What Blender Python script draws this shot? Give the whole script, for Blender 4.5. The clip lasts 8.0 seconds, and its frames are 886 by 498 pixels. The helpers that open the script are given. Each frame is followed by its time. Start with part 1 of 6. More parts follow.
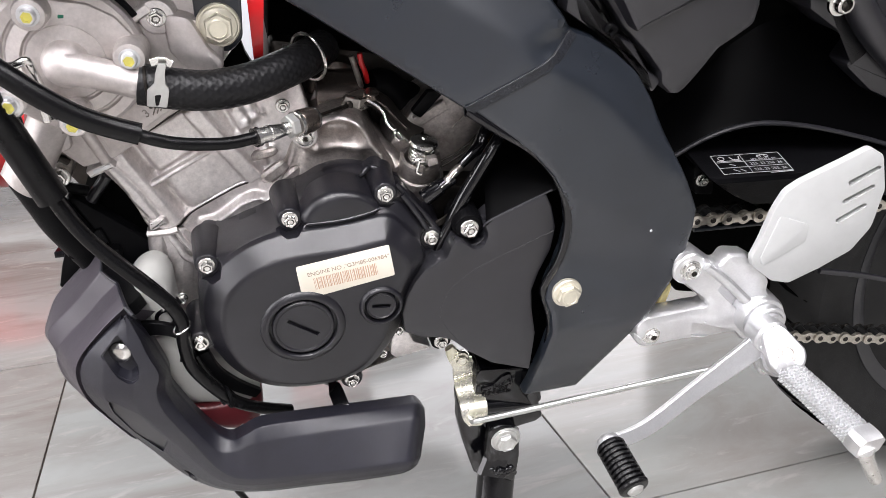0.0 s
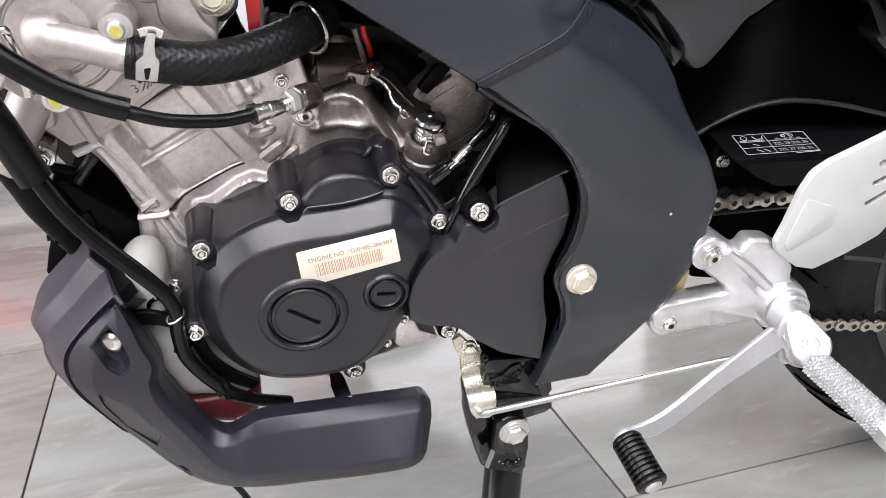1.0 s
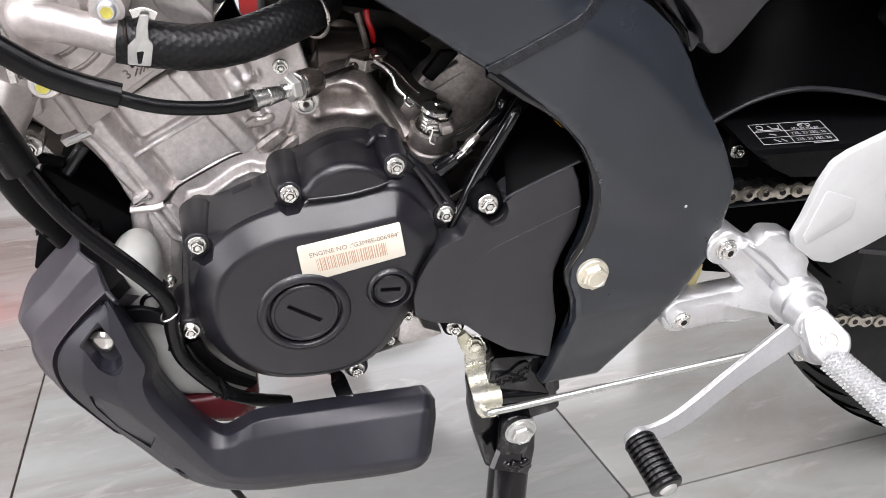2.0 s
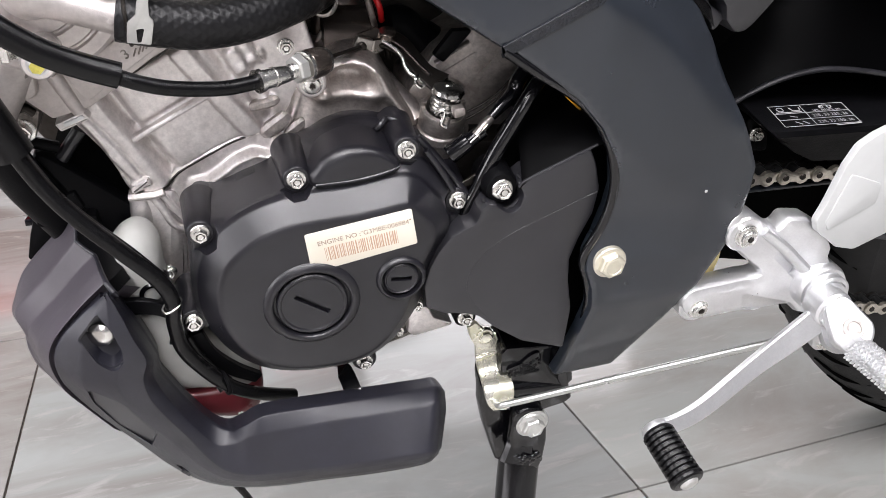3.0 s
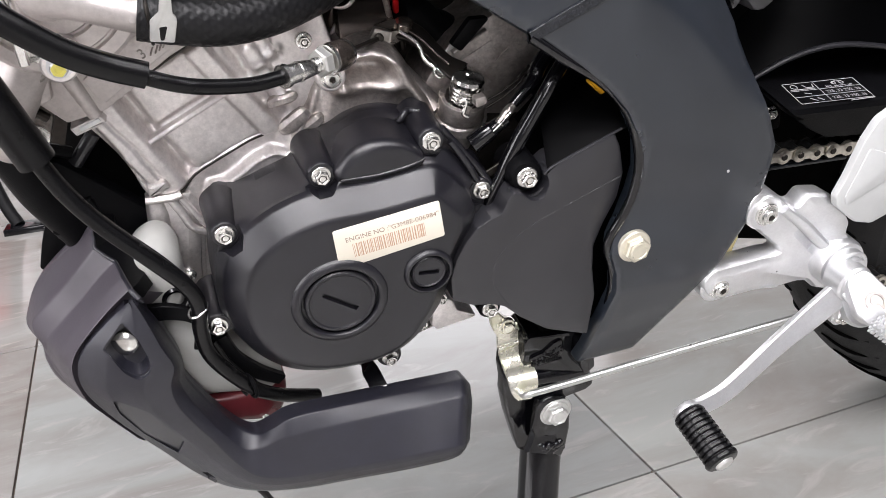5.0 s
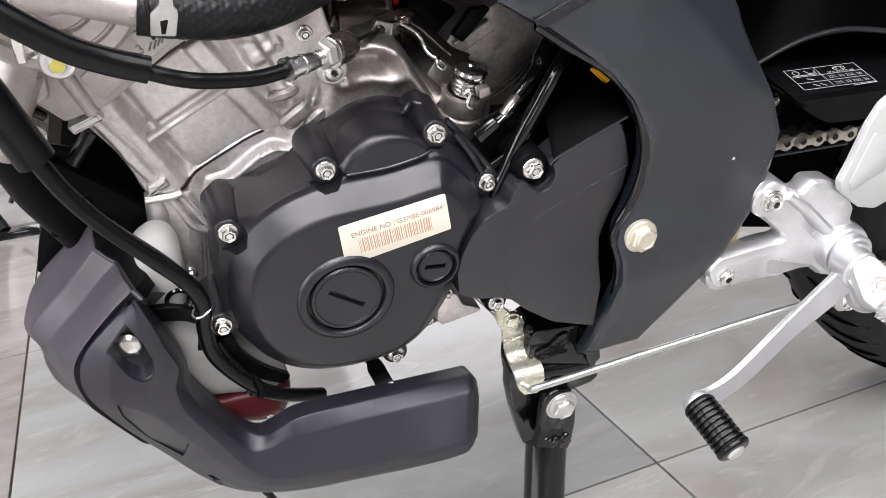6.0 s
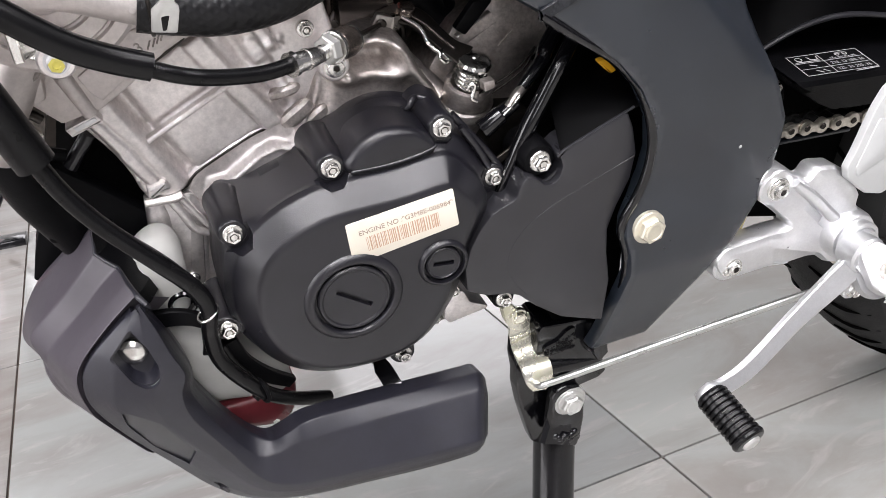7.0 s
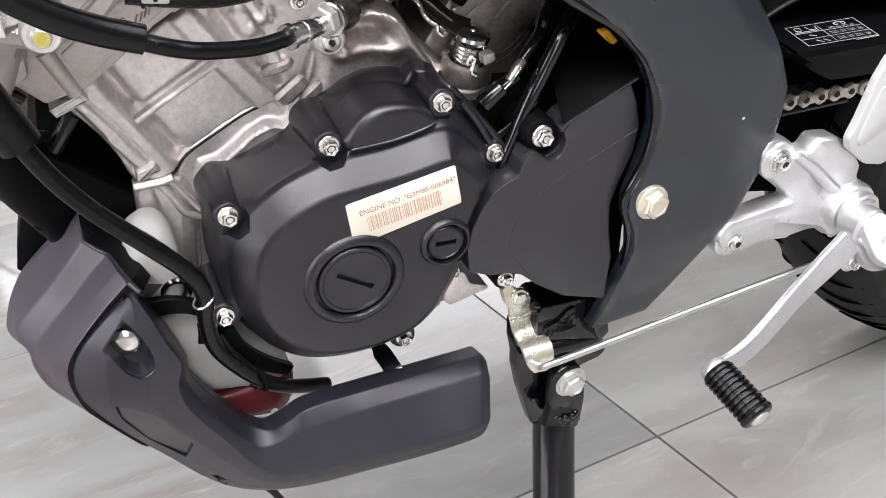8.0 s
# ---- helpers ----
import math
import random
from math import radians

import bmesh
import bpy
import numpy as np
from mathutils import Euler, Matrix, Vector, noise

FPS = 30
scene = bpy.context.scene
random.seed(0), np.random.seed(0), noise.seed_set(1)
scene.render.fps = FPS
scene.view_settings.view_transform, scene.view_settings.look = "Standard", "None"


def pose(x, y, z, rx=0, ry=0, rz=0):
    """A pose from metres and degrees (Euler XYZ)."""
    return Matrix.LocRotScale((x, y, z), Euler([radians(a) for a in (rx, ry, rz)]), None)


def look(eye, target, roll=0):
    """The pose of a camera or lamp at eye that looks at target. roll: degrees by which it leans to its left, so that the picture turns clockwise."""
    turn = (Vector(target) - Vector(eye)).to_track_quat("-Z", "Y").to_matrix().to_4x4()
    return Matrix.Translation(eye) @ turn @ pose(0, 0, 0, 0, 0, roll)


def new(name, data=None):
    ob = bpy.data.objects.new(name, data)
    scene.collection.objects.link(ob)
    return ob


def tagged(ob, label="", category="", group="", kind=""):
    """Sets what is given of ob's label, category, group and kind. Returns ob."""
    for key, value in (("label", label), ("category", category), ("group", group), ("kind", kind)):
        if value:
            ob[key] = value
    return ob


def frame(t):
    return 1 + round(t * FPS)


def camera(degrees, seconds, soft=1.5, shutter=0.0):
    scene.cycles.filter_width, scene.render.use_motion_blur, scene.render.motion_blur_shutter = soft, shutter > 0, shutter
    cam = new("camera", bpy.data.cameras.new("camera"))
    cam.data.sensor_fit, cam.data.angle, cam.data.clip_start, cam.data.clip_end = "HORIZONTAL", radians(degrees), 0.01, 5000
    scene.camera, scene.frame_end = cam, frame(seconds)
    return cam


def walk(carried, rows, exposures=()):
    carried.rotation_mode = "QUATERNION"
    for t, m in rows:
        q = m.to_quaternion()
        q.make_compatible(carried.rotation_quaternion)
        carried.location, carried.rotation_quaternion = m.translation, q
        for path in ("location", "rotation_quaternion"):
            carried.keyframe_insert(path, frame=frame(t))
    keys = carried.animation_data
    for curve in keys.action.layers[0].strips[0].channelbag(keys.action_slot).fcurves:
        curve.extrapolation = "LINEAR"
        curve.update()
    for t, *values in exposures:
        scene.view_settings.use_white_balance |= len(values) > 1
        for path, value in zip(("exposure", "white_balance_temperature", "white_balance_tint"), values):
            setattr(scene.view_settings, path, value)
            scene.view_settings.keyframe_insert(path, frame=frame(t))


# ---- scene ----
cam = camera(56.4, 8.0, soft=0.2)
METRES, EYE, TILT, LEAN, TURN = 0.1648, 0.5493, -19.3, 2.4, 0.0
ROWS = [
    (0.0, 0.0, 0.0, 0.0, 0.0, 0.0, 0.0),
    (0.5, -0.014, 0.0907, 0.0089, -0.11, -0.93, 0.01),
    (1.0, -0.0474, 0.1869, 0.0071, -0.25, -1.2, -0.02),
    (2.5, -0.136, 0.378, -0.0005, -1.21, -1.97, 0.12),
    (3.0, -0.1841, 0.4393, -0.0055, -1.54, -2.37, 0.3),
    (3.5, -0.2563, 0.4693, -0.0117, -1.97, -2.43, 0.66),
    (4.0, -0.303, 0.4721, -0.0084, -2.54, -2.48, 1.11),
    (4.5, -0.3419, 0.4724, -0.0035, -3.01, -2.69, 1.96),
    (6.0, -0.4525, 0.5244, -0.0192, -4.68, -3.1, 3.85),
    (6.5, -0.4892, 0.5518, -0.022, -5.2, -3.07, 4.42),
    (7.0, -0.5294, 0.5779, -0.0336, -5.8, -3.08, 5.29),
    (7.5, -0.5633, 0.619, -0.0442, -6.6, -3.94, 5.97),
    (8.0, -0.6204, 0.6698, -0.0568, -7.73, -4.11, 6.41),
]
walk(cam, [(t, pose(0, 0, EYE, TILT, LEAN, TURN) @ pose(METRES * x, METRES * y, METRES * z, 90 + pitch, roll, yaw)) for t, x, y, z, yaw, pitch, roll in ROWS])

# ---- world and light ----
world = bpy.data.worlds.new("world")
scene.world = world
world.use_nodes = True
_bg = world.node_tree.nodes["Background"]
_bg.inputs["Color"].default_value = (0.75, 0.8, 0.9, 1)
_bg.inputs["Strength"].default_value = 0.3


def area_lamp(name, at, target, sx, sy, power, color=(1, 1, 1)):
    lamp = bpy.data.lights.new(name, "AREA")
    lamp.shape, lamp.size, lamp.size_y, lamp.energy, lamp.color = "RECTANGLE", sx, sy, power, color
    ob = new(name, lamp)
    ob.matrix_world = look(at, target)
    return ob


# lamps in unseen, assumed shop windows and ceiling panels, placed to light the engine (in the floor grid's axes)
GRID = pose(0.160, 0.730, 0, 0, 0, 16.86)
COOL = (0.985, 0.955, 0.99)
WINDOWS = [(-1.9, -0.8)]
# no window known here: added to brighten the left-facing sides
SIDE_FILL = (-1.9, 0.6)
# added, unseen: gives the far floor a bright reflection
NORTH_FILL = (-0.9, 2.2, 0.9, 2.4)
for wx0, wx1 in WINDOWS:
    a, b = GRID @ Vector(((wx0 + wx1) / 2, -3.62, 1.65)), GRID @ Vector(((wx0 + wx1) / 2, 0, 1.2))
    area_lamp("window_fill", a, b, wx1 - wx0, 1.9, 30, COOL)
wy = (SIDE_FILL[0] + SIDE_FILL[1]) / 2
area_lamp("window_fill", GRID @ Vector((-3.62, wy, 1.45)), GRID @ Vector((0, wy, 1.2)), SIDE_FILL[1] - SIDE_FILL[0], 2.1, 106, COOL)
_na, _nb, _nlo, _nhi = NORTH_FILL
area_lamp("window_fill", GRID @ Vector(((_na + _nb) / 2, 3.62, (_nlo + _nhi) / 2)), GRID @ Vector(((_na + _nb) / 2, 0, (_nlo + _nhi) / 2)), _nb - _na, _nhi - _nlo, 58, COOL)
# rows placed for highlights on the chamfers, left ones stronger to brighten the guard
for lx, power in ((-1.9, 40), (-0.5, 35.5), (0.9, 24)):
    for ly in (-3.1, -2.4, -1.6, -0.7, 0.7):
        a = GRID @ Vector((lx, ly, 2.96))
        area_lamp("panel_light", a, a - Vector((0, 1e-4, 1)), 1.2, 0.24, power, COOL)

# ---- materials ----


def material(name, color, rough=0.5, metal=0.0, spot=None, vary=0.15, scale=60.0, grain=0.0, grain_scale=900.0, rough_vary=0.08,
             transmission=0.0, coat=0.0, ior=1.45, stretch=(1, 1, 1), subsurface=0.0, speck=0.0, specular=0.5):
    """A surface with blotches at one scale and a fine grain at another."""
    m = bpy.data.materials.new(name)
    m.use_nodes = True
    n, l = m.node_tree.nodes, m.node_tree.links
    b = n["Principled BSDF"]
    b.inputs["Metallic"].default_value, b.inputs["IOR"].default_value = metal, ior
    b.inputs["Transmission Weight"].default_value, b.inputs["Coat Weight"].default_value = transmission, coat
    b.inputs["Subsurface Weight"].default_value = subsurface
    b.inputs["Specular IOR Level"].default_value = specular
    if subsurface:
        b.inputs["Subsurface Radius"].default_value = (0.01, 0.01, 0.01)
    co = n.new("ShaderNodeTexCoord")
    mp = n.new("ShaderNodeMapping")
    mp.inputs["Scale"].default_value = stretch
    l.new(co.outputs["Object"], mp.inputs["Vector"])
    big = n.new("ShaderNodeTexNoise")
    big.inputs["Scale"].default_value, big.inputs["Detail"].default_value, big.inputs["Roughness"].default_value = scale, 5, 0.6
    l.new(mp.outputs["Vector"], big.inputs["Vector"])
    mix = n.new("ShaderNodeMix")
    mix.data_type = "RGBA"
    spot = spot or tuple(c * (1 - 2 * vary) for c in color)
    mix.inputs["A"].default_value = (*color, 1)
    mix.inputs["B"].default_value = (*spot, 1)
    ramp = n.new("ShaderNodeMapRange")
    ramp.inputs["From Min"].default_value, ramp.inputs["From Max"].default_value = 0.38, 0.72
    l.new(big.outputs["Fac"], ramp.inputs["Value"])
    l.new(ramp.outputs["Result"], mix.inputs["Factor"])
    tint = mix
    if speck:
        dots = n.new("ShaderNodeTexNoise")
        dots.inputs["Scale"].default_value, dots.inputs["Detail"].default_value, dots.inputs["Roughness"].default_value = scale * 9, 6, 0.7
        l.new(mp.outputs["Vector"], dots.inputs["Vector"])
        level = n.new("ShaderNodeMapRange")
        level.inputs["From Min"].default_value, level.inputs["From Max"].default_value = 0.33, 0.67
        level.inputs["To Min"].default_value, level.inputs["To Max"].default_value = 1 - speck, 1 + speck * 0.6
        l.new(dots.outputs["Fac"], level.inputs["Value"])
        tint = n.new("ShaderNodeMix")
        tint.data_type, tint.blend_type = "RGBA", "MULTIPLY"
        tint.inputs["Factor"].default_value = 1
        l.new(mix.outputs["Result"], tint.inputs["A"])
        l.new(level.outputs["Result"], tint.inputs["B"])
    l.new(tint.outputs["Result"], b.inputs["Base Color"])
    rr = n.new("ShaderNodeMapRange")
    rr.inputs["To Min"].default_value, rr.inputs["To Max"].default_value = max(0.02, rough - rough_vary), min(1, rough + rough_vary)
    l.new(big.outputs["Fac"], rr.inputs["Value"])
    l.new(rr.outputs["Result"], b.inputs["Roughness"])
    if grain:
        fine = n.new("ShaderNodeTexNoise")
        fine.inputs["Scale"].default_value, fine.inputs["Detail"].default_value = grain_scale, 3
        l.new(mp.outputs["Vector"], fine.inputs["Vector"])
        bump = n.new("ShaderNodeBump")
        bump.inputs["Strength"].default_value, bump.inputs["Distance"].default_value = grain, 0.001
        l.new(fine.outputs["Fac"], bump.inputs["Height"])
        l.new(bump.outputs["Normal"], b.inputs["Normal"])
    return m


CAST = material("cast_aluminium", (0.88, 0.845, 0.83), 0.40, 0.86, (0.70, 0.66, 0.645), scale=26, grain=0.2, grain_scale=3000, rough_vary=0.12, speck=0.17)
PUMP = material("grey_cast_housing", (0.64, 0.60, 0.58), 0.44, 0.80, (0.52, 0.48, 0.46), scale=26, grain=0.32, grain_scale=2600, rough_vary=0.1, speck=0.12)
# darker, browner casting tone; on the clutch bulge it also carries shade
CASE = material("brownish_cast_aluminium", (0.60, 0.56, 0.535), 0.36, 0.88, (0.33, 0.29, 0.265), scale=34, grain=0.25, grain_scale=2800, rough_vary=0.14, speck=0.28)
CAST_DARK = material("dull_aluminium", (0.38, 0.355, 0.33), 0.36, 0.85, (0.17, 0.148, 0.13), scale=45, grain=0.55, grain_scale=2400, speck=0.35)
SATIN = material("satin_aluminium", (0.74, 0.745, 0.755), 0.31, 0.86, vary=0.05, scale=60, grain=0.14, grain_scale=2400, speck=0.05)
WHITE_PLATE = material("silver_painted_plate", (0.53, 0.54, 0.535), 0.42, 0.15, vary=0.03, scale=60, grain=0.1, grain_scale=2500)
COVER_BLACK = material("satin_black_paint", (0.0098, 0.0095, 0.0128), 0.31, 0.0, vary=0.2, scale=40, grain=0.12, grain_scale=2200, specular=0.66)
FRAME_BLACK = material("matt_black_paint", (0.0120, 0.0155, 0.0215), 0.30, 0.0, vary=0.12, scale=25, specular=0.9)
PLASTIC = material("grained_black_plastic", (0.0142, 0.0142, 0.0205), 0.37, 0.0, vary=0.14, scale=50, grain=0.17, grain_scale=2300, specular=0.6, speck=0.1)
PLASTIC_SMOOTH = material("smooth_black_plastic", (0.0145, 0.0143, 0.0175), 0.34, 0.0, vary=0.12, scale=30, grain=0.06, grain_scale=2000, specular=0.8)
GUARD_SKIN = material("dark_grey_moulded_skin", (0.050, 0.044, 0.053), 0.36, 0.0, vary=0.14, scale=22, grain=0.08, grain_scale=2200, specular=0.55, speck=0.08)
PLASTIC_DARK = material("deep_black_plastic", (0.0035, 0.0035, 0.0042), 0.42, 0.0, vary=0.2, scale=50, grain=0.2, grain_scale=1500, specular=0.1)
GLOSS_BLACK = material("gloss_black_enamel", (0.003, 0.003, 0.004), 0.12, 0.0, vary=0.2, scale=60, specular=0.7)
RUBBER = material("black_rubber", (0.004, 0.004, 0.0045), 0.25, 0.0, vary=0.2, scale=120, grain=0.05, grain_scale=2500, specular=0.28)
BRAID = material("braided_rubber_cover", (0.007, 0.007, 0.008), 0.42, 0.0, vary=0.2, scale=120, grain=0.1, grain_scale=2500, specular=0.38)
TYRE = material("tyre_rubber", (0.013, 0.013, 0.013), 0.62, 0.0, vary=0.2, scale=60, grain=0.4, grain_scale=900, specular=0.3)
SPRING_STEEL = material("plain_spring_steel", (0.62, 0.62, 0.60), 0.38, 0.75, vary=0.05, scale=200)
ROD_STEEL = material("drawn_steel_rod", (0.56, 0.57, 0.55), 0.3, 0.85, vary=0.06, scale=120)
STEEL = material("zinc_plated_steel", (0.80, 0.79, 0.76), 0.25, 1.0, vary=0.08, scale=200, grain=0.1)
CHROME = material("bright_steel", (0.78, 0.77, 0.74), 0.2, 1.0, vary=0.05, scale=150)
ZINC_YELLOW = material("yellow_zinc_steel", (0.86, 0.84, 0.74), 0.27, 0.86, (0.72, 0.70, 0.52), scale=60, grain=0.05)
IVORY_BOLT = material("cream_zinc_bolt", (0.74, 0.70, 0.58), 0.34, 0.7, vary=0.06, scale=150)
WELD_PAINT = material("painted_weld", (0.016, 0.018, 0.023), 0.36, 0.0, vary=0.3, scale=160, grain=1.0, grain_scale=420)
LEVER_STEEL = material("worn_lever_steel", (0.45, 0.42, 0.39), 0.3, 0.9, vary=0.25, scale=120, grain=0.1)
BROWN_STEEL = material("brown_tinted_steel", (0.25, 0.21, 0.185), 0.24, 0.9, vary=0.3, scale=60, grain=0.1)
DARK_STEEL = material("dark_steel", (0.045, 0.04, 0.036), 0.38, 0.9, vary=0.2, scale=90, grain=0.1)
CHAIN_STEEL = material("chain_steel", (0.66, 0.62, 0.55), 0.3, 1.0, vary=0.15, scale=300)
CHAIN_BLACK = material("oily_shaded_chain", (0.03, 0.03, 0.03), 0.3, 0.7, vary=0.2, scale=300)
PAPER = material("cream_label_paper", (0.74, 0.69, 0.585), 0.6, vary=0.02, scale=90)
INK = material("faded_brown_ink", (0.30, 0.22, 0.17), 0.7, vary=0.2, scale=900)
BAR_INK = material("orange_brown_ink", (0.55, 0.36, 0.25), 0.7, vary=0.15, scale=900)
WHITE_INK = material("white_print", (0.42, 0.42, 0.42), 0.6, vary=0.1, scale=500)
YELLOW_PAINT = material("yellow_paint", (0.62, 0.56, 0.12), 0.5, vary=0.08, scale=200)
AMBER = material("amber_plastic", (0.80, 0.42, 0.02), 0.4, vary=0.05)
RED_PAINT = material("red_paint", (0.55, 0.012, 0.015), 0.3, vary=0.1, scale=10, coat=0.4)
SHELL_GREY = material("light_grey_shell_paint", (0.34, 0.355, 0.35), 0.35, vary=0.05, scale=6)
WHITE_SHELL = material("white_shell_paint", (0.55, 0.56, 0.59), 0.4, vary=0.04, scale=8)
WHITE_PAINT = material("white_paint", (0.8, 0.8, 0.8), 0.5, vary=0.03, scale=4)
BOTTLE = material("milky_polyethylene", (0.50, 0.50, 0.475), 0.46, vary=0.05, scale=50, subsurface=0.3)
COOLANT = material("red_coolant_in_plastic", (0.17, 0.028, 0.035), 0.3, vary=0.15, scale=40, subsurface=0.1)
GROUT = material("dark_grout", (0.085, 0.068, 0.058), 0.95, vary=0.2, scale=40, specular=0.1)
PALE_WALL = material("pale_wall_paint", (0.66, 0.66, 0.65), 0.7, vary=0.04, scale=3)
# for unseen walls, kept dark to deepen reflections in the black parts
WALL_PAINT = material("dark_grey_wall_paint", (0.075, 0.075, 0.08), 0.7, vary=0.04, scale=3)
# near zero and glossless: the shade of gaps and recesses as a colour
MESH_BLACK = material("black_void_shade", (0.0012, 0.0012, 0.0012), 0.8, vary=0.2, specular=0.03)

# colour and gloss near zero, so shade is painted into the plastic
FENDER = material("shaded_black_plastic", (0.0010, 0.0010, 0.0012), 0.4, vary=0.2, specular=0.03)

# ---- helpers for shapes: millimetres in the motorcycle's own axes: u to its rear, v up, w out to its left side ----
# (drawn 1.129 times too large; BIKE brings it to its true size and leans it on the stand)
BIKE = Matrix(((0.97257, 0.04829, 0.22755, -0.0975), (0.23262, -0.20188, -0.95138, 0.5245), (0.0, 0.97822, -0.20758, 0.3491), (0, 0, 0, 1))) @ Matrix.Scale(0.886, 4)
motorcycle = tagged(new("motorcycle"), "black and grey sport motorcycle leaning on its side stand on tiles", "motorcycle")
motorcycle.matrix_world = BIKE


def V3(p):
    return Vector(p) / 1000


def smooth_loop(pts, n=2):
    """Chaikin's corner cutting of a closed outline."""
    pts = [tuple(p[:2]) for p in pts]
    for _ in range(n):
        out = []
        for i, a in enumerate(pts):
            b = pts[(i + 1) % len(pts)]
            out += [(a[0] * .75 + b[0] * .25, a[1] * .75 + b[1] * .25), (a[0] * .25 + b[0] * .75, a[1] * .25 + b[1] * .75)]
        pts = out
    return pts


def fillet(pts, r=2.0, seg=4):
    """A closed outline with each corner rounded by its own radius (third number) or r."""
    out = []
    for i, p in enumerate(pts):
        a, b, c = Vector(pts[i - 1][:2]), Vector(p[:2]), Vector(pts[(i + 1) % len(pts)][:2])
        rad = p[2] if len(p) > 2 else r
        la, lc = (a - b).length, (c - b).length
        ang = (a - b).angle(c - b, math.pi)
        d = min(rad / max(math.tan(ang / 2), 0.05), 0.48 * la, 0.48 * lc)
        s, e = b + (a - b).normalized() * d, b + (c - b).normalized() * d
        for k in range(seg + 1):
            t = k / seg
            q = s * (1 - t) ** 2 + b * 2 * t * (1 - t) + e * t * t
            out.append((q.x, q.y))
    clean = []
    for q in out:
        if not clean or math.dist(q, clean[-1]) > 0.05:
            clean.append(q)
    return clean


def turned(loop):
    """The outline, run counter-clockwise."""
    s = sum(a[0] * b[1] - b[0] * a[1] for a, b in zip(loop, loop[1:] + loop[:1]))
    return list(loop) if s > 0 else list(loop)[::-1]


def inset(loop, d):
    """A counter-clockwise outline moved inwards by d."""
    out, n = [], len(loop)
    for i in range(n):
        a, b, c = Vector(loop[i - 1]), Vector(loop[i]), Vector(loop[(i + 1) % n])
        e, f = (b - a).normalized(), (c - b).normalized()
        na, nb = Vector((-e.y, e.x)), Vector((-f.y, f.x))
        m = (na + nb)
        m = m / max(m.length_squared / 2, 0.35)
        out.append((b.x + m.x * d, b.y + m.y * d))
    return out


def polar(loop, centre, n=96):
    """A star-shaped outline sampled at n even angles about a centre."""
    out = []
    for k in range(n):
        a = 2 * math.pi * k / n
        dx, dy = math.cos(a), math.sin(a)
        best = 0
        for p, q in zip(loop, loop[1:] + loop[:1]):
            px_, py_ = p[0] - centre[0], p[1] - centre[1]
            ex, ey = q[0] - p[0], q[1] - p[1]
            den = dx * ey - dy * ex
            if abs(den) < 1e-9:
                continue
            t = (px_ * ey - py_ * ex) / den
            s = (px_ * dy - py_ * dx) / den
            if t > 0 and -1e-6 <= s <= 1 + 1e-6:
                best = max(best, t)
        out.append((centre[0] + dx * best, centre[1] + dy * best))
    return out


def loft(rings, cap_first=True, cap_last=True, closed=True, bm=None):
    """A skin through rings of 3D points of equal count."""
    bm = bm or bmesh.new()
    vs = [[bm.verts.new(V3(p)) for p in r] for r in rings]
    n = len(rings[0])
    for a, b in zip(vs, vs[1:]):
        for i in range(n if closed else n - 1):
            j = (i + 1) % n
            bm.faces.new((a[i], a[j], b[j], b[i]))
    if cap_first and closed:
        bm.faces.new(vs[0][::-1])
    if cap_last and closed:
        bm.faces.new(vs[-1])
    return bm


def plate(loop, w0, w1, bevel=1.5, wf=None, step=0, bm=None):
    """An outline drawn out from w0 to w1 with a rounded front edge; wf(u, v) bends it, cut finely enough by step."""
    loop = turned(loop)
    b = bevel
    rings = [[(x, y, w0) for x, y in loop], [(x, y, w1 - b) for x, y in loop]]
    if b:
        rings += [[(x, y, w1 - b * 0.3) for x, y in inset(loop, b * 0.3)], [(x, y, w1) for x, y in inset(loop, b)]]
    one = loft(rings)
    if wf:
        if step:
            us, vs = [p[0] for p in loop], [p[1] for p in loop]
            for axis, lo, hi in ((0, min(us), max(us)), (1, min(vs), max(vs))):
                x = lo + step
                while x < hi:
                    co, no = [0, 0, 0], [0, 0, 0]
                    co[axis], no[axis] = x / 1000, 1
                    bmesh.ops.bisect_plane(one, geom=one.verts[:] + one.edges[:] + one.faces[:], plane_co=co, plane_no=no)
                    x += step
        for v in one.verts:
            v.co.z += wf(v.co.x * 1000, v.co.y * 1000) / 1000
        bmesh.ops.triangulate(one, faces=[f for f in one.faces if len(f.verts) > 4])
    if bm is None:
        return one
    me = bpy.data.meshes.new("tmp")
    one.to_mesh(me)
    bm.from_mesh(me)
    bpy.data.meshes.remove(me)
    return bm


def spline(pts, per=6):
    """Catmull-Rom through the points (of any dimension)."""
    pts = [Vector(p) for p in pts]
    ext = [pts[0] * 2 - pts[1]] + pts + [pts[-1] * 2 - pts[-2]]
    out = []
    for i in range(1, len(ext) - 2):
        a, b, c, d = ext[i - 1:i + 3]
        for k in range(per):
            t = k / per
            out.append(0.5 * ((2 * b) + (c - a) * t + (2 * a - 5 * b + 4 * c - d) * t * t + (3 * b - a - 3 * c + d) * t ** 3))
    return out + [pts[-1]]


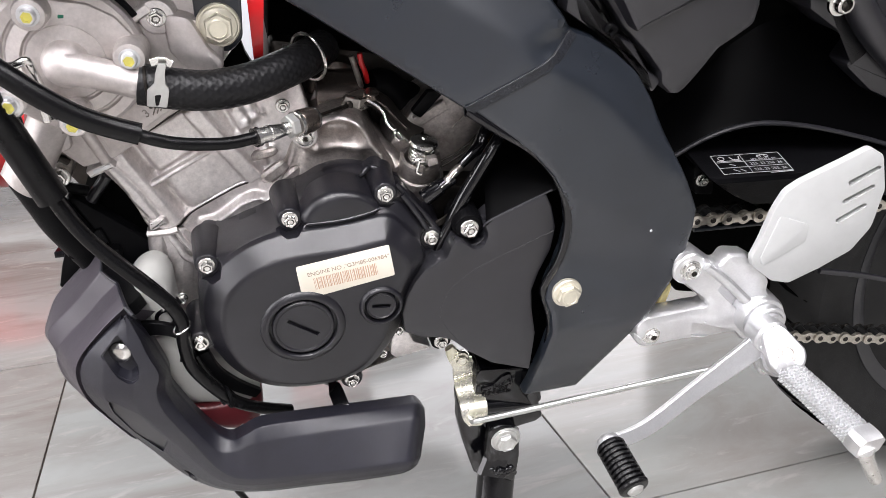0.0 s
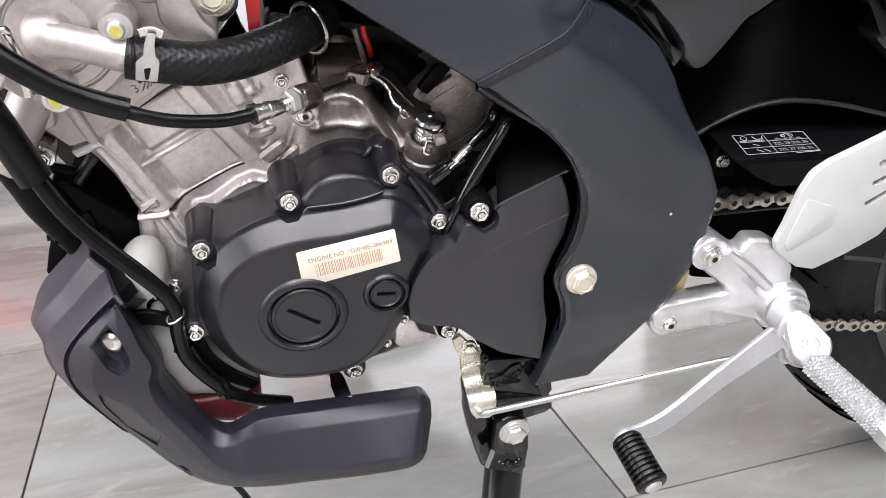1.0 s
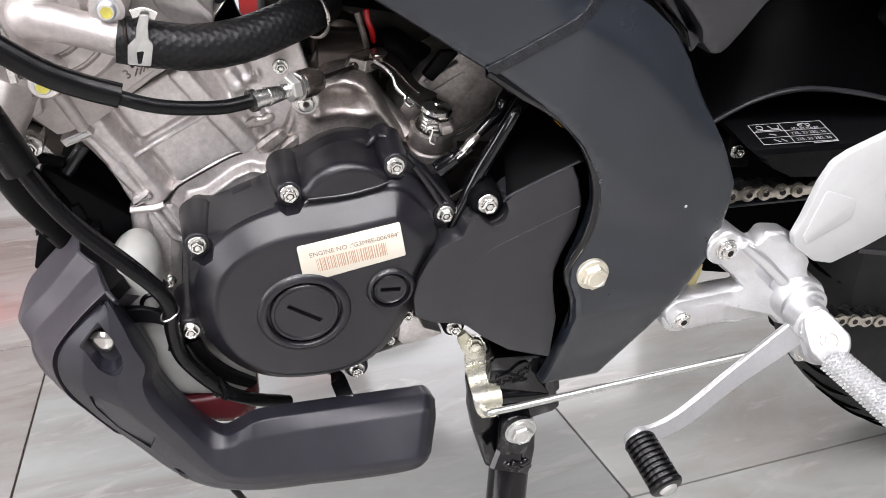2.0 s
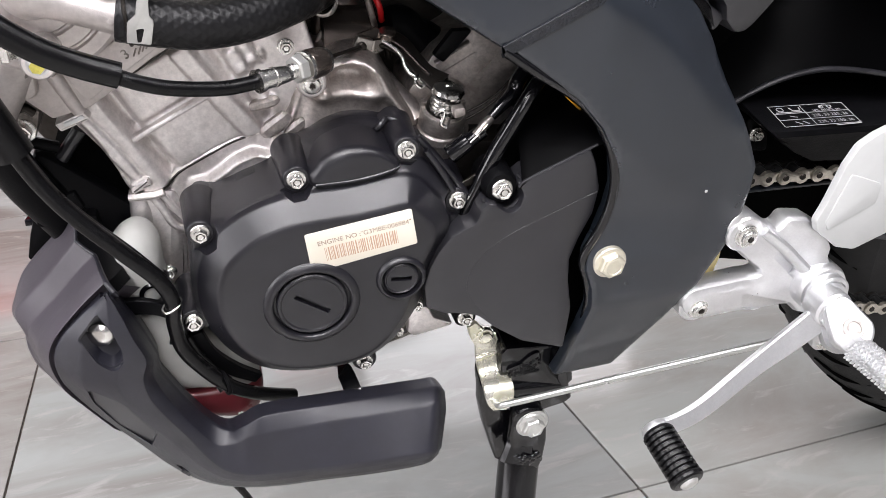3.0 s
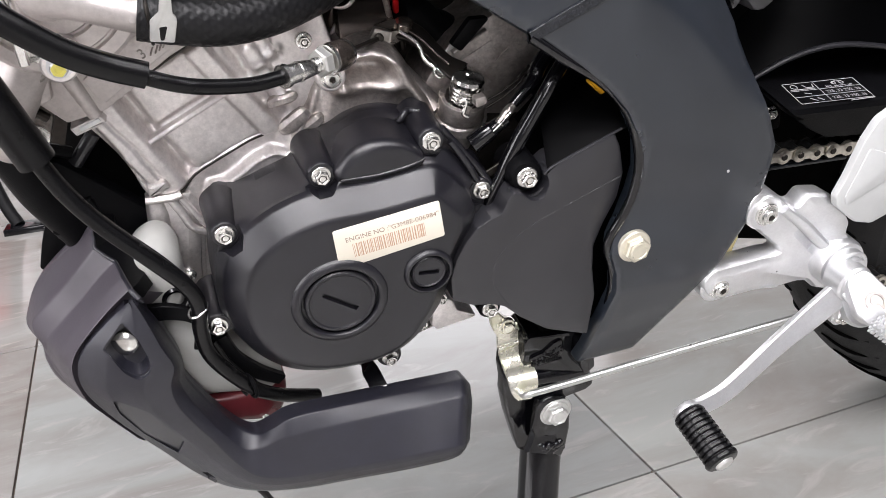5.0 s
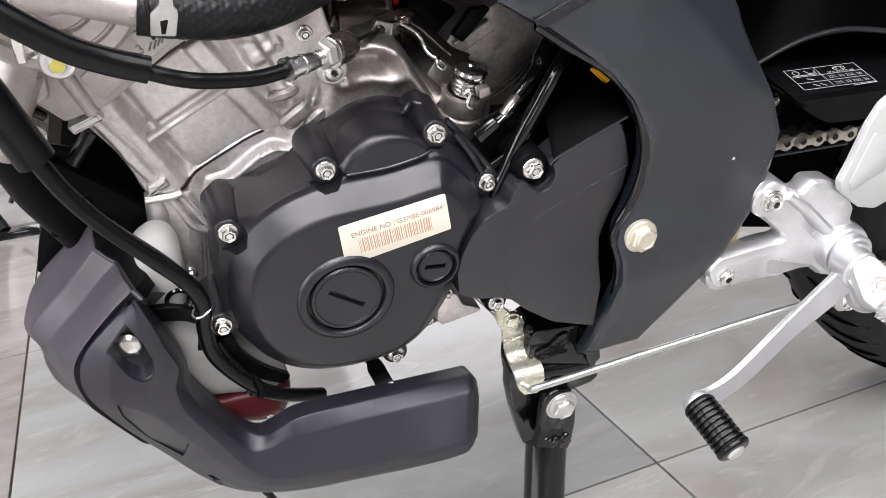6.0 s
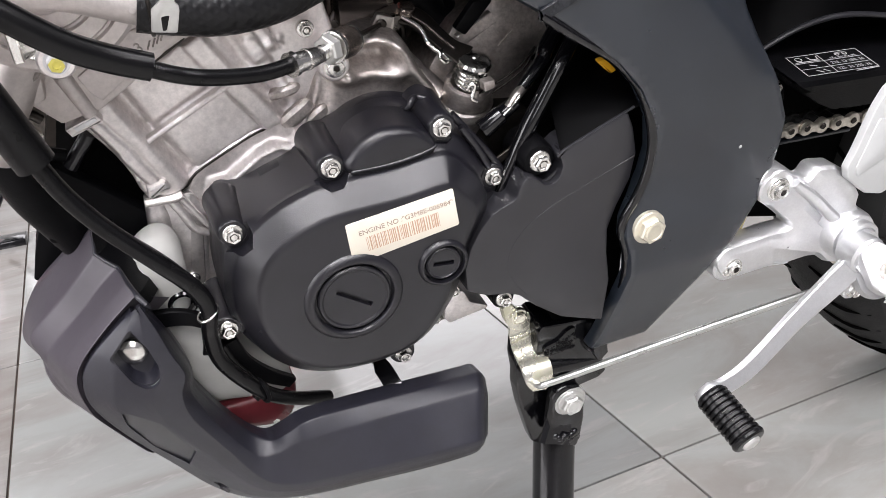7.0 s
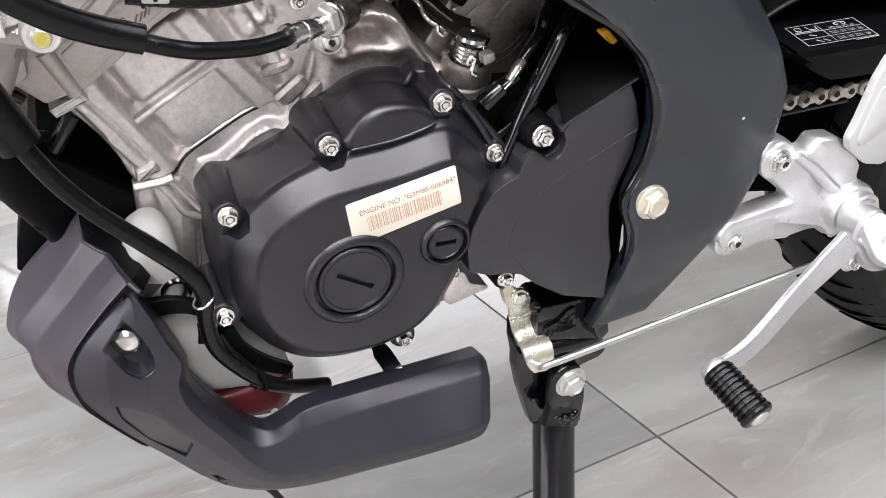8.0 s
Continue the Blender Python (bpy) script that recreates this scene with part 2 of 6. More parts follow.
def tube(path, r, n=14, per=6, bm=None, flat=1.0, straight=False, bulge=None):
    """A round bar or pipe along a smooth path; r is one radius or one for each control point; flat squeezes it."""
    rs = r if isinstance(r, (list, tuple)) else [r] * len(path)
    pts = [Vector((*p, q)) for p, q in zip(path, rs)]
    pts = pts if straight else spline(pts, per)
    cs = [Vector(p[:3]) for p in pts]
    rings, side = [], None
    for i, c in enumerate(cs):
        t = (cs[min(i + 1, len(cs) - 1)] - cs[max(i - 1, 0)]).normalized()
        if side is None:
            side = t.orthogonal().normalized()
        side = (side - t * side.dot(t)).normalized()
        up = t.cross(side)
        rad = pts[i][3] * (bulge(i) if bulge else 1)
        rings.append([tuple(c + (side * math.cos(a) + up * math.sin(a) * flat) * rad) for a in (2 * math.pi * k / n for k in range(n))])
    return loft(rings, bm=bm)


def revolve(profile, n=32, bm=None, centre=(0, 0, 0), axis=(0, 0, 1)):
    """A turned body: (radius, height) pairs about an axis through centre."""
    z = Vector(axis).normalized()
    x = z.orthogonal().normalized()
    y = z.cross(x)
    c = Vector(centre)
    rings = [[tuple(c + (x * math.cos(a) + y * math.sin(a)) * max(r, 0.01) + z * h) for a in (2 * math.pi * k / n for k in range(n))] for r, h in profile]
    return loft(rings, bm=bm)


def ribbon(path, width, thick, normal=(0, 0, 1), per=6, bm=None, round_=0.3):
    """A flat bar along a smooth path: width across it, thick along its normal; width may be given for each point."""
    ws = width if isinstance(width, (list, tuple)) else [width] * len(path)
    pts = spline([Vector((*p, q)) for p, q in zip(path, ws)], per)
    cs, rings = [Vector(p[:3]) for p in pts], []
    for i, c in enumerate(cs):
        t = (cs[min(i + 1, len(cs) - 1)] - cs[max(i - 1, 0)]).normalized()
        side = t.cross(Vector(normal)).normalized()
        up = side.cross(t)
        a, b = pts[i][3] / 2, thick / 2
        k = min(a, b) * round_
        rings.append([tuple(c + side * x + up * y) for x, y in ((-a, -b + k), (-a + k, -b), (a - k, -b), (a, -b + k), (a, b - k), (a - k, b), (-a + k, b), (-a, b - k))])
    return loft(rings, bm=bm)


def knit(path, r, n=84, per=40, rows=15, depth=0.017):
    """A hose with a woven diamond cover."""
    pts = spline(path, per)
    rings, side = [], None
    for i, c in enumerate(pts):
        t = (pts[min(i + 1, len(pts) - 1)] - pts[max(i - 1, 0)]).normalized()
        side = side or t.orthogonal().normalized()
        side = (side - t * side.dot(t)).normalized()
        up = t.cross(side)
        ring = []
        for k in range(n):
            a = 2 * math.pi * k / n
            h = max(math.sin(rows * a + i * 0.62), math.sin(rows * a - i * 0.62))
            ring.append(tuple(c + (side * math.cos(a) + up * math.sin(a)) * r * (1 + depth * h)))
        rings.append(ring)
    return loft(rings)


def pillow(loop, levels, centre=None):
    """A rounded cushion: the outline shrunk towards its middle, level by level (scale, w)."""
    c = centre or (sum(p[0] for p in loop) / len(loop), sum(p[1] for p in loop) / len(loop))
    return loft([[(c[0] + (x - c[0]) * k, c[1] + (y - c[1]) * k, w) for x, y in loop] for k, w in levels])


def box(lo, hi, bevel=1.0, bm=None):
    loop = [(lo[0], lo[1]), (hi[0], lo[1]), (hi[0], hi[1]), (lo[0], hi[1])]
    return plate(fillet(loop, max(bevel, 0.3), 2), lo[2], hi[2], bevel, bm=bm)


def part(name, bm, mat, parent, label="", smooth=30):
    """One mesh object under a thing or a part."""
    me = bpy.data.meshes.new(name)
    bmesh.ops.recalc_face_normals(bm, faces=bm.faces)
    bm.to_mesh(me)
    bm.free()
    me.materials.append(mat)
    if smooth:
        me.shade_smooth()
        me.set_sharp_from_angle(angle=radians(smooth))
    ob = new(name, me)
    ob.parent = parent
    return tagged(ob, label)


def carve(ob, *cutters):
    """Cuts the bodies of the bmeshes out of the object's mesh."""
    for bm in cutters:
        me = bpy.data.meshes.new("cutter")
        bmesh.ops.recalc_face_normals(bm, faces=bm.faces)
        bm.to_mesh(me)
        bm.free()
        tool = new("cutter", me)
        tool.matrix_world = BIKE
        mod = ob.modifiers.new("cut", "BOOLEAN")
        mod.object, mod.operation, mod.solver = tool, "DIFFERENCE", "EXACT"
        bpy.context.view_layer.update()
        deps = bpy.context.evaluated_depsgraph_get()
        fresh = bpy.data.meshes.new_from_object(ob.evaluated_get(deps))
        ob.modifiers.clear()
        old = ob.data
        ob.data = fresh
        bpy.data.meshes.remove(old)
        bpy.data.objects.remove(tool)
        bpy.data.meshes.remove(me)
    ob.data.set_sharp_from_angle(angle=radians(30))
    return ob


_bolts = {}


def bolt_mesh(kind, d, mat):
    """Heads of screws, d wide over the flange: hex with a flange and dished top, socket head, or round button head."""
    key = (kind, d, mat.name)
    if key in _bolts:
        return _bolts[key]
    bm = bmesh.new()
    r, dark = d / 2, 10 ** 6
    if kind == "hex":
        revolve([(r, -2), (r, 0.10 * r), (r * 0.93, 0.2 * r), (r * 0.7, 0.26 * r)], 28, bm)
        hexagon = lambda q, h, dr=0.0: [(q * math.cos(a), q * math.sin(a), h) for a in (math.pi / 3 * k + (0.5 * dr if k % 2 else 0) for k in range(6))]
        loft([hexagon(r * 0.74, 0.1 * r), hexagon(r * 0.74, 0.78 * r), hexagon(r * 0.66, 0.9 * r), hexagon(r * 0.5, 0.9 * r), hexagon(r * 0.4, 0.74 * r)], bm=bm)
        revolve([(r * 0.32, 0.6 * r), (r * 0.30, 0.80 * r), (r * 0.1, 0.84 * r)], 14, bm)
        dark = len(bm.faces)
        revolve([(r * 0.40, 0.72 * r), (r * 0.36, 0.755 * r), (r * 0.33, 0.755 * r)], 14, bm)
    elif kind == "plain":
        revolve([(r, -2), (r, 0.10 * r), (r * 0.95, 0.16 * r), (r * 0.72, 0.24 * r)], 32, bm)
        hexagon = lambda q, h: [(q * math.cos(a), q * math.sin(a), h) for a in (math.pi / 3 * k for k in range(6))]
        loft([hexagon(r * 0.80, 0.1 * r), hexagon(r * 0.80, 0.50 * r), hexagon(r * 0.72, 0.62 * r)], bm=bm)
        revolve([(r * 0.56, 0.56 * r), (r * 0.56, 0.66 * r), (r * 0.46, 0.70 * r), (r * 0.44, 0.66 * r), (0.1, 0.66 * r)], 26, bm)
    elif kind == "torx":
        revolve([(r, -2), (r, 0.12 * r), (r * 0.80, 0.18 * r), (r * 0.76, 0.45 * r), (r * 0.66, 0.56 * r), (r * 0.34, 0.60 * r), (r * 0.30, 0.45 * r)], 30, bm)
        dark = len(bm.faces)
        star = lambda h: [((r * (0.32 if k % 2 else 0.20)) * math.cos(math.pi / 6 * k), (r * (0.32 if k % 2 else 0.20)) * math.sin(math.pi / 6 * k), h) for k in range(12)]
        loft([star(0.5 * r), star(0.612 * r)], cap_first=False, bm=bm)
    elif kind == "socket":
        revolve([(r, -2), (r, 0.12 * r), (r * 0.78, 0.18 * r), (r * 0.78, 0.2 * r), (r * 0.70, 0.75 * r), (r * 0.62, 0.85 * r), (r * 0.48, 0.85 * r), (r * 0.44, 0.4 * r)], 26, bm)
        hexagon = lambda q, h: [(q * math.cos(a), q * math.sin(a), h) for a in (math.pi / 3 * k for k in range(6))]
        dark = len(bm.faces)
        loft([hexagon(r * 0.44, 0.86 * r), hexagon(r * 0.40, 0.35 * r)], cap_first=False, bm=bm)
    else:
        revolve([(r, -2), (r, 0.06 * r), (r * 0.88, 0.28 * r), (r * 0.62, 0.44 * r), (r * 0.36, 0.50 * r)], 28, bm)
        hexagon = lambda q, h: [(q * math.cos(a), q * math.sin(a), h) for a in (math.pi / 3 * k for k in range(6))]
        dark = len(bm.faces)
        loft([hexagon(r * 0.36, 0.51 * r), hexagon(r * 0.32, 0.15 * r)], cap_first=False, bm=bm)
    bm.faces.ensure_lookup_table()
    # recess faces take dark steel: their shade is painted in
    for f in bm.faces[dark:]:
        f.material_index = 1
    bmesh.ops.recalc_face_normals(bm, faces=bm.faces)
    me = bpy.data.meshes.new("bolt")
    bm.to_mesh(me)
    bm.free()
    me.materials.append(mat)
    me.materials.append(DARK_STEEL)
    me.shade_smooth()
    me.set_sharp_from_angle(angle=radians(28))
    _bolts[key] = me
    return me


def bolt(at, d, parent, kind="hex", mat=None, axis=(0, 0, 1), spin=0.0, label="", name="bolt"):
    ob = new(name, bolt_mesh(kind, d, mat or STEEL))
    ob.parent = parent
    q = Vector((0, 0, 1)).rotation_difference(Vector(axis))
    ob.matrix_local = Matrix.Translation(V3(at)) @ q.to_matrix().to_4x4() @ Matrix.Rotation(spin, 4, "Z")
    return tagged(ob, label)


def lettering(text, size, name, parent, mat, m, thick=0.0001):
    """Words in the built-in font as a thin mesh; m is its pose in the motorcycle's axes, size in metres."""
    cu = bpy.data.curves.new(name, "FONT")
    cu.body, cu.size, cu.extrude, cu.align_x, cu.align_y = text, size, thick, "CENTER", "CENTER"
    tmp = new("tmp", cu)
    bpy.context.view_layer.update()
    me = bpy.data.meshes.new_from_object(tmp.evaluated_get(bpy.context.evaluated_depsgraph_get()))
    bpy.data.objects.remove(tmp)
    me.materials.clear()
    me.materials.append(mat)
    ob = new(name, me)
    ob.parent = parent
    ob.matrix_local = m
    return ob


def to_line(u, v, line):
    best = 1e9
    for a, b in zip(line, line[1:]):
        ex, ey = b[0] - a[0], b[1] - a[1]
        t = max(0, min(1, ((u - a[0]) * ex + (v - a[1]) * ey) / (ex * ex + ey * ey)))
        best = min(best, math.hypot(u - a[0] - t * ex, v - a[1] - t * ey))
    return best


def inside(u, v, loop):
    odd = False
    for a, b in zip(loop, loop[1:] + loop[:1]):
        if (a[1] > v) != (b[1] > v) and u < (b[0] - a[0]) * (v - a[1]) / (b[1] - a[1]) + a[0]:
            odd = not odd
    return odd

# ---- the showroom ----
TILE = 0.6
# unseen walls; the east one is drawn in to darken the frame's reflections
X0, X1, Y0, Y1, TOP = -3.6, 2.4, -3.6, 3.6, 3.0


def slab(name, lo, hi, mat, label="", category="", kind="structure"):
    bm = bmesh.new()
    bmesh.ops.create_cube(bm, size=1)
    for v in bm.verts:
        v.co = Vector([(l + h) / 2 + c * (h - l) for l, h, c in zip(lo, hi, v.co)])
    ob = part(name, bm, mat, None, label, 0)
    ob.matrix_world = GRID
    return tagged(ob, label, category, kind=kind)


floor = slab("floor", (X0, Y0, -0.08), (X1, Y1, -0.004), GROUT, "large polished grey stone-look floor tiles with dark joints", "floor")
for _n, (_p, _q, _lo, _hi) in enumerate(((X0 - 0.15, _na, 0, TOP), (_nb, X1 + 0.15, 0, TOP), (_na, _nb, 0, _nlo), (_na, _nb, _nhi, TOP))):
    slab("wall_north_%d" % (_n + 1), (_p, Y1, _lo), (_q, Y1 + 0.15, _hi), PALE_WALL, "plain pale grey painted wall round an added high light opening", "wall")
slab("wall_east", (X1, Y0, 0), (X1 + 0.15, Y1, TOP), WALL_PAINT, "plain dark grey unseen wall, set close to darken reflections", "wall")
_wa, _wb = SIDE_FILL
for _n, (_p, _q, _lo, _hi) in enumerate(((Y0, _wa, 0, TOP), (_wb, Y1, 0, TOP), (_wa, _wb, 0, 0.4), (_wa, _wb, 2.5, TOP))):
    slab("wall_west_%d" % (_n + 1), (X0 - 0.15, _p, _lo), (X0, _q, _hi), WALL_PAINT, "plain dark grey painted wall beside an added light opening", "wall")
for _n, (_x0, _x1) in enumerate(zip([X0 - 0.15] + [b for a, b in WINDOWS], [a for a, b in WINDOWS] + [X1 + 0.15])):
    slab("wall_south_%d" % (_n + 1), (_x0, Y0 - 0.15, 0.7), (_x1, Y0, 2.6), WALL_PAINT, "plain dark grey painted pier between shop windows", "wall")
slab("wall_south_sill", (X0 - 0.15, Y0 - 0.15, 0), (X1 + 0.15, Y0, 0.7), WALL_PAINT, "plain dark grey painted wall under the shop windows", "wall")
slab("wall_south_head", (X0 - 0.15, Y0 - 0.15, 2.6), (X1 + 0.15, Y0, TOP), WALL_PAINT, "plain dark grey painted wall over the shop windows", "wall")
slab("ceiling", (X0 - 0.15, Y0 - 0.15, TOP), (X1 + 0.15, Y1 + 0.15, TOP + 0.1), WHITE_PAINT, "plain white ceiling with light panels", "ceiling")

# ---- the motorcycle: frame ----


BEAM_CREASE = [(-60, 297), (108, 201.6), (166, 168.5)]
PLATE_CREASE = [(168.7, 163.7), (201.5, 144.7), (222.6, 128.2), (243.1, 106.7), (262, 78)]


def past(u, v, line):
    """How far a point lies beyond a crease, on its upper and rear side."""
    a, b = min(zip(line, line[1:]), key=lambda s: to_line(u, v, s))
    return to_line(u, v, line) if (b[0] - a[0]) * (v - a[1]) - (b[1] - a[1]) * (u - a[0]) > 0 else 0


def dish(d, steep, reach):
    """A fold that turns sharply away at the crease and flattens again towards the rim."""
    d = min(d, reach)
    soft = min(d, 4) ** 2 / 8 + max(0, d - 4)
    return steep * (soft - 0.4 * d * d / reach)


def frame_bend(u, v):
    ridge = (u - 108) * -0.545 + (v - 132) * 0.838
    rim = (298 - u) * 0.781 + (46 - v) * 0.625
    low = (298 - u) * 0.962 - (46 - v) * 0.272
    under = -((u - 184.5) * 0.594 + (v - 84.2) * 0.804)
    beam = max(0, min(1, ridge / 8))
    fade = max(0, min(1, (v - 70) / 45))
    return (-0.2 * max(0, 178 - u) - 0.27 * max(0, -62 - v) - 0.06 * max(0, v - 70) - 0.12 * max(0, ridge)
            - beam * dish(past(u, v, BEAM_CREASE), 0.22, 30) - (1 - beam) * fade * dish(past(u, v, PLATE_CREASE), 0.85, 26)
            - 0.13 * (max(0, min(under, 12)) ** 2 / 24 + max(0, under - 12)) * max(0, min(1, (v + 30) / 40))
            - 0.06 * max(0, 30 - rim) - 0.08 * max(0, 18 - low))


_frame = fillet([(-67, 241.5), (-24.5, 217), (43, 176), (112.5, 133, 30), (138, 115.5, 30), (162.5, 98.5, 20), (180, 78.5, 20), (192, 56, 15), (196.5, 33, 15), (195, 13, 15), (189.5, -5, 12), (182.5, -19, 10), (181, -31, 8), (187, -47.5, 8), (189.5, -66.5, 15), (187, -93, 15), (181.5, -132.5, 4), (177, -150, 3), (228.5, -147.5, 3), (260.5, -94, 20), (299.5, -20.5, 20), (306, 19.5, 12), (306, 36.5, 10), (294.5, 60, 15), (272.5, 99.5, 20), (261.5, 125, 25), (246, 149, 25), (227, 165, 20), (207, 177, 10), (192.5, 182, 6), (175.5, 204, 10), (148, 232.5)], 6)
chassis = part("frame_plate", plate(_frame, 17, 30, 5, frame_bend, 6), FRAME_BLACK, motorcycle, "matt black pressed frame plate")
bolt((198.9, -25.2, 29), 25, chassis, "plain", IVORY_BOLT, spin=0.3, label="cream zinc-plated flange bolt")
_seam = [(116, 131, 9), (122, 134, 11), (177, 166, 22), (192, 181, 22)]
part("weld_seam", ribbon([(u, v, 30.6 + frame_bend(u, v)) for u, v, w in spline(_seam, 6)], 7.5, 2.2, per=1), WELD_PAINT, chassis, "rough painted weld bead")
_edge = [(115, 130, 12), (138.5, 114, 16), (162, 98.5, 19), (179.5, 80, 22), (190, 58.5, 23), (194.5, 36.5, 24), (193, 16, 24), (188, -2, 23), (181.5, -17, 22), (180, -28, 22), (185.5, -44.5, 22), (189.5, -65, 20), (189.5, -97, 14), (189, -146, 2)]
part("rolled_edge", tube([(u + 1.6, v + 0.5, w + 0.8) for u, v, w in _edge], 3.4, 14), GLOSS_BLACK, chassis, "glossy rolled edge of the frame plate")
_speck = [(265, 24)][0]
part("paint_speck", revolve([(1.3, 0), (1.0, 0.5), (0.1, 0.7)], 10, centre=(*_speck, 29.9)), WHITE_INK, chassis)

# added dark plate that hides the bright wall behind the frame
part("frame_dark_filler", plate(fillet([(120, 205), (150, 235), (150, 330), (330, 330), (330, 210), (262, 150), (240, 140), (180, 150)], 8), -60, -32, 3), PLASTIC_DARK, chassis, "dark filler plate behind the frame")
for _k in range(3):
    part("hidden_cable", tube([(150 + 12 * _k, 262 - 6 * _k, -14), (178 + 9 * _k, 228 - 4 * _k, -8), (200 + 8 * _k, 200 - 2 * _k, -10), (226 + 6 * _k, 172, -24)], 4.2, 10), RUBBER, chassis)

# ---- engine ----
MID = (22, -32)
_drum = [(-84, -13), (-79.5, 4), (-71.5, 17), (-60.5, 27), (-44, 37.5), (-23, 44), (0, 45), (23, 45.5), (48.5, 50), (61.5, 50), (74, 37.5), (86.5, 21), (88, 4.5)] + [(79, -14), (74, -29), (69.5, -43.5), (64, -59.5), (57, -70.5), (47.5, -84.5), (33, -96), (13.5, -102), (-14.5, -102.5), (-36.5, -98), (-54, -89), (-69.5, -73), (-79, -54), (-84, -34.5)]
_flange = [(-88, -15), (-83.5, 15.5), (-81.5, 23.5), (-77.5, 27.5), (-66, 27), (-60.5, 27.5), (-42.5, 35), (-27.5, 40), (-21.5, 44.5), (-18, 52.5), (-13.5, 58), (-8.5, 59.5), (-1.5, 59.5), (5.5, 64), (14, 69), (25.5, 72), (38.5, 72), (51.5, 68.5), (69, 61)] + [(75, 59), (87, 45), (97, 30.5), (105, 15.5), (106, 4.5), (102, -6.5), (91, -20), (79.5, -40.5), (70, -62), (59.5, -81), (43, -99), (21, -108.5), (-12.5, -107.5), (-44.5, -97.5), (-69, -79), (-84, -58), (-89, -40.5)]
_f = polar(turned(smooth_loop(_flange, 1)), MID, 220)
_d = polar(turned(smooth_loop(_drum, 2)), MID, 220)


def between(k):
    return [(p[0] + (q[0] - p[0]) * k, p[1] + (q[1] - p[1]) * k) for p, q in zip(_f, inset(_d, -0.6))]


for _k in range(6):
    _f = [tuple((a[i] + 2 * b[i] + c[i]) / 4 for i in (0, 1)) for a, b, c in zip(_f[-1:] + _f[:-1], _f, _f[1:] + _f[:1])]
_rings = [[(x, y, w) for x, y in lp] for lp, w in ((_f, -60), (_f, -38.5), (between(0.04), -36), (between(0.30), -8), (between(0.36), -5.2), (between(0.46), -3.6), (between(0.9), 0.3), (between(1.0), 1.6))]
_rings += [[(x, y, w) for x, y in inset(_d, i)] for i, w in ((0, 3.0), (0.5, 4.6), (1.2, 5.9), (1.7, 6.5), (12.4, 17.2), (13.1, 17.9), (14.4, 18.7), (16, 19.3), (18, 19.6))]
cover = part("left_engine_cover", loft(_rings), COVER_BLACK, motorcycle, "satin black left engine cover")
part("flange", plate(smooth_loop(_flange, 2), -60, -44, 1.0), COVER_BLACK, cover)
CRANK = [(-11, -31), (49.6, -20.5)]
for (_x, _y), _r in zip(CRANK, (24.5, 13.0)):
    _s = _r / 24.5
    carve(cover, revolve([(_r + 1.1, 0), (_r + 1.1, 20)], 64, centre=(_x, _y, 14.5)))
    part("cap_ring", revolve([(_r + 8.8 * _s, -2), (_r + 7.8 * _s, 0.5), (_r + 6.6 * _s, 1.9), (_r + 5.1 * _s, 2.9), (_r + 3.5 * _s, 3.4), (_r + 2.2 * _s, 3.2), (_r + 1.3, 2.3), (_r + 1.1, -5)], 64, centre=(_x, _y, 19.5)), COVER_BLACK, cover, smooth=60)
    cap = part("inspection_cap", revolve([(_r - 0.7, -4), (_r - 0.7, 1.0), (_r - 1.6, 1.9), (_r - 2.4 * _s - 0.8, 2.0), (_r - 3.0 * _s - 1.2, 1.3), (0.1, 1.3)], 64, centre=(_x, _y, 19.5)), COVER_BLACK, cover, "black screw cap with a coin slot")
    _a = -0.62 if _r > 20 else -0.10
    _l = 0.55 * _r
    carve(cap, loft([[(_x + math.cos(_a) * p - math.sin(_a) * q, _y + math.sin(_a) * p + math.cos(_a) * q, h) for p, q in ((-_l, -1.7), (_l, -1.7), (_l, 1.7), (-_l, 1.7))] for h in (16.4, 30)]))
# raised housing over the starter gears
_hc = [(26.5, 57)][0]
_hr = [polar(turned(smooth_loop(q, 2)), _hc, 150) for q in (
    [(-17.5, 49.5), (-13.5, 56), (-1.5, 57.5), (5.5, 62.5), (14.5, 67), (25.5, 70.5), (39, 70), (52, 66.5), (67, 60), (74, 50), (76.5, 28)] + [(62, 48.5), (49, 45), (23, 41), (1, 41), (-10.5, 41)],
    [(-6.5, 50.5), (-1, 59), (6, 66.5), (16.5, 71), (28.5, 71.5), (41, 68.5), (50, 62), (55, 55.5)] + [(53, 47.5), (40, 44), (23, 41.5), (0, 42)],
    [(1.5, 49.5), (5, 55.5), (12, 61), (20.5, 65), (30, 66), (40.5, 63.5), (47, 58), (49.5, 54.5), (40, 51.5), (23, 49)])]
_shrink = lambda loop, k: [(_hc[0] + (x - _hc[0]) * k, _hc[1] + (y - _hc[1]) * k) for x, y in loop]
_dome = [[(p[0] + (q[0] - p[0]) * (1 - math.cos(a)), p[1] + (q[1] - p[1]) * (1 - math.cos(a)), -3 + 7.4 * math.sin(a)) for p, q in zip(_hr[1], _hr[2])] for a in [k * math.pi / 14 for k in range(8)]]
part("gear_housing", loft([[(x, y, w) for x, y in lp] for lp, w in ((_hr[0], -60), (_hr[0], -41))] + _dome + [[(x, y, 4.6) for x, y in _shrink(_hr[2], k)] for k in (0.9, 0.5)]), COVER_BLACK, cover, smooth=75)
part("housing_edge", tube([(-1, 47.5, 3), (1.5, 48.5, 3.5), (23, 49, 4), (40, 51.5, 4), (50, 54, 3.5), (54, 55, 2)], [0.6, 1.1, 1.4, 1.4, 1.1, 0.6], 10), COVER_BLACK, cover)
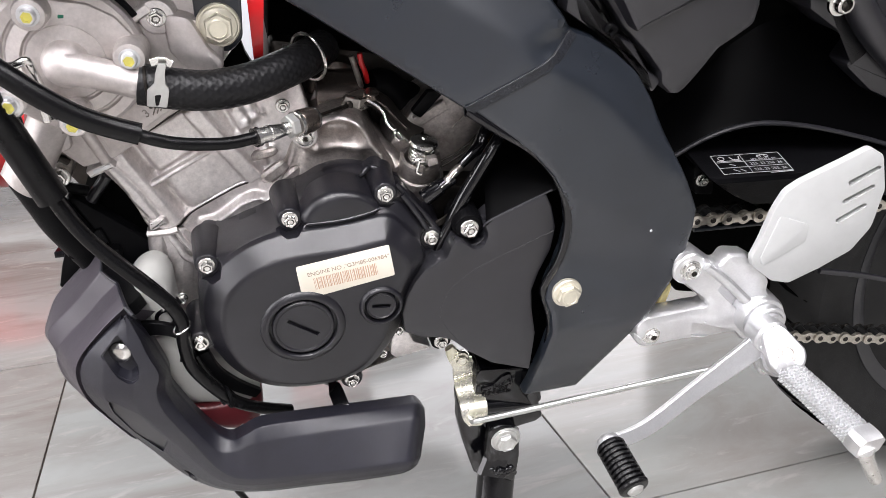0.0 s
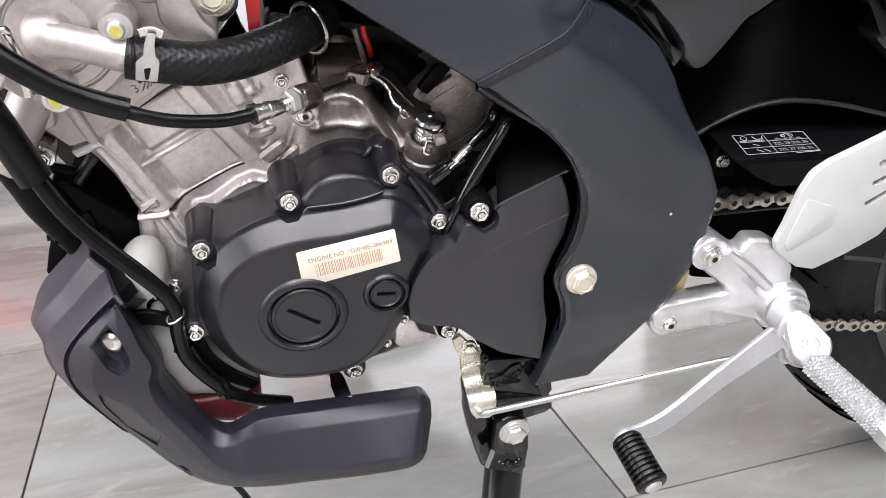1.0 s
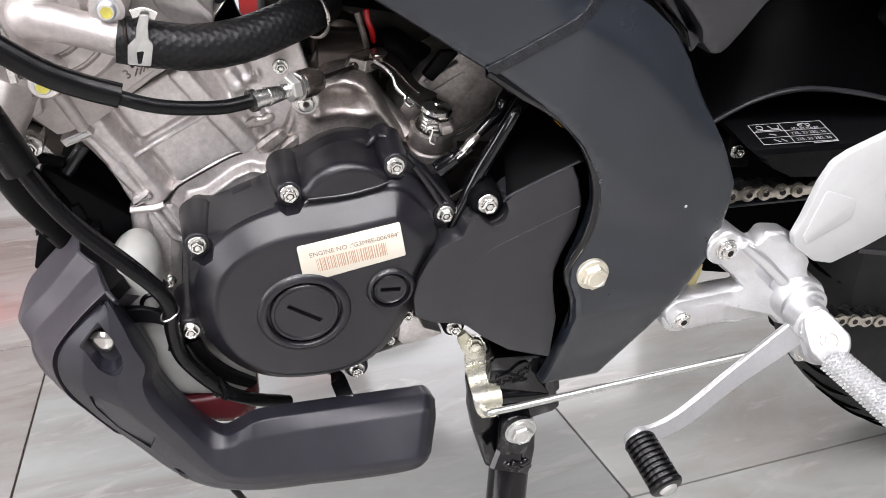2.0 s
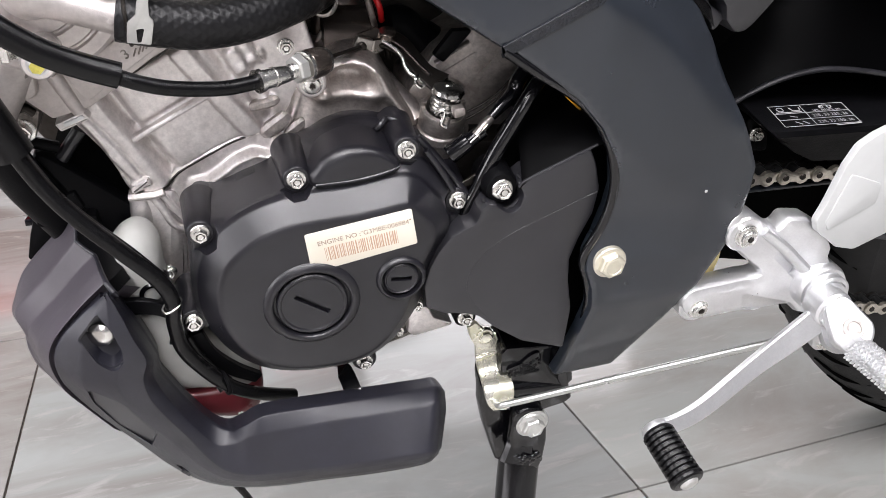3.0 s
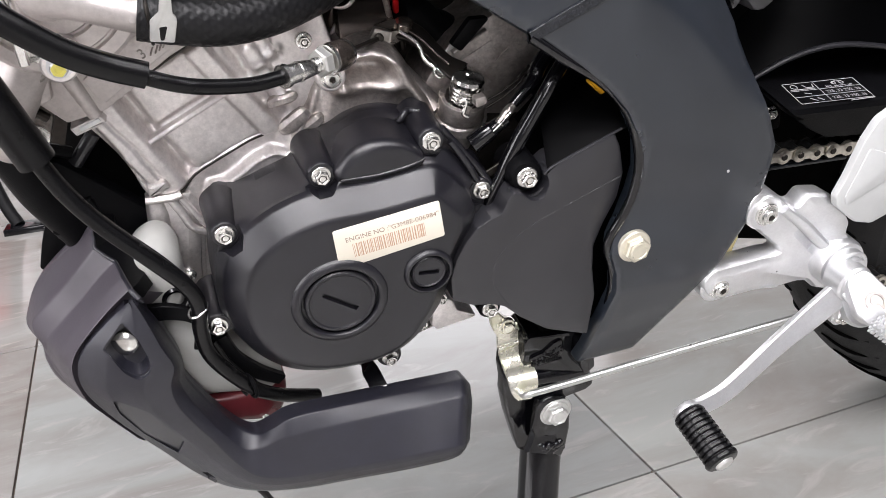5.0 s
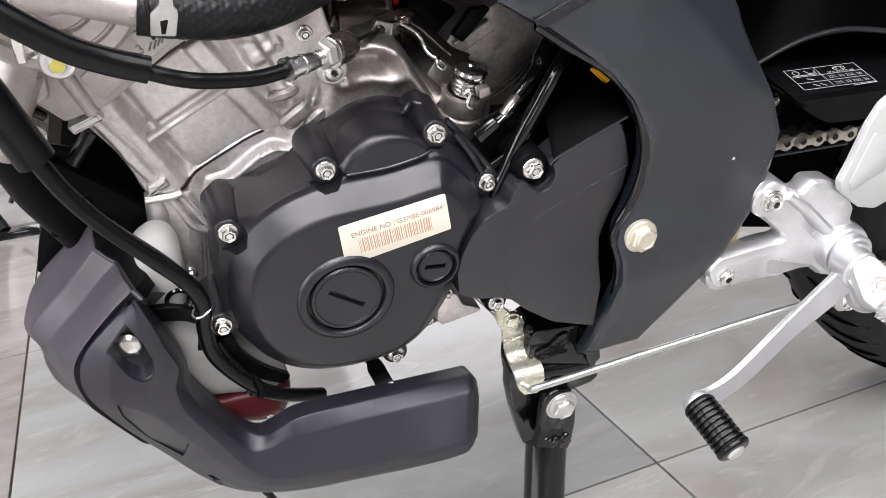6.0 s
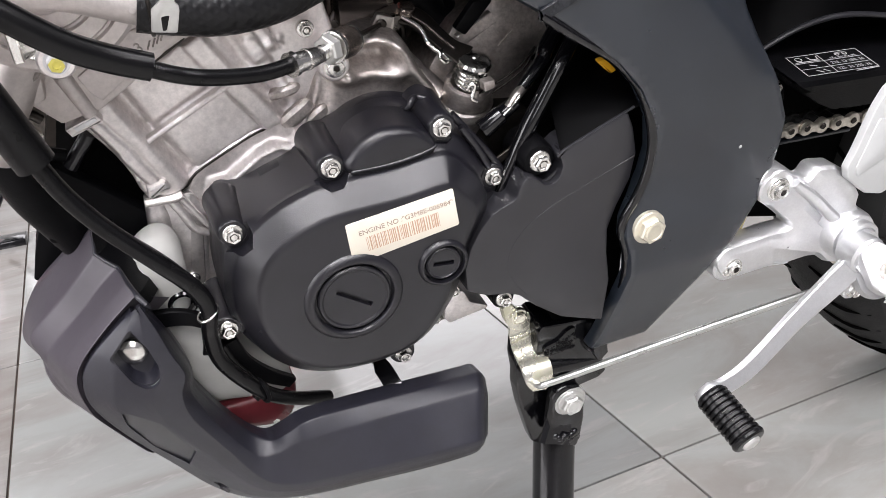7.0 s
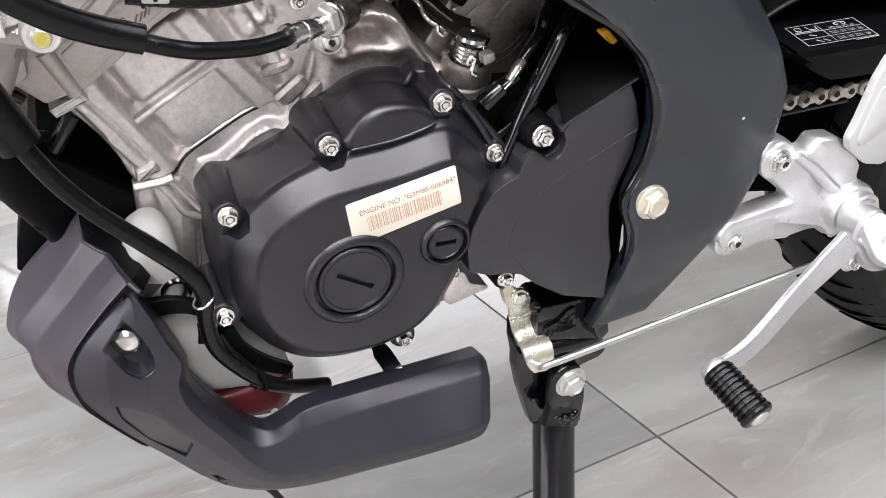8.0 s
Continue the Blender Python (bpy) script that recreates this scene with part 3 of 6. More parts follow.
EARS = (((-75.7, 19.8), 57), ((-12.4, 50.8), 24), ((59.3, 63.5), -30), ((94.4, 21.7), -72), ((25.9, -108.3), 184), ((-89.7, -49.0), 116))
for _at, _turn in EARS:
    _c, _s = math.cos(radians(_turn)), math.sin(radians(_turn))
    _ear = [(_at[0] + x * _c - y * _s, _at[1] + x * _s + y * _c) for x, y in ((-15, 0), (-10.5, -3.5), (-7.5, -8), (0, -10.5), (7.5, -8), (10.5, -3.5), (18, 1), (10, 4.5), (5, 8), (-5, 8), (-10, 4.5))]
    _ear = fillet(_ear, 1.2)
    carve(cover, loft([[(x, y, h) for x, y in turned(_ear)] for h in (-3.7, 16)]))
    part("bolt_boss", revolve([(12.5, -46), (11.2, -30), (10.2, -16), (9.3, -5.5), (8.6, -3.8), (8.0, -3.0), (7.4, -3.0)], 36, centre=(*_at, 0)), COVER_BLACK, cover)
    bolt((*_at, -3.0), 12.8, cover, "hex", STEEL, spin=_at[0] * 0.7)
# rib by the top corner of the cover
part("corner_rib", tube([(41.5, 66.5, -32), (45.5, 70, -26), (49, 73.5, -28), (52.5, 74, -30), (58, 72.5, -28), (60, 70, -20), (66, 70.5, -20), (72.5, 63, -26)], [1.2, 2.0, 2.4, 2.0, 2.4, 1.4], 12), COVER_BLACK, cover)
part("side_rib", tube([(68.5, 68, -10), (83, 49.5, -8), (96, 32.5, -6), (102, 23, -6)], 2.4, 12), COVER_BLACK, cover)
part("side_rib", tube([(72.5, 61, -4), (82, 46.5, -2), (91, 30, -3)], 2.4, 12), COVER_BLACK, cover)

# engine number label
_q = [(-12.5, 23), (57, 33), (61, 6), (-9.5, -6.5)]
paper = part("engine_label", plate(fillet(_q, 1.5, 3), 19.7, 20.15, 0.1), PAPER, cover, "cream paper label with engine number and barcode")
_a = math.atan2(_q[1][1] - _q[0][1], _q[1][0] - _q[0][0])
_m = Vector(((_q[0][0] + _q[2][0]) / 2, (_q[0][1] + _q[2][1]) / 2))
_ax, _ay = Vector((math.cos(_a), math.sin(_a))), Vector((-math.sin(_a), math.cos(_a)))


def on_label(p, q, w=20.2):
    c = _m + _ax * p + _ay * q
    return Matrix.Translation(V3((c.x, c.y, w))) @ Matrix.Rotation(_a, 4, "Z")


lettering('ENGINE NO :"G3M8E-006984"', 0.0048, "engine_number_print", paper, INK, on_label(2.5, 4.6))
_rnd = random.Random(4)
_p = -25.0
while _p < 23:
    _wd = _rnd.choice((0.35, 0.35, 0.7, 0.9))
    _c = [_m + _ax * x + _ay * y for x, y in ((_p, -9.5), (_p + _wd, -9.5), (_p + _wd, 0.8), (_p, 0.8))]
    part("bar", loft([[(c.x, c.y, h) for c in _c] for h in (20.1, 20.25)]), BAR_INK, paper, smooth=0)
    _p += _wd + _rnd.choice((0.45, 0.6, 0.9))

# sprocket cover
_spr = fillet([(68.5, -53.5, 4), (67, -35.5, 6), (71, -19, 12), (77.5, -6, 12), (85, 3.5, 8), (95.5, 9.5, 5), (102, 12, 6), (105.5, 21.5, 6), (109.5, 27, 3), (116, 25.5, 4), (124, 18.5, 20), (131.5, 20, 10), (134.5, 30.5, 10), (131.5, 38.5, 3), (137, 43.5, 3), (163, 55, 5), (179, 61, 3), (184.5, 49, 6), (189, 30, 8), (186.5, 11, 8), (178, -9, 10), (173, -26, 8), (174.5, -46, 8), (179, -71, 8), (176.5, -108.5, 2), (141.5, -95, 6), (121, -80, 10), (107.5, -67, 4), (98, -63, 3), (83.5, -61, 8)], 3)
sprocket_cover = part("sprocket_cover", plate(_spr, -6, 19, 2.0, lambda u, v: -0.05 * max(0, 150 - u), 20), PLASTIC_SMOOTH, motorcycle, "smooth black plastic sprocket cover")
# added black sheet: paints the shade in the gap beside the frame
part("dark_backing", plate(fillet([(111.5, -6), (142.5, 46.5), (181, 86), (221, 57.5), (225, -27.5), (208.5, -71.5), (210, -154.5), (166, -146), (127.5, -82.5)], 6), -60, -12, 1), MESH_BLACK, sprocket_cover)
_arc = [(187.5, 28, 19), (160, 16.5, 19), (129, 2.5, 18), (110.5, -11, 17), (99.5, -27.5, 16.5), (98.5, -44, 16.5), (106.5, -59.5, 16.5), (113, -67.5, 16.5)]
part("pressed_line", ribbon([(u, v, 18.9 - 0.05 * max(0, 150 - u)) for u, v, w in _arc], 1.1, 0.6), PLASTIC_SMOOTH, sprocket_cover)
_top = [(130.5, 39), (136.5, 44), (163, 55.5), (184, 64), (193.5, 67.5)]
part("cover_top", loft([[(u + k * 4, v - 2 + k * a, w) for u, v in _top] for k, a, w in ((0, 0, 15), (0.2, 2, 18), (0.6, 5, 16), (2.5, 12, -20), (3.0, 14, -50))], closed=False), FENDER, sprocket_cover, "matt black upper flank of the cover")
part("cover_edge", tube([(u, v - 1, 17.2) for u, v in _top[:-1]], 0.9, 8), PLASTIC_SMOOTH, sprocket_cover)
bolt((121.7, 33.3, 9.5), 15, sprocket_cover, "hex", STEEL)
part("bolt_boss", revolve([(13, -20), (12, 6), (10.5, 9), (8, 9.4)], 28, centre=(121.7, 33.3, 0)), PLASTIC_DARK, sprocket_cover)
part("boss_rim", tube([(121.7 + 14.5 * math.cos(a), 33.3 + 14.5 * math.sin(a), 11.5) for a in [3.4 + k * 0.2 for k in range(20)]], 1.1, 8), PLASTIC_SMOOTH, sprocket_cover)
bolt((101.6, -76.8, 3), 12.6, sprocket_cover, "hex", STEEL)
part("bolt_boss", revolve([(9, -14), (8.5, 2), (7, 3)], 24, centre=(101.6, -76.8, 0)), PLASTIC_DARK, sprocket_cover)

# crankcase


_case = smooth_loop([(-96.5, -87), (-101, -53.5), (-101.5, -22), (-94.5, 8), (-98, 24), (-93, 29), (-87, 36.5), (-67, 47), (-49, 55.5), (-37.5, 59), (-26, 63), (-10.5, 69), (-4, 86), (4.5, 96), (16, 106.5), (34, 113), (50, 109), (60.5, 95.5), (68, 77.5), (82, 62.5), (97, 38.5), (118, 4.5), (135.5, -33), (112.5, -84), (69.5, -128), (1, -139), (-68, -120)], 2)
_edge = _case + _case[:1]
_arch = [tuple(p) for p in spline([(11.5, 86.5), (15.5, 100), (27, 108.5), (38.5, 108.5), (49, 100.5), (54.5, 88), (69, 70)], 5)]
_foot = [(17.5, 86), (32.5, 86.5), (48, 83)]
_hollow = [(27, 95.5), (38.5, 95)]
_lobe = [(51.5, 103.5), (63, 86.5), (74.5, 61)]
_neckl = [(-10, 55), (-3, 69), (1.5, 83)]

_lip = [(-84.5, -17), (-85.5, -7.5), (-83.5, 15), (-79.5, 26.5), (-67.5, 28), (-57, 35), (-46.5, 42), (-35, 46), (-26, 44), (-21.5, 48), (-20, 54), (-10, 66)]
_below = _lip + [(60, 60), (60, -140), (-84, -140)]


def case_height(u, v):
    if not inside(u, v, _case):
        return 0
    t = min(1, to_line(u, v, _edge) / (3.5 if u < -30 else 7))
    t = t if u < -30 else (t * (2 - t)) ** 0.85
    w = 14
    w += 11 * math.exp(-(to_line(u, v, _arch) / 5.2) ** 2) + 8 * math.exp(-(to_line(u, v, _foot) / 5.5) ** 2) + 6 * math.exp(-(to_line(u, v, _lobe) / 5) ** 2)
    w -= 17 * math.exp(-((u - 6.5) ** 2 + (v - 97) ** 2) / 110) + 12 * math.exp(-(to_line(u, v, _hollow) / 8) ** 2) + 6 * math.exp(-(to_line(u, v, _neckl) / 4) ** 2)
    # the front half steps up at a rounded lip
    front = max(0, min(1, (-12 - u) / 20))
    d = to_line(u, v, _lip) * (1 if inside(u, v, _below) else -1)
    step = max(0, min(1, (d + 2.2) / 4.4))
    w += front * (-11 + 9 * step * step * (3 - 2 * step) + 1.6 * math.exp(-((d - 2) / 1.6) ** 2) - 0.05 * min(30, max(0, d)))
    rough = 0.6 * noise.noise(Vector((u, v, 3)) * 0.12) + 0.25 * noise.noise(Vector((u, v, 9)) * 0.45)
    return t * (w + rough)


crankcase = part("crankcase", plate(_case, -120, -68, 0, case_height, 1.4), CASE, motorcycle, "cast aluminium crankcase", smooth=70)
# one casting: the brighter front is painted-in light; the bulge is also brown-stained
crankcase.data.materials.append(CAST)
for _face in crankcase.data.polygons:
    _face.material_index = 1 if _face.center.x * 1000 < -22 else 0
for _pts, _r in (([(-26, 58.5, -62), (-23, 61, -59), (-14, 67.5, -58), (-10.5, 70, -60)], [4, 5.6, 5.6, 4.4]), ([(-12.5, 56.5, -62), (-9.5, 58.5, -59), (-3.5, 63, -58), (0, 65, -60)], [3.2, 4.6, 4.6, 3.2]), ([(-33, 78, -62), (-28, 79.5, -60), (-20, 81, -60), (-17, 82, -62)], [2.4, 3.4, 3.4, 2.4]), ([(-12, 46, -62), (-8, 52, -59), (-4, 60, -59), (-2.5, 64, -61)], [2.0, 2.8, 2.8, 2.0])):
    part("casting_boss", ribbon(_pts, [q * 1.9 for q in _r], 9, (0, 0, 1), round_=0.55), CASE, crankcase, smooth=40)
part("front_case", plate(fillet([(-116, 24, 4), (-91.5, 21), (-84.5, 5), (-97.5, -89.5), (-113.5, -80.5), (-116, -51), (-114, -17.5), (-121.5, 2, 5)], 4), -130, -62, 4), CAST, crankcase)
part("front_rib", tube([(-106, 19, -62), (-100.5, 8, -60), (-95, -3.5, -58), (-84.5, -10, -58)], [3.4, 3.0, 3.0, 2.4], 12), CAST, crankcase)
part("front_rib", tube([(-99.5, 19, -62), (-92, 6, -60), (-86, -4, -58)], [2.6, 2.4, 2.0], 10), CAST, crankcase)
part("front_column", tube([(-114, 20, -70), (-115, 4, -68), (-116, -12, -68), (-116, -34, -70)], [8, 8.6, 8, 7], 18), CAST, crankcase)
part("front_flange", ribbon([(-121, 19.5, -62), (-112, 20.5, -60), (-104, 20.5, -60), (-98, 22, -60)], 5.5, 7, round_=0.8), CAST, crankcase)
# made-up lump in place of the brown tyre on the floor beyond
part("underside_stand_in", plate(fillet([(-0.5, -142), (41, -146.5), (74, -116), (95, -119.5), (111.5, -135.5), (95, -146), (67.5, -154.5), (19, -166)], 8), -180, -70, 10), CAST_DARK, crankcase, "brownish lump standing in for a tyre behind the engine")
part("case_lug", plate(fillet([(60.5, -93), (61.5, -78.5, 4), (66, -68.5, 5), (76.5, -72, 5), (81, -83), (100, -92.5), (65, -98.5)], 3), -40, -10, 2), CAST, crankcase)
bolt((*[(68, -68.5)][0], -9), 8.5, crankcase, "hex", STEEL)
bolt((*[(54.5, -92.5)][0], -12), 7.5, crankcase, "hex", STEEL)
# added black sheet where only deep shade lies above the engine
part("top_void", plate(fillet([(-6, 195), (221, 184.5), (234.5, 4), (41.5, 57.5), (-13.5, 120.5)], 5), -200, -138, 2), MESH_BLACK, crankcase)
bolt((*[(-103.5, -38)][0], -52), 10, crankcase, "hex", STEEL)

# cylinder block and head
_cyl = [(-150, 86), (-107, 103.5), (-77, 118.5), (-46.5, 136), (3.5, 146), (16.5, 95.5), (-8, 64), (-24, 59.5), (-37.5, 55.5), (-49, 52), (-67, 43.5), (-87, 33), (-96, 24.5), (-105.5, 21.5), (-119.5, 21), (-122.5, 28), (-124.5, 38), (-128.5, 48.5), (-137, 62), (-147.5, 77.5)]
_groove = [(-130, 108), (-124.5, 98), (-109, 66), (-91, 34)]
_strip = [(-138, 92), (-122, 64), (-103, 29)]
_thin = [(-135, 79.5), (-120.5, 57), (-106, 28.5)]
_shade = [(-109, 66), (-85.5, 78.5), (-59.5, 91.5)]
_second = [(-75, 120), (-54, 88), (-33, 57.5)]
_third = [(-41.5, 112.5), (-27, 84)]
_dark = [(-35.5, 87), (-24.5, 70.5)]
_upper = [(-53.5, 116), (-43.5, 99.5)]
_upline = [(-31, 123), (-22.5, 107)]
_uprib = [(-43, 102), (-24, 111.5)]
_bar = [(-31.5, 78.5), (-19, 81)]
_bulge = [(-128.5, 49.5), (-122.5, 35.5)]


def cylinder_height(u, v):
    w = 5.5 * max(0, 1 - (to_line(u, v, _strip) / 12) ** 9) + 6.5 * max(0, 1 - (to_line(u, v, _second) / 7.5) ** 10)
    w += 6.0 * max(0, 1 - (to_line(u, v, _third) / 6) ** 10)
    for line, high, wide in ((_groove, -10, 4.2), (_thin, -2.6, 1.3), (_shade, -3.0, 2.2), (_dark, -8, 3.4), (_upper, -6, 3.6), (_upline, -5, 1.2), (_uprib, 4, 3), (_bar, 5, 3), (_bulge, 3, 4)):
        d = to_line(u, v, line)
        if d < 3 * wide:
            w += high * math.exp(-(d / wide) ** 2)
    return w + 0.5 * noise.noise(Vector((u, v, 7)) * 0.09) + 0.18 * noise.noise(Vector((u, v, 2)) * 0.5)


cylinder = part("cylinder_block", plate(fillet(_cyl, 3), -170, -66, 2, cylinder_height, 1.3), CAST, motorcycle, "cast aluminium cylinder block", smooth=70)
part("rib", ribbon([(-111, 62, -62.5), (-86, 75, -62.5), (-57, 90, -62.5)], 3.4, 9, per=2, round_=0.7), CAST, cylinder)
part("head_seam", ribbon([(-78.5, 125, -52.5), (-100.5, 111.5, -52.5), (-131.5, 94.5, -52.5), (-141.5, 88, -52.5)], 1.3, 2.5, per=2), DARK_STEEL, cylinder)
part("base_seam", ribbon([(-119.5, 20.5, -61), (-105.5, 21, -61.5), (-96, 24, -62.5), (-87, 32.5, -65), (-67, 43, -65), (-49, 51.5, -65), (-37.5, 55, -65)], 0.9, 3, per=3), DARK_STEEL, cylinder)
part("lug", plate(fillet([(-118.5, 31.5), (-106, 35), (-104, 28), (-119, 22.5)], 2), -90, -57, 2.5), CAST, cylinder)
part("badge", plate(fillet([(-154, 81.5), (-135.5, 88), (-132, 83), (-151, 76)], 1), -75, -51, 1.5), CAST, cylinder)
part("badge_panel", plate(fillet([(-149, 82), (-136.5, 86.5), (-135, 84.5), (-147.5, 79.5)], 1), -53, -50.2, 0.5), SATIN, cylinder)

_head = [(-154, 85), (-131, 90.5), (-113.5, 101.5), (-89, 119), (-53, 134.5), (-30, 175.5), (-43.5, 222.5), (-195, 229), (-215.5, 152.5), (-191.5, 134.5), (-169.5, 118), (-168, 100)]
head = part("cylinder_head", plate(fillet(_head, 3), -170, -51, 2), PUMP, motorcycle, "cast aluminium cylinder head")
_gap = [(-30, 189), (-33.5, 169.5), (-42, 157.5), (-53, 144), (-26, 145.5), (-1.5, 149.5), (2, 187)]
for _ob in (cylinder, head):
    carve(_ob, loft([[(u, v + 0.30 * (w + 70), w) for u, v in turned(_gap)] for w in (-185, -20)]))
cylinder.data.set_sharp_from_angle(angle=radians(70))
# no real part: dark plate painting the shade beside the head
part("gap_shade_plate", plate(fillet([(-34, 141), (-58, 112), (-24, 112), (-30, 125)], 2), -182, -172, 1), PLASTIC_DARK, head)
# cast marks in darker metal: the relief's shade is put into their colour
_three = [(-104, 123.5)][0]
lettering("3", 0.0085, "cast_number", head, CAST_DARK, Matrix.Translation(V3((*_three, -49.2))) @ Matrix.Rotation(0.5, 4, "Z"), 0.0004)
for _x in (238, 246, 272, 282):
    _c = [(-98.5, 124.5), (-95.5, 125.5), (-93, 127), (-90.5, 128.5)][(238, 246, 272, 282).index(_x)]
    part("cast_mark", ribbon([(_c[0] - 1, _c[1] - 2.5, -49.3), (_c[0] + 1.2, _c[1] + 2.5, -49.3)], 1.0, 0.8, per=1), CAST_DARK, head)
part("head_step", plate(fillet([(-140, 111.5), (-107.5, 133.5), (-85.5, 140), (-83.5, 127), (-109.5, 110), (-130, 95.5), (-134.5, 100.5)], 2), -60, -49.5, 1.5), PUMP, head)
part("head_rail", tube([(-147.5, 114, -52), (-137.5, 88, -54)], 5, 14, straight=True), PUMP, head)
part("head_pad", plate(fillet([(-178, 125.5), (-155.5, 127.5), (-157.5, 103.5, 4), (-164, 100.5, 4), (-177.5, 110.5)], 6), -70, -44, 3), PUMP, head)
part("head_rim", tube([(-177, 123.5, -43), (-170.5, 115, -42), (-161.5, 117, -42), (-156, 122, -42)], 1.6, 8), CAST_DARK, head)
part("upper_casting", plate(fillet([(-115, 183.5), (-90, 197), (-66, 194), (-41.5, 179), (-46.5, 155), (-73, 144.5), (-96, 162.5)], 8), -80, -42, 5), PUMP, head)
part("upper_casting", plate(fillet([(-81.5, 197.5), (-64, 193.5), (-53.5, 171), (-44.5, 161), (-48, 152.5), (-71, 157.5), (-80.5, 170.5)], 10), -80, -36, 4), PUMP, head)
_hb = [(-85, 194)][0]
part("bolt_boss", revolve([(14, -20), (12.5, -4), (11, -1), (8, -0.5)], 28, centre=(*_hb, -38)), CAST, head)
bolt((*_hb, -38.4), 13, head, "hex", STEEL, spin=0.4)
# ribbed web from the boss to the pump
part("web", ribbon([(-114, 186.5, -40), (-89, 201, -40)], 7, 8, per=1), CAST, head)

# water pump
_pc = [(-143.5, 172)][0]
pump = part("water_pump", revolve([(50, -32), (49, -10), (46.5, -7.5), (40, -7), (38.8, -9), (37.6, -9), (36.4, -6.5), (28, -4), (26.8, -6), (25.6, -6), (24.4, -3.5), (17, -2.5), (0.1, -2)], 72, centre=(*_pc, -20)), PUMP, motorcycle, "cast aluminium water pump cover")
part("dome", revolve([(16, -6), (15, 2), (12.5, 8), (8, 11.5), (3, 13), (0.1, 13.2)], 36, centre=(*_pc, -20)), PUMP, pump)
part("outlet", tube([(_pc[0], _pc[1], -14), *[(-132, 169, -14), (-116, 163.5, -14), (-99, 158, -14)]], [11, 10.5, 10.5, 11], 24), PUMP, pump)
part("gasket", tube([(_pc[0] + 52 * math.cos(a), _pc[1] + 52 * math.sin(a), -34) for a in [0.5 + k * 0.1 for k in range(18)]], 2.2, 8), PLASTIC_DARK, pump)
part("gasket", plate(fillet([(-110.5, 191.5), (-96.5, 184.5), (-96.5, 164), (-103.5, 162.5), (-109, 180)], 4), -60, -33, 2), PLASTIC_DARK, pump)
part("ear", plate(fillet([(-154.5, 193), (-169.5, 199.5, 8), (-167.5, 210), (-155.5, 216), (-143.5, 212), (-124.5, 208.5), (-109.5, 199.5), (-97, 182.5, 10), (-97.5, 168, 8), (-110, 167.5)], 6), -40, -24, 2), PUMP, pump)
for _p, _m in zip([(-156.5, 207), (-103, 176)], (0.3, 0.9)):
    part("boss", revolve([(11.5, -26), (10.5, -3), (9.5, -1), (7, -0.6)], 28, centre=(*_p, -9)), PUMP, pump)
    _b = bolt((*_p, -9.6), 13.5, pump, "socket", SATIN, spin=_m)
    part("paint_mark", revolve([(3.7, -0.4), (3.6, 0.1), (2.6, 0.15), (2.4, -0.6)], 6, centre=(_p[0], _p[1], -3.9)), YELLOW_PAINT, pump, "yellow paint check mark")
part("paint_dab", plate(fillet([(-142.5, 203), (-139, 202.5), (-139.5, 200.5), (-143, 200.5)], 0.5), -28, -23.6, 0.2), material("green_paint", (0.02, 0.20, 0.12), 0.5), pump)
_dab = [(-150, 192)][0]
part("paint_dab", revolve([(2.6, -6), (2.4, 0), (0.1, 0.4)], 9, centre=(*_dab, -25.6)), WHITE_PAINT, pump)
part("stub", revolve([(2.4, -3), (2.4, 2.5), (1.6, 3), (0.1, 3)], 12, centre=(*[(-103, 158)][0], -6)), PUMP, pump)

# cable guide and brackets below the pump
part("cable_guide", tube([(-180, 185, 10), (-167.5, 183.5, 14), (-158.5, 186.5, 14), (-157, 179, 10), (-158, 161, -5), (-160, 140, -20)], 2.6, 12), CHROME, motorcycle, "bright steel wire cable guide")
brk = part("bracket", plate(fillet([(-159, 158), (-153.5, 158), (-143, 145.5), (-135, 133), (-142.5, 130.5), (-149.5, 135.5), (-161, 142), (-158.5, 139)], 2), -12, -9, 1), STEEL, motorcycle, "plated steel cable bracket")
part("fold", ribbon([(-160.5, 156.5, -8), (-160, 139, -8)], 5, 6, per=1), STEEL, brk)
for _p in [(-143, 139.5), (-177.5, 155)]:
    part("spacer", revolve([(9.5, -40), (9.5, -4), (8.2, -2), (6, -1.8)], 24, centre=(*_p, 4)), CAST, brk)
    bolt((*_p, 2), 12.5, brk, "socket", SATIN)
    part("paint_mark", revolve([(4.0, -0.4), (3.9, 0.1), (2.2, 0.15), (2.0, -0.6)], 6, centre=(_p[0], _p[1], 7.35)), YELLOW_PAINT, brk, "yellow paint check mark")

# thermostat neck
neck = part("outlet_neck", tube([(-158.5, 138, -58), (-170, 119.5, -52), (-182, 100.5, -46), (-192, 84.5, -42)], [16, 15, 14, 14.5], 28), PUMP, motorcycle, "cast aluminium coolant outlet neck")
part("collar", tube([(-185, 96.5, -44), (-186, 94.5, -44), (-193, 83, -41), (-194, 82, -41)], [15.2, 16.2, 16.2, 15.4], 30, straight=True), PUMP, neck)
_lb = [(-174.5, 75)][0]
part("clamp_ear", plate(fillet([(-175.5, 99.5), (-167.5, 100.5), (-162.5, 85.5), (-167, 72), (-177.5, 68.5), (-179.5, 82.5)], 4), -85, -62, 2), CAST_DARK, neck)
part("ear_band", tube([(-176, 90, -58), (-170, 92, -57), (-165, 87.5, -58)], 3.0, 10), DARK_STEEL, neck)
bolt((*_lb, -62), 16, neck, "hex", STEEL)
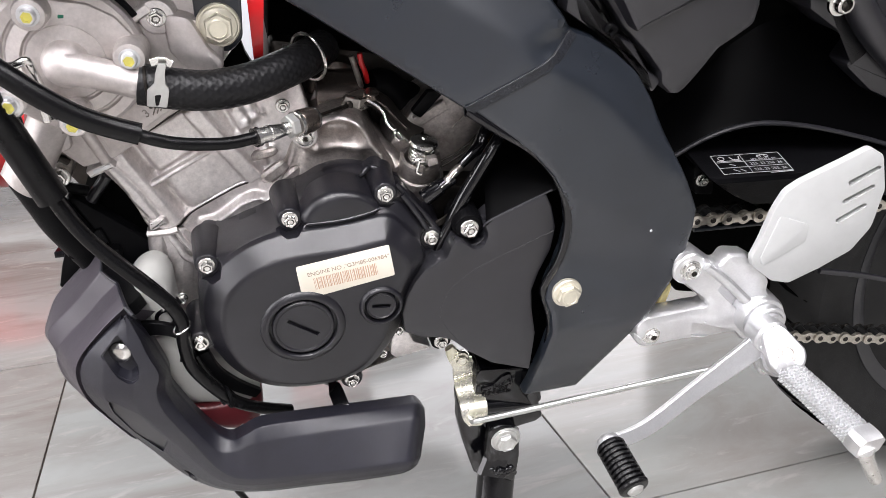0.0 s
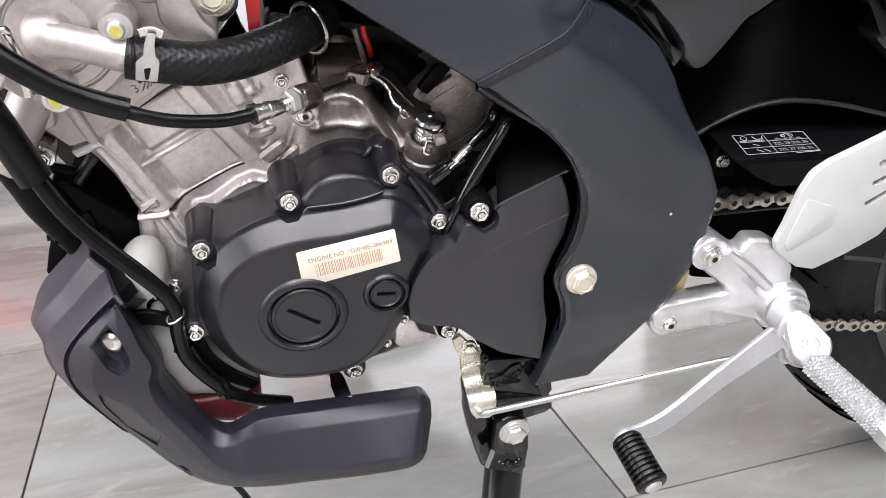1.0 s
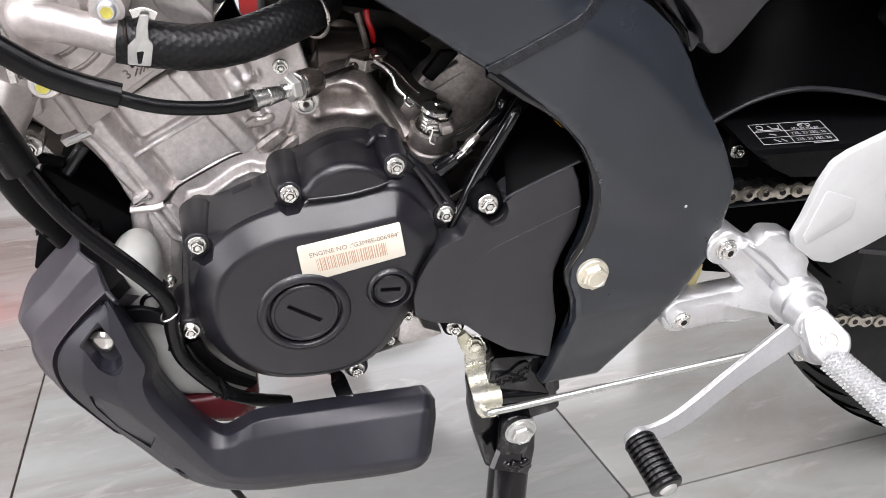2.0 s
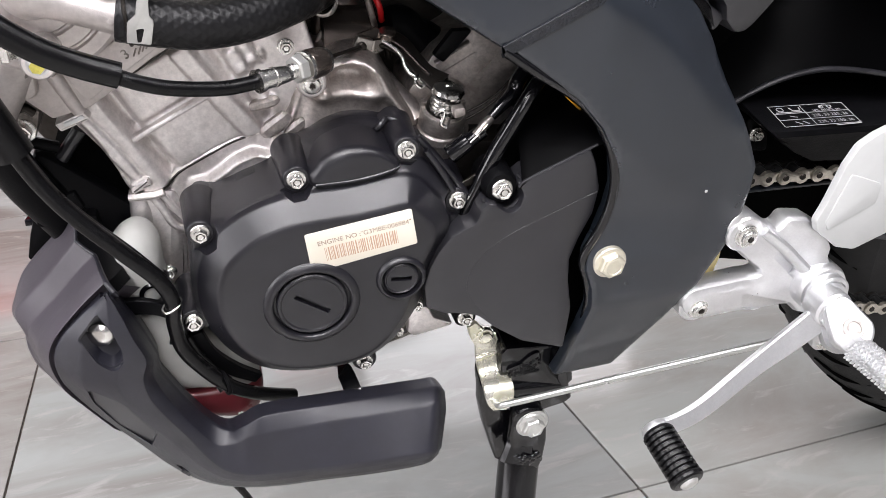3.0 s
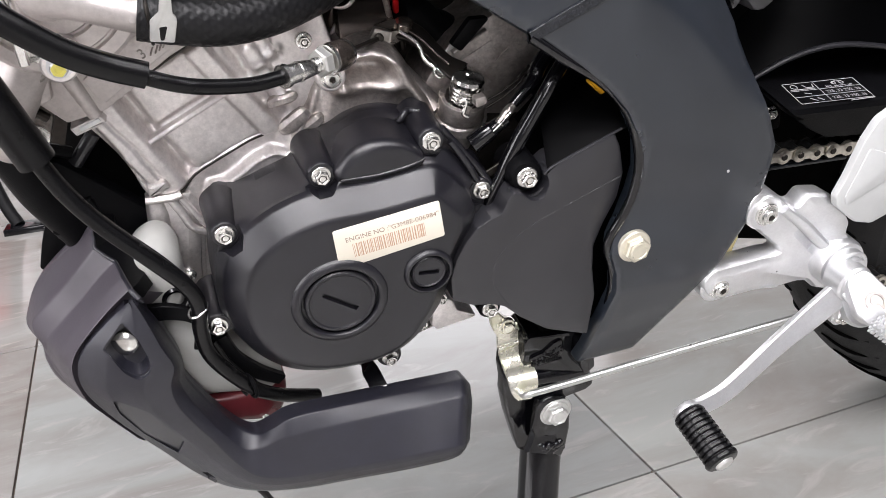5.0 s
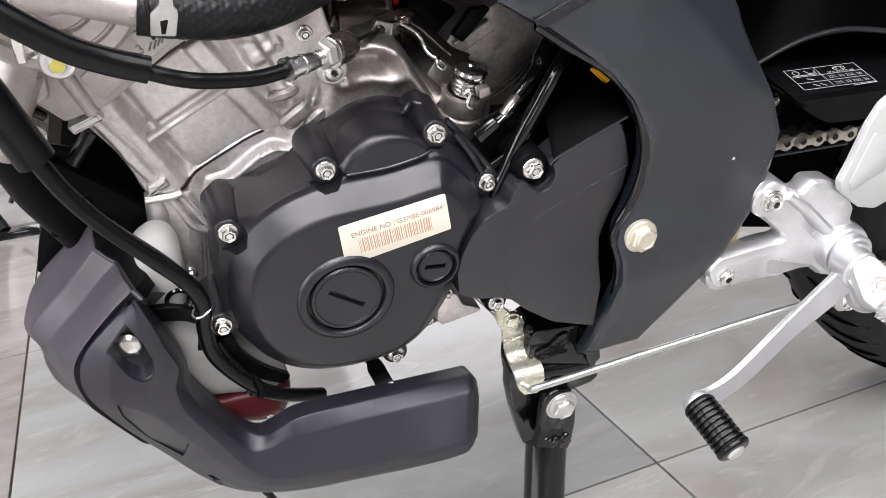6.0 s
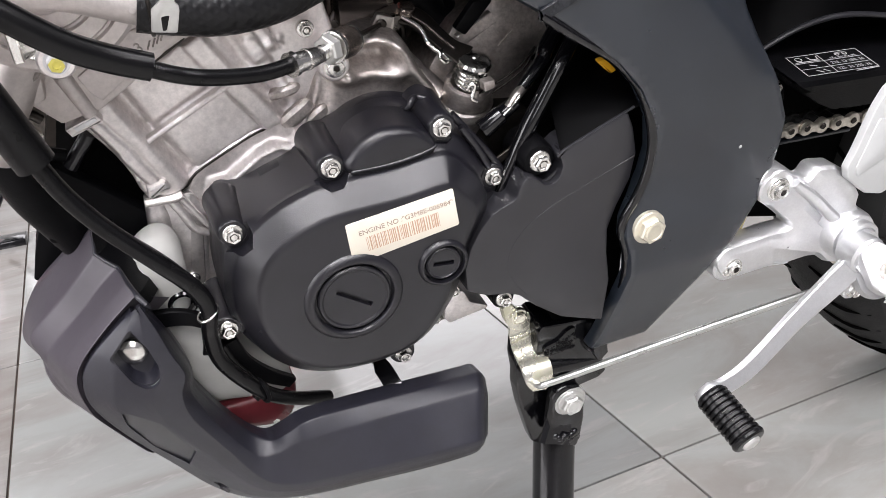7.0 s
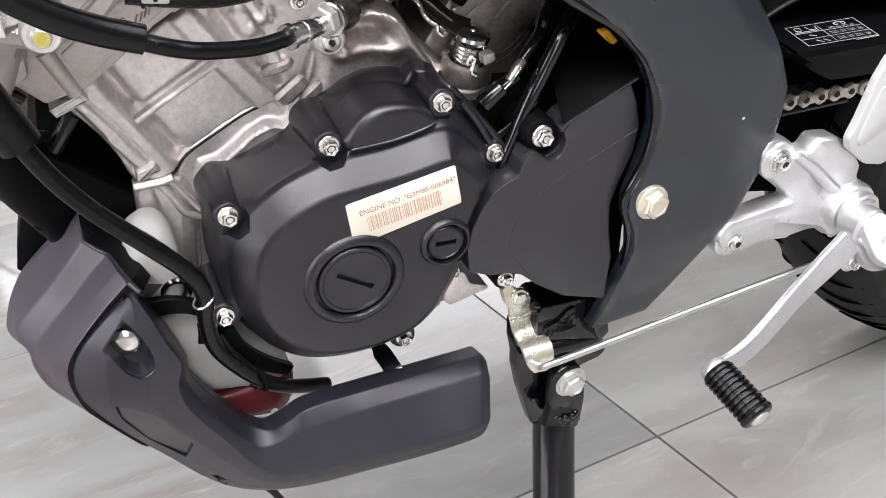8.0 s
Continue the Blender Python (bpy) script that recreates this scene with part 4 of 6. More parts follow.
part("lower_hose", tube([(-192, 84, -46), (-186.5, 64, -50), (-181, 40.5, -58), (-172, 18, -64), (-161, -12.5, -75)], [13.5, 13.5, 14, 14, 14], 24), PLASTIC_DARK, neck, "black rubber lower coolant hose")
part("sensor_plug", tube([(-175.5, 63.5, -70), (-160.5, 55.5, -75)], 4.2, 12, straight=True), PLASTIC_DARK, neck)

# radiator and its shroud behind the engine's front
# near-black box: the gap's shade is put into its colour
radiator = part("radiator", plate(fillet([(-145.5, 66.5), (-104, 28), (-111.5, -19.5), (-168.5, 5), (-169, 43)], 3), -230, -78, 3), MESH_BLACK, motorcycle, "black box for the dark radiator space")
part("side_tank", tube([(-144, 66.5, -76), (-160, 46.5, -76), (-172, 33, -76)], 4.5, 12), PLASTIC_SMOOTH, radiator)
part("shroud", plate(fillet([(-175.5, 61), (-144.5, 33), (-108, -2.5), (-100.5, -39.5), (-117, -59.5), (-146, -43.5), (-164, -2.5), (-177, 35)], 6), -90, -66, 4), PLASTIC_DARK, radiator)
part("shroud_flap", plate(fillet([(-171.5, 22.5), (-154.5, 28), (-150.5, 15), (-178.5, -1.5), (-181, 1)], 2), -70, -62, 2), PLASTIC_DARK, radiator)
for _p in [(-189.5, 34), (-177.5, 11.5)]:
    part("push_pin", revolve([(4, -6), (4, 0), (3, 2), (0.1, 2.4)], 12, centre=(*_p, -56)), PLASTIC_DARK, radiator)

# engine hanger at the top
hanger = part("engine_hanger", plate(fillet([(-61, 214), (-28, 212.5), (-30.5, 174, 10), (-41.5, 163, 10), (-53.5, 171), (-61, 188)], 4), -62, -46, 2), FRAME_BLACK, motorcycle, "matt black engine hanger plate")
_bb = [(-46, 185)][0]
part("washer", revolve([(15, -3), (15, 0), (14, 1), (8, 1)], 32, centre=(*_bb, -43)), IVORY_BOLT, hanger)
bolt((*_bb, -42), 26, hanger, "plain", IVORY_BOLT, spin=0.5)

# radiator hose with its spring clamps
hose = part("coolant_hose", knit([(-100.5, 157.5, -14), (-82, 153.5, -13), (-57, 149, -16), (-30.5, 148.5, -26), (-5.5, 151, -42), (12.5, 151.5, -62), (28, 150.5, -90)], 13.6), BRAID, motorcycle, "black braided rubber coolant hose")
_cy = [(-96.5, 147.5), (-94.5, 158.5), (-92, 160.5), (-89.5, 162.5), (-88, 168.5)] + [(-85, 175.5), (-80, 175)] + [(-82, 168), (-82.5, 161), (-81, 159), (-81, 156.5), (-84, 145.5)]
clip = part("spring_clamp", plate(fillet(_cy, 1.2), 0.4, 2.0, 0.5), SPRING_STEEL, hose, "bright steel spring hose clamp")
carve(clip, plate(fillet([(-90.5, 154.5), (-86, 155), (-89, 147), (-91, 147)], 1.0), -40, 40, 0))
part("clamp_end", ribbon([(-90, 174.5, -4), (-83, 175.5, -4), (-77, 172.5, -4)], 5, 2.4), STEEL, clip)
part("band", tube([tuple(Vector([(-95.5, 156, -14)][0]) + Vector((0.5 * math.sin(a), 14.2 * math.cos(a), 14.2 * math.sin(a)))) for a in [k * math.pi / 8 for k in range(17)]], 1.2, 8), DARK_STEEL, hose)
_rc, _ra = Vector((15, 153, -62)), Vector((0.80, 0.12, -0.59)).normalized()
_rx = _ra.orthogonal().normalized()
_ry = _ra.cross(_rx)
part("ring_clamp", tube([tuple(_rc + (_rx * math.cos(a) + _ry * math.sin(a)) * 17.5) for a in [k * math.pi / 12 for k in range(25)]], 1.5, 8), CHROME, hose, "bright wire ring clamp")

# clutch cable, adjuster and release lever
cable = part("clutch_cable", tube([(-186.5, 196, 25), (-170.5, 185, 28), (-155, 171.5, 30), (-136, 156.5, 30), (-118.5, 146.5, 28), (-100.5, 139, 27)], 7.0, 20), RUBBER, motorcycle, "black rubber clutch cable sleeve")
part("outer_casing", tube([(-102, 138.5, 27), (-89.5, 132.5, 25), (-77, 127.5, 21), (-61, 123.5, 16), (-45.5, 121, 11), (-29, 121, 5)], 4.3, 14, per=24, bulge=lambda i: 1.018 if i % 2 else 0.98), RUBBER, cable)
part("ferrule", tube([(-29, 121.3, 5.2), (-24, 121.2, 2.8), (-15.5, 120.6, -2.8), (-11, 120, -6)], [5.6, 5.8, 5.4, 4.6], 20, straight=True), STEEL, cable, "crimped steel cable ferrule")
part("ferrule_rim", tube([(-30.5, 121.2, 6.2), (-28, 121.3, 4.6)], 7.0, 24, straight=True), CHROME, cable)
part("crimp_line", tube([(-20.8, 121, 0.8), (-19.6, 120.9, 0)], 6.1, 24, straight=True), STEEL, cable)
part("adjuster", tube([(-13, 120, -5), (8, 120.5, -20)], 4.6, 14, per=18, bulge=lambda i: 1.07 if i % 2 else 0.93), STEEL, cable)
part("lock_nut", tube([(-7.5, 120.5, -9), (-6.8, 120.5, -9.5), (-2.5, 120.5, -12.6), (-1.8, 120.5, -13)], [7.4, 8.6, 8.6, 7.8], 6, straight=True), SPRING_STEEL, cable)
part("lock_nut", tube([(-1.5, 120.5, -13.2), (0.5, 120.5, -14.8)], 9.4, 28, straight=True), STEEL, cable)
part("cable_stay", tube([(0.5, 120.5, -15), (1.2, 120.5, -15.5), (9.2, 120, -21.2), (12.5, 119.8, -23.6)], [8.8, 9.4, 9.2, 7.8], 26, straight=True), BROWN_STEEL, cable, "dark steel cable stay")
part("stay_eye", tube([(9, 120, -21.4), (10, 120, -22), (12.5, 119.8, -24), (13.5, 119.6, -25)], [7, 8.4, 8.4, 6.6], 20, straight=True), CHROME, cable)
part("stay_foot", tube([(5, 116, -22), (5.5, 106, -40), (6, 99, -58)], [7, 6, 6], 18), CAST, cable)
part("screw_seat", revolve([(10, -8), (9.6, 0), (8.4, 1.2), (5, 1.2)], 28, centre=(6.5, 95.5, -48.5)), CAST, cable)
bolt((6.5, 95.5, -47.5), 14, cable, "torx", STEEL)
part("inner_wire", tube([(13, 119.5, -25.5), (27.5, 115, -46), (43.5, 111, -67)], 1.7, 8), DARK_STEEL, cable)
bolt((-7.5, 118.5, -57), 11, cable, "hex", STEEL)
lever = part("release_lever", ribbon([(57, 114, -76), (69, 109.5, -71), (77, 102, -61), (84, 95, -51), (93, 89.5, -43)], [15, 15, 13, 13, 17], 3.5, (0, 0.75, 0.66)), DARK_STEEL, motorcycle, "worn dark steel clutch release lever")
part("lever_rib", tube([(64, 113, -70), (72, 108, -64), (80, 100, -54), (86, 95, -47)], [1.2, 1.5, 1.5, 1.2], 10), DARK_STEEL, lever)
part("clevis", plate(fillet([(41.5, 118), (52, 114.5), (49, 104, 1), (37.5, 111.5, 1)], 1.2), -71, -66.5, 0.8), LEVER_STEEL, lever, "pressed steel cable clevis")
part("clevis_top", loft([[(41.5, 118.5, w), (52, 115, w), (64, 114.5, w - 3), (55, 121, w - 4)] for w in (-72.5, -69.5)]), BROWN_STEEL, lever, smooth=0)
part("clevis_side", loft([[(51.5 + d, 114, -68), (63 + d, 113, -73), (61 + d, 106.5, -73), (49.5 + d, 104.5, -67)] for d in (0, 1.6)]), LEVER_STEEL, lever, smooth=0)
part("cable_nipple", revolve([(3.2, -2), (3.2, 1.4), (2.2, 2.2), (0.1, 2.2)], 14, centre=(43.5, 111.5, -66)), DARK_STEEL, lever)
part("clevis_pin", revolve([(6.5, -4), (6.5, 0.6), (5.6, 1.4), (0.1, 1.6)], 24, centre=(62.5, 117.5, -73), axis=(0, 0.97, 0.22)), BROWN_STEEL, lever)
part("return_spring", tube([(58, 113.5, -69), (66.5, 108, -65), (70, 103.5, -61), (71, 98.5, -57), (74, 94.5, -53), (79.5, 91.5, -49), (87, 88, -42), (94.5, 85.5, -30)], 1.5, 10), CHROME, lever, "bright spring wire")
part("spring_hook", tube([(79, 94.5, -50), (76.5, 93, -48), (76, 90, -46.5), (79, 87.5, -46), (83.5, 88.5, -47)], 1.4, 8), CHROME, lever)
_sx = Vector((97, 88, -40))
_sa = Vector((0.08, 0.95, 0.28)).normalized()
shaft = part("release_shaft", revolve([(0.1, 3.6), (2.4, 3.5), (3.2, 2.8), (7, 2.4), (10.6, 0.8), (11.8, -1.2), (11.6, -3), (9.5, -4)], 36, centre=_sx, axis=_sa), CHROME, motorcycle, "bright clutch release shaft with coil spring")
_sxx = _sa.orthogonal().normalized()
_syy = _sa.cross(_sxx)
part("coil", tube([tuple(_sx + (_sxx * math.cos(a) + _syy * math.sin(a)) * 9.2 - _sa * (5.2 + a * 0.50)) for a in [k * math.pi / 8 for k in range(64)]], 1.5, 8, per=2), STEEL, shaft)
part("pin", revolve([(6.4, -3), (6.4, -30)], 20, centre=_sx, axis=_sa), STEEL, shaft)
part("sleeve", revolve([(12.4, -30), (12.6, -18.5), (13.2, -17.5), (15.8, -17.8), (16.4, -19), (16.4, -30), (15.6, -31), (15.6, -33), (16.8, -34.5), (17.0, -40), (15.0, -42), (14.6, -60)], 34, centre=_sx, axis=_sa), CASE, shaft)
for _a in (1.1, 2.6, 3.6, 5.4):
    _e = _sxx * math.cos(_a) + _syy * math.sin(_a)
    part("sleeve_tooth", tube([tuple(_sx + _e * 14.6 - _sa * 19), tuple(_sx + _e * 14.4 - _sa * 15)], [2.8, 2.2], 8, straight=True), CASE, shaft)
part("spring_end", tube([(85, 76, -24), (86.5, 79, -23), (89.5, 79, -22), (88.5, 74, -22), (87.5, 70, -22), (91, 67.5, -22)], 1.4, 8), CHROME, shaft)
part("sleeve_lug", plate(fillet([(96, 79), (104, 80), (105, 74), (97, 72)], 1.5), -30, -23, 1), CASE, shaft)

# starter motor and darker parts behind
starter = part("starter_motor", tube([(20, 104, -106), (57, 101, -106)], 26, 36, straight=True), BROWN_STEEL, motorcycle, "dark brown steel starter motor")
part("end_cap", revolve([(24, -30), (24, 0), (21, 8), (12, 12), (0.1, 13)], 40, centre=[(39.5, 112, -114)][0]), BROWN_STEEL, starter)
part("band", tube([tuple(Vector([(42.5, 91, -98)][0]) + Vector((25 * math.cos(a), 25 * math.sin(a), 2))) for a in [math.pi * k / 14 for k in range(15)]], 2.6, 10), DARK_STEEL, starter)
part("band", tube([tuple(Vector([(39.5, 98, -100)][0]) + Vector((23 * math.cos(a), 23 * math.sin(a), 2))) for a in [math.pi * k / 14 for k in range(15)]], 1.6, 10), CASE, starter)
part("red_lead", tube([(55.5, 147, -80), (56.5, 139.5, -80), (59.5, 131, -82), (62, 120.5, -90)], 2.2, 12), RED_PAINT, starter, "red starter cable")
part("grey_lead", tube([(49, 145.5, -80), (53, 131, -82), (57, 117, -88)], 2.2, 10), CAST_DARK, starter)
part("terminal_boot", tube([(64.5, 117, -92), (76.5, 115, -96), (91.5, 100, -96)], [11, 13, 12], 18), PLASTIC_DARK, starter)
part("boot", tube([(82, 106, -100), (97, 99.5, -100), (105, 84.5, -98)], [12, 14, 12], 18), PLASTIC_DARK, starter)
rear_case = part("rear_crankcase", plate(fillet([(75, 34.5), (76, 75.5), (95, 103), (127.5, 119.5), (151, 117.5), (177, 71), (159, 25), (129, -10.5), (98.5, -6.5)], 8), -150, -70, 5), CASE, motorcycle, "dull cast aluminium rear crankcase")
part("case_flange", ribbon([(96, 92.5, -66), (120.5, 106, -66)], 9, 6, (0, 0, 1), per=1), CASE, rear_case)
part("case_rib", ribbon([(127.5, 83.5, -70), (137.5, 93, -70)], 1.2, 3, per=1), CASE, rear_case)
part("black_tab", plate(fillet([(91.5, 103), (105, 119.5), (120, 119.5), (99, 97.5)], 2), -66, -60, 1), PLASTIC_DARK, rear_case)
# added dark filler, so that no bright background shows through
part("engine_top_filler", plate(fillet([(-10.5, 151), (90.5, 130.5), (192, 61.5), (195, -1.5), (17, 18.5), (-16, 100)], 6), -200, -120, 4), DARK_STEEL, rear_case)
part("boss", revolve([(10, -12), (9, 0), (6, 1), (5.5, -3), (0.1, -3)], 24, centre=[(106.5, 52, -50)][0]), CASE, rear_case)
part("pipe_stub", tube([(54, 81.5, -80), (78, 55.5, -60)], 12, 18, straight=True), CASE, rear_case)
# added dark sheet that paints the shade of the lower gap
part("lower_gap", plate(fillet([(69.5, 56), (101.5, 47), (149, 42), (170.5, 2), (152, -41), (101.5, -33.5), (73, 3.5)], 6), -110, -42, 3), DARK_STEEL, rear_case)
_bc = [(175.5, 66, -58)][0]
bolt(_bc, 15, rear_case, "hex", LEVER_STEEL)

# wiring and vent tube over the sprocket cover
wire = part("switch_wire", tube([(91, 50.5, -14), (92, 51.2, -14), (104, 59.5, -14), (105, 60.2, -14), (115, 65.5, -15)], [6.4, 6.8, 6.4, 5.2, 4.6], 16, straight=True), GLOSS_BLACK, motorcycle, "black neutral switch connector and wire")
part("crimp", tube([(109, 63.5, -13), (112, 66.5, -14), (116, 69.5, -16), (121, 73, -18)], [4.0, 3.0, 3.6, 3.0], 12), LEVER_STEEL, wire)
part("crimp_wire", tube([(104, 61, -9), (110, 66, -9.5), (117, 71, -13)], 0.9, 8), CHROME, wire)
part("lead", tube([(119, 71.5, -18), (130, 80, -22), (139, 86, -26), (143, 92, -29), (149, 98.5, -32), (156, 106, -36)], [3, 4.2, 5.6, 6.2, 6.2, 6.2], 14), GLOSS_BLACK, wire)
for _d in (0, 3.4):
    part("wire", tube([(101 + _d, 63 - _d, -42), (112 + _d, 68 - _d, -42), (122 + _d, 72.5 - _d * 0.7, -42), (134 + _d * 0.7, 80 - _d * 0.5, -43), (143.5, 88, -46)], 0.9, 8), DARK_STEEL, wire)
vent = part("vent_tube", tube([(99, 8, -3), (102.5, 18, -3), (107.5, 27.5, -4), (113.5, 39, -5), (121, 53, -6), (131, 68.5, -8), (140.5, 83.5, -10), (149.5, 94.5, -14), (159, 104, -19)], [3.2, 3.6, 4.2, 5.2, 5.6, 5.4, 5.4, 5.4, 5.4], 18), GLOSS_BLACK, motorcycle, "shiny black vent tube")
part("clip_tab", ribbon([(93.5, 26.5, -8), (104.5, 32.5, -8), (111, 36.5, -8)], 5, 2, per=2), DARK_STEEL, vent)
amber = part("amber_tab", plate(fillet([(168.5, 87.5), (175.5, 88), (192.5, 70), (194.5, 60.5), (183.5, 73.5)], 2), -12, -7, 1), AMBER, motorcycle, "amber plastic tab behind the frame")

# ---- hoses and bottle at the engine's front ----
overflow = part("breather_hose", tube([(-193, 166.5, 2), (-181.5, 133.5, 2), (-173.5, 109.5, 2), (-166.5, 88.5, 2)], 10.6, 22), RUBBER, motorcycle, "black rubber breather hose with a thicker sleeve")
part("hose", tube([(-167, 90, 2), (-157.5, 68.5, 4), (-143, 47, 8), (-121, 21, 12), (-105, -1, 12), (-99, -19, 11), (-101, -42.5, 6), (-97.5, -71, 2), (-77, -106, -2), (-57, -129.5, -12), (-28, -151.5, -26)], 5.2, 18), RUBBER, overflow)
part("hose", tube([(-167, 83, -8), (-154, 56.5, -5), (-138.5, 36, -2), (-118.5, 15.5, 4), (-103.5, -8, 2)], 4.2, 14), RUBBER, overflow)
part("hose", tube([(-100.5, -46, -6), (-96, -71, -8), (-85.5, -96, -8), (-74.5, -111.5, -8)], 4.5, 14), RUBBER, overflow)
part("hose_end", tube([(-30.5, -150.5, -25.5), (-27.5, -152, -26.5)], 5.0, 16, straight=True), MESH_BLACK, overflow)
_lp = Vector([(-100, -24.5, 9)][0])
part("wire_loop", tube([tuple(_lp + Vector((6.2 * math.cos(a), 3.0 * math.cos(a), 6.6 * math.sin(a)))) for a in [k * math.pi / 10 for k in range(21)]], 0.9, 8), STEEL, overflow, "bright wire hose guide")
_tp = Vector([(-76, -106.5, -2)][0])
part("cable_tie", tube([tuple(_tp + Vector((5 * math.cos(a) * 0.6, 8.2 * math.sin(a), 8 * math.cos(a)))) for a in [k * math.pi / 10 for k in range(21)]], 1.5, 8), PLASTIC_DARK, overflow)
part("hose_bracket", ribbon([(-132.5, -35.5, -12), (-121, -32, -6), (-109, -35, -4), (-98, -45.5, -6)], [14, 12, 10, 8], 5), PLASTIC_DARK, overflow)
part("bracket_arm", ribbon([(-94, -68.5, -16), (-86.5, -87.5, -16), (-74.5, -101.5, -18)], 9, 5), PLASTIC_DARK, overflow)
part("clip", tube([(-101, -37.5, 2), (-102.5, -55, 0)], 3, 10, straight=True), PLASTIC_DARK, overflow)
part("drain_tube", tube([(-93, -212, -30), (-84, -240.5, -30), (-77.5, -258.5, -32), (-64, -301.5, -36)], 3.0, 10), RUBBER, overflow)

part("hose", tube([(-95.5, -61.5, -4), (-90.5, -79, -5), (-82, -96.5, -7), (-76, -110, -7), (-82, -114, -4)], 3.0, 14), RUBBER, overflow)
part("bracket_arm", ribbon([(-92, -63.5, -10), (-84.5, -86, -13), (-70, -107.5, -18), (-53.5, -124.5, -24)], [13, 12, 11, 9], 6), PLASTIC_DARK, overflow)
part("bracket_tab", ribbon([(-103.5, -54.5, -8), (-104, -62, -8), (-105.5, -68, -7)], 6, 4), PLASTIC_DARK, overflow)
_bt = [(-121.5, 6), (-130.5, 3), (-139.5, -9), (-145, -30.5), (-140, -60), (-135, -90), (-118.5, -133.5), (-97.5, -160), (-65.5, -168.5), (-53.5, -160), (-48.5, -131), (-63, -103), (-98, -73), (-105.5, -43), (-107.5, -21), (-106.5, -9), (-112, 3.5)]
_lo = turned(smooth_loop(_bt, 2))
bottle = part("coolant_bottle", plate(_lo, -58, -33, 6), BOTTLE, motorcycle, "translucent white plastic coolant bottle with red coolant", smooth=60)
part("bottle_bulge", pillow(smooth_loop([(-121, 8.5), (-130, 3.5), (-138, -11.5), (-137.5, -30), (-130.5, -46.5), (-115.5, -56.5), (-105.5, -42.5), (-106.5, -19.5), (-106, -6.5), (-111.5, 5.5)], 3), ((1, -56), (1, -34), (0.96, -28), (0.85, -23), (0.65, -20), (0.4, -19))), BOTTLE, bottle, smooth=60)
part("bottle_bulge", pillow(smooth_loop([(-132.5, -58.5), (-120, -58), (-98, -71), (-63, -103), (-50.5, -127.5), (-55.5, -142.5), (-81, -135.5), (-115, -128.5), (-128, -94)], 3), ((1, -56), (1, -34), (0.95, -29), (0.82, -25), (0.6, -23), (0.3, -22.5))), BOTTLE, bottle, smooth=60)
part("coolant_level", pillow(smooth_loop([(-119, -132), (-109, -148), (-97.5, -159.5), (-65.5, -168), (-53, -159.5), (-47.5, -129.5), (-61, -129.5), (-90.5, -135)], 2), ((1.0, -57), (1.0, -33), (0.96, -28.5), (0.85, -26), (0.6, -25))), COOLANT, bottle, "red coolant showing through the plastic", smooth=60)
part("level_tab", ribbon([(-70, -154.5, -20), (-69.5, -156, -18), (-68, -153, -18)], 3, 2), BOTTLE, bottle)
_ac = [(-113, -33.5, -19)][0]
part("filler_plug", revolve([(9.5, -20), (9.5, 0), (8, 1.5), (6.5, 1.5), (6, -4), (0.1, -4)], 28, centre=_ac), GLOSS_BLACK, bottle)

# ---- belly guard ----


def sheet(lines, per=6, soft=0.16, ends=(0.0, 0.0)):
    """A moulded skin between long lines of equal count, its creases along the lines softened."""
    runs = [spline(l, per) for l in lines]
    rings = []
    for q in zip(*runs):
        row = [q[0]]
        for a, b, c in zip(q, q[1:], q[2:]):
            p, r = b.lerp(a, soft), b.lerp(c, soft)
            row += [p, p * 0.25 + b * 0.5 + r * 0.25, r]
        rings.append([tuple(p) for p in row + [q[-1]]])
    return loft(rings, closed=False)


def shifted(line, du, dv, dw):
    return [(u + du, v + dv, w + dw) for u, v, w in line]


INNER_EDGE = [(-134.5, -16.5, 4), (-127.5, -36, -2), (-122, -55.5, -4), (-117.5, -74, -4), (-118, -89, -5), (-112, -104, -4), (-103, -119.5, 0), (-93.5, -132.5, 4), (-84.5, -139.5, 9), (-76.5, -141.5, 12), (-66, -132.5, 18), (-50.5, -123.5, 21), (-16, -124.5, 20), (26.5, -128.5, 17), (66.5, -131.5, 15), (79, -134, 13), (86.5, -147, 6)]
UPPER_CREASE = [(-135, -12, 8), (-128.5, -31, 6), (-123.5, -48, 8), (-118.5, -66, 9), (-120.5, -79.5, 10), (-116, -95.5, 12), (-108, -114, 14), (-99, -131, 16), (-88.5, -145.5, 18), (-76.5, -146, 20), (-64.5, -138, 24), (-50.5, -133.5, 28), (-16, -132, 29), (25.5, -133.5, 28), (63, -134, 27), (76, -136, 25), (85.5, -156, 14)]
LOWER_CREASE = [(-136.5, -7, 10), (-130.5, -24.5, 15), (-126, -40.5, 19), (-121, -57, 21), (-125.5, -73, 21), (-124, -91, 21), (-115.5, -111.5, 21), (-106, -131, 21), (-95, -152.5, 23), (-83, -165.5, 27), (-66.5, -167.5, 33), (-47, -165.5, 38), (-15, -162, 44), (24.5, -162, 47), (54, -161, 49), (67.5, -164.5, 47), (76.5, -175, 34)]
OUTER_EDGE = [(-142.5, -14.5, 4), (-157.5, -28.5, 2), (-171.5, -43.5, 0), (-180, -59, -2), (-182, -77.5, -4), (-177.5, -96.5, -6), (-164.5, -123, -7), (-144, -155.5, -7), (-124.5, -184, -5), (-104, -198, 2), (-80, -199, 13), (-51.5, -194, 24), (-16.5, -184, 36), (23, -180, 43), (52.5, -177.5, 46), (64, -175.5, 46), (72.5, -184, 34)]
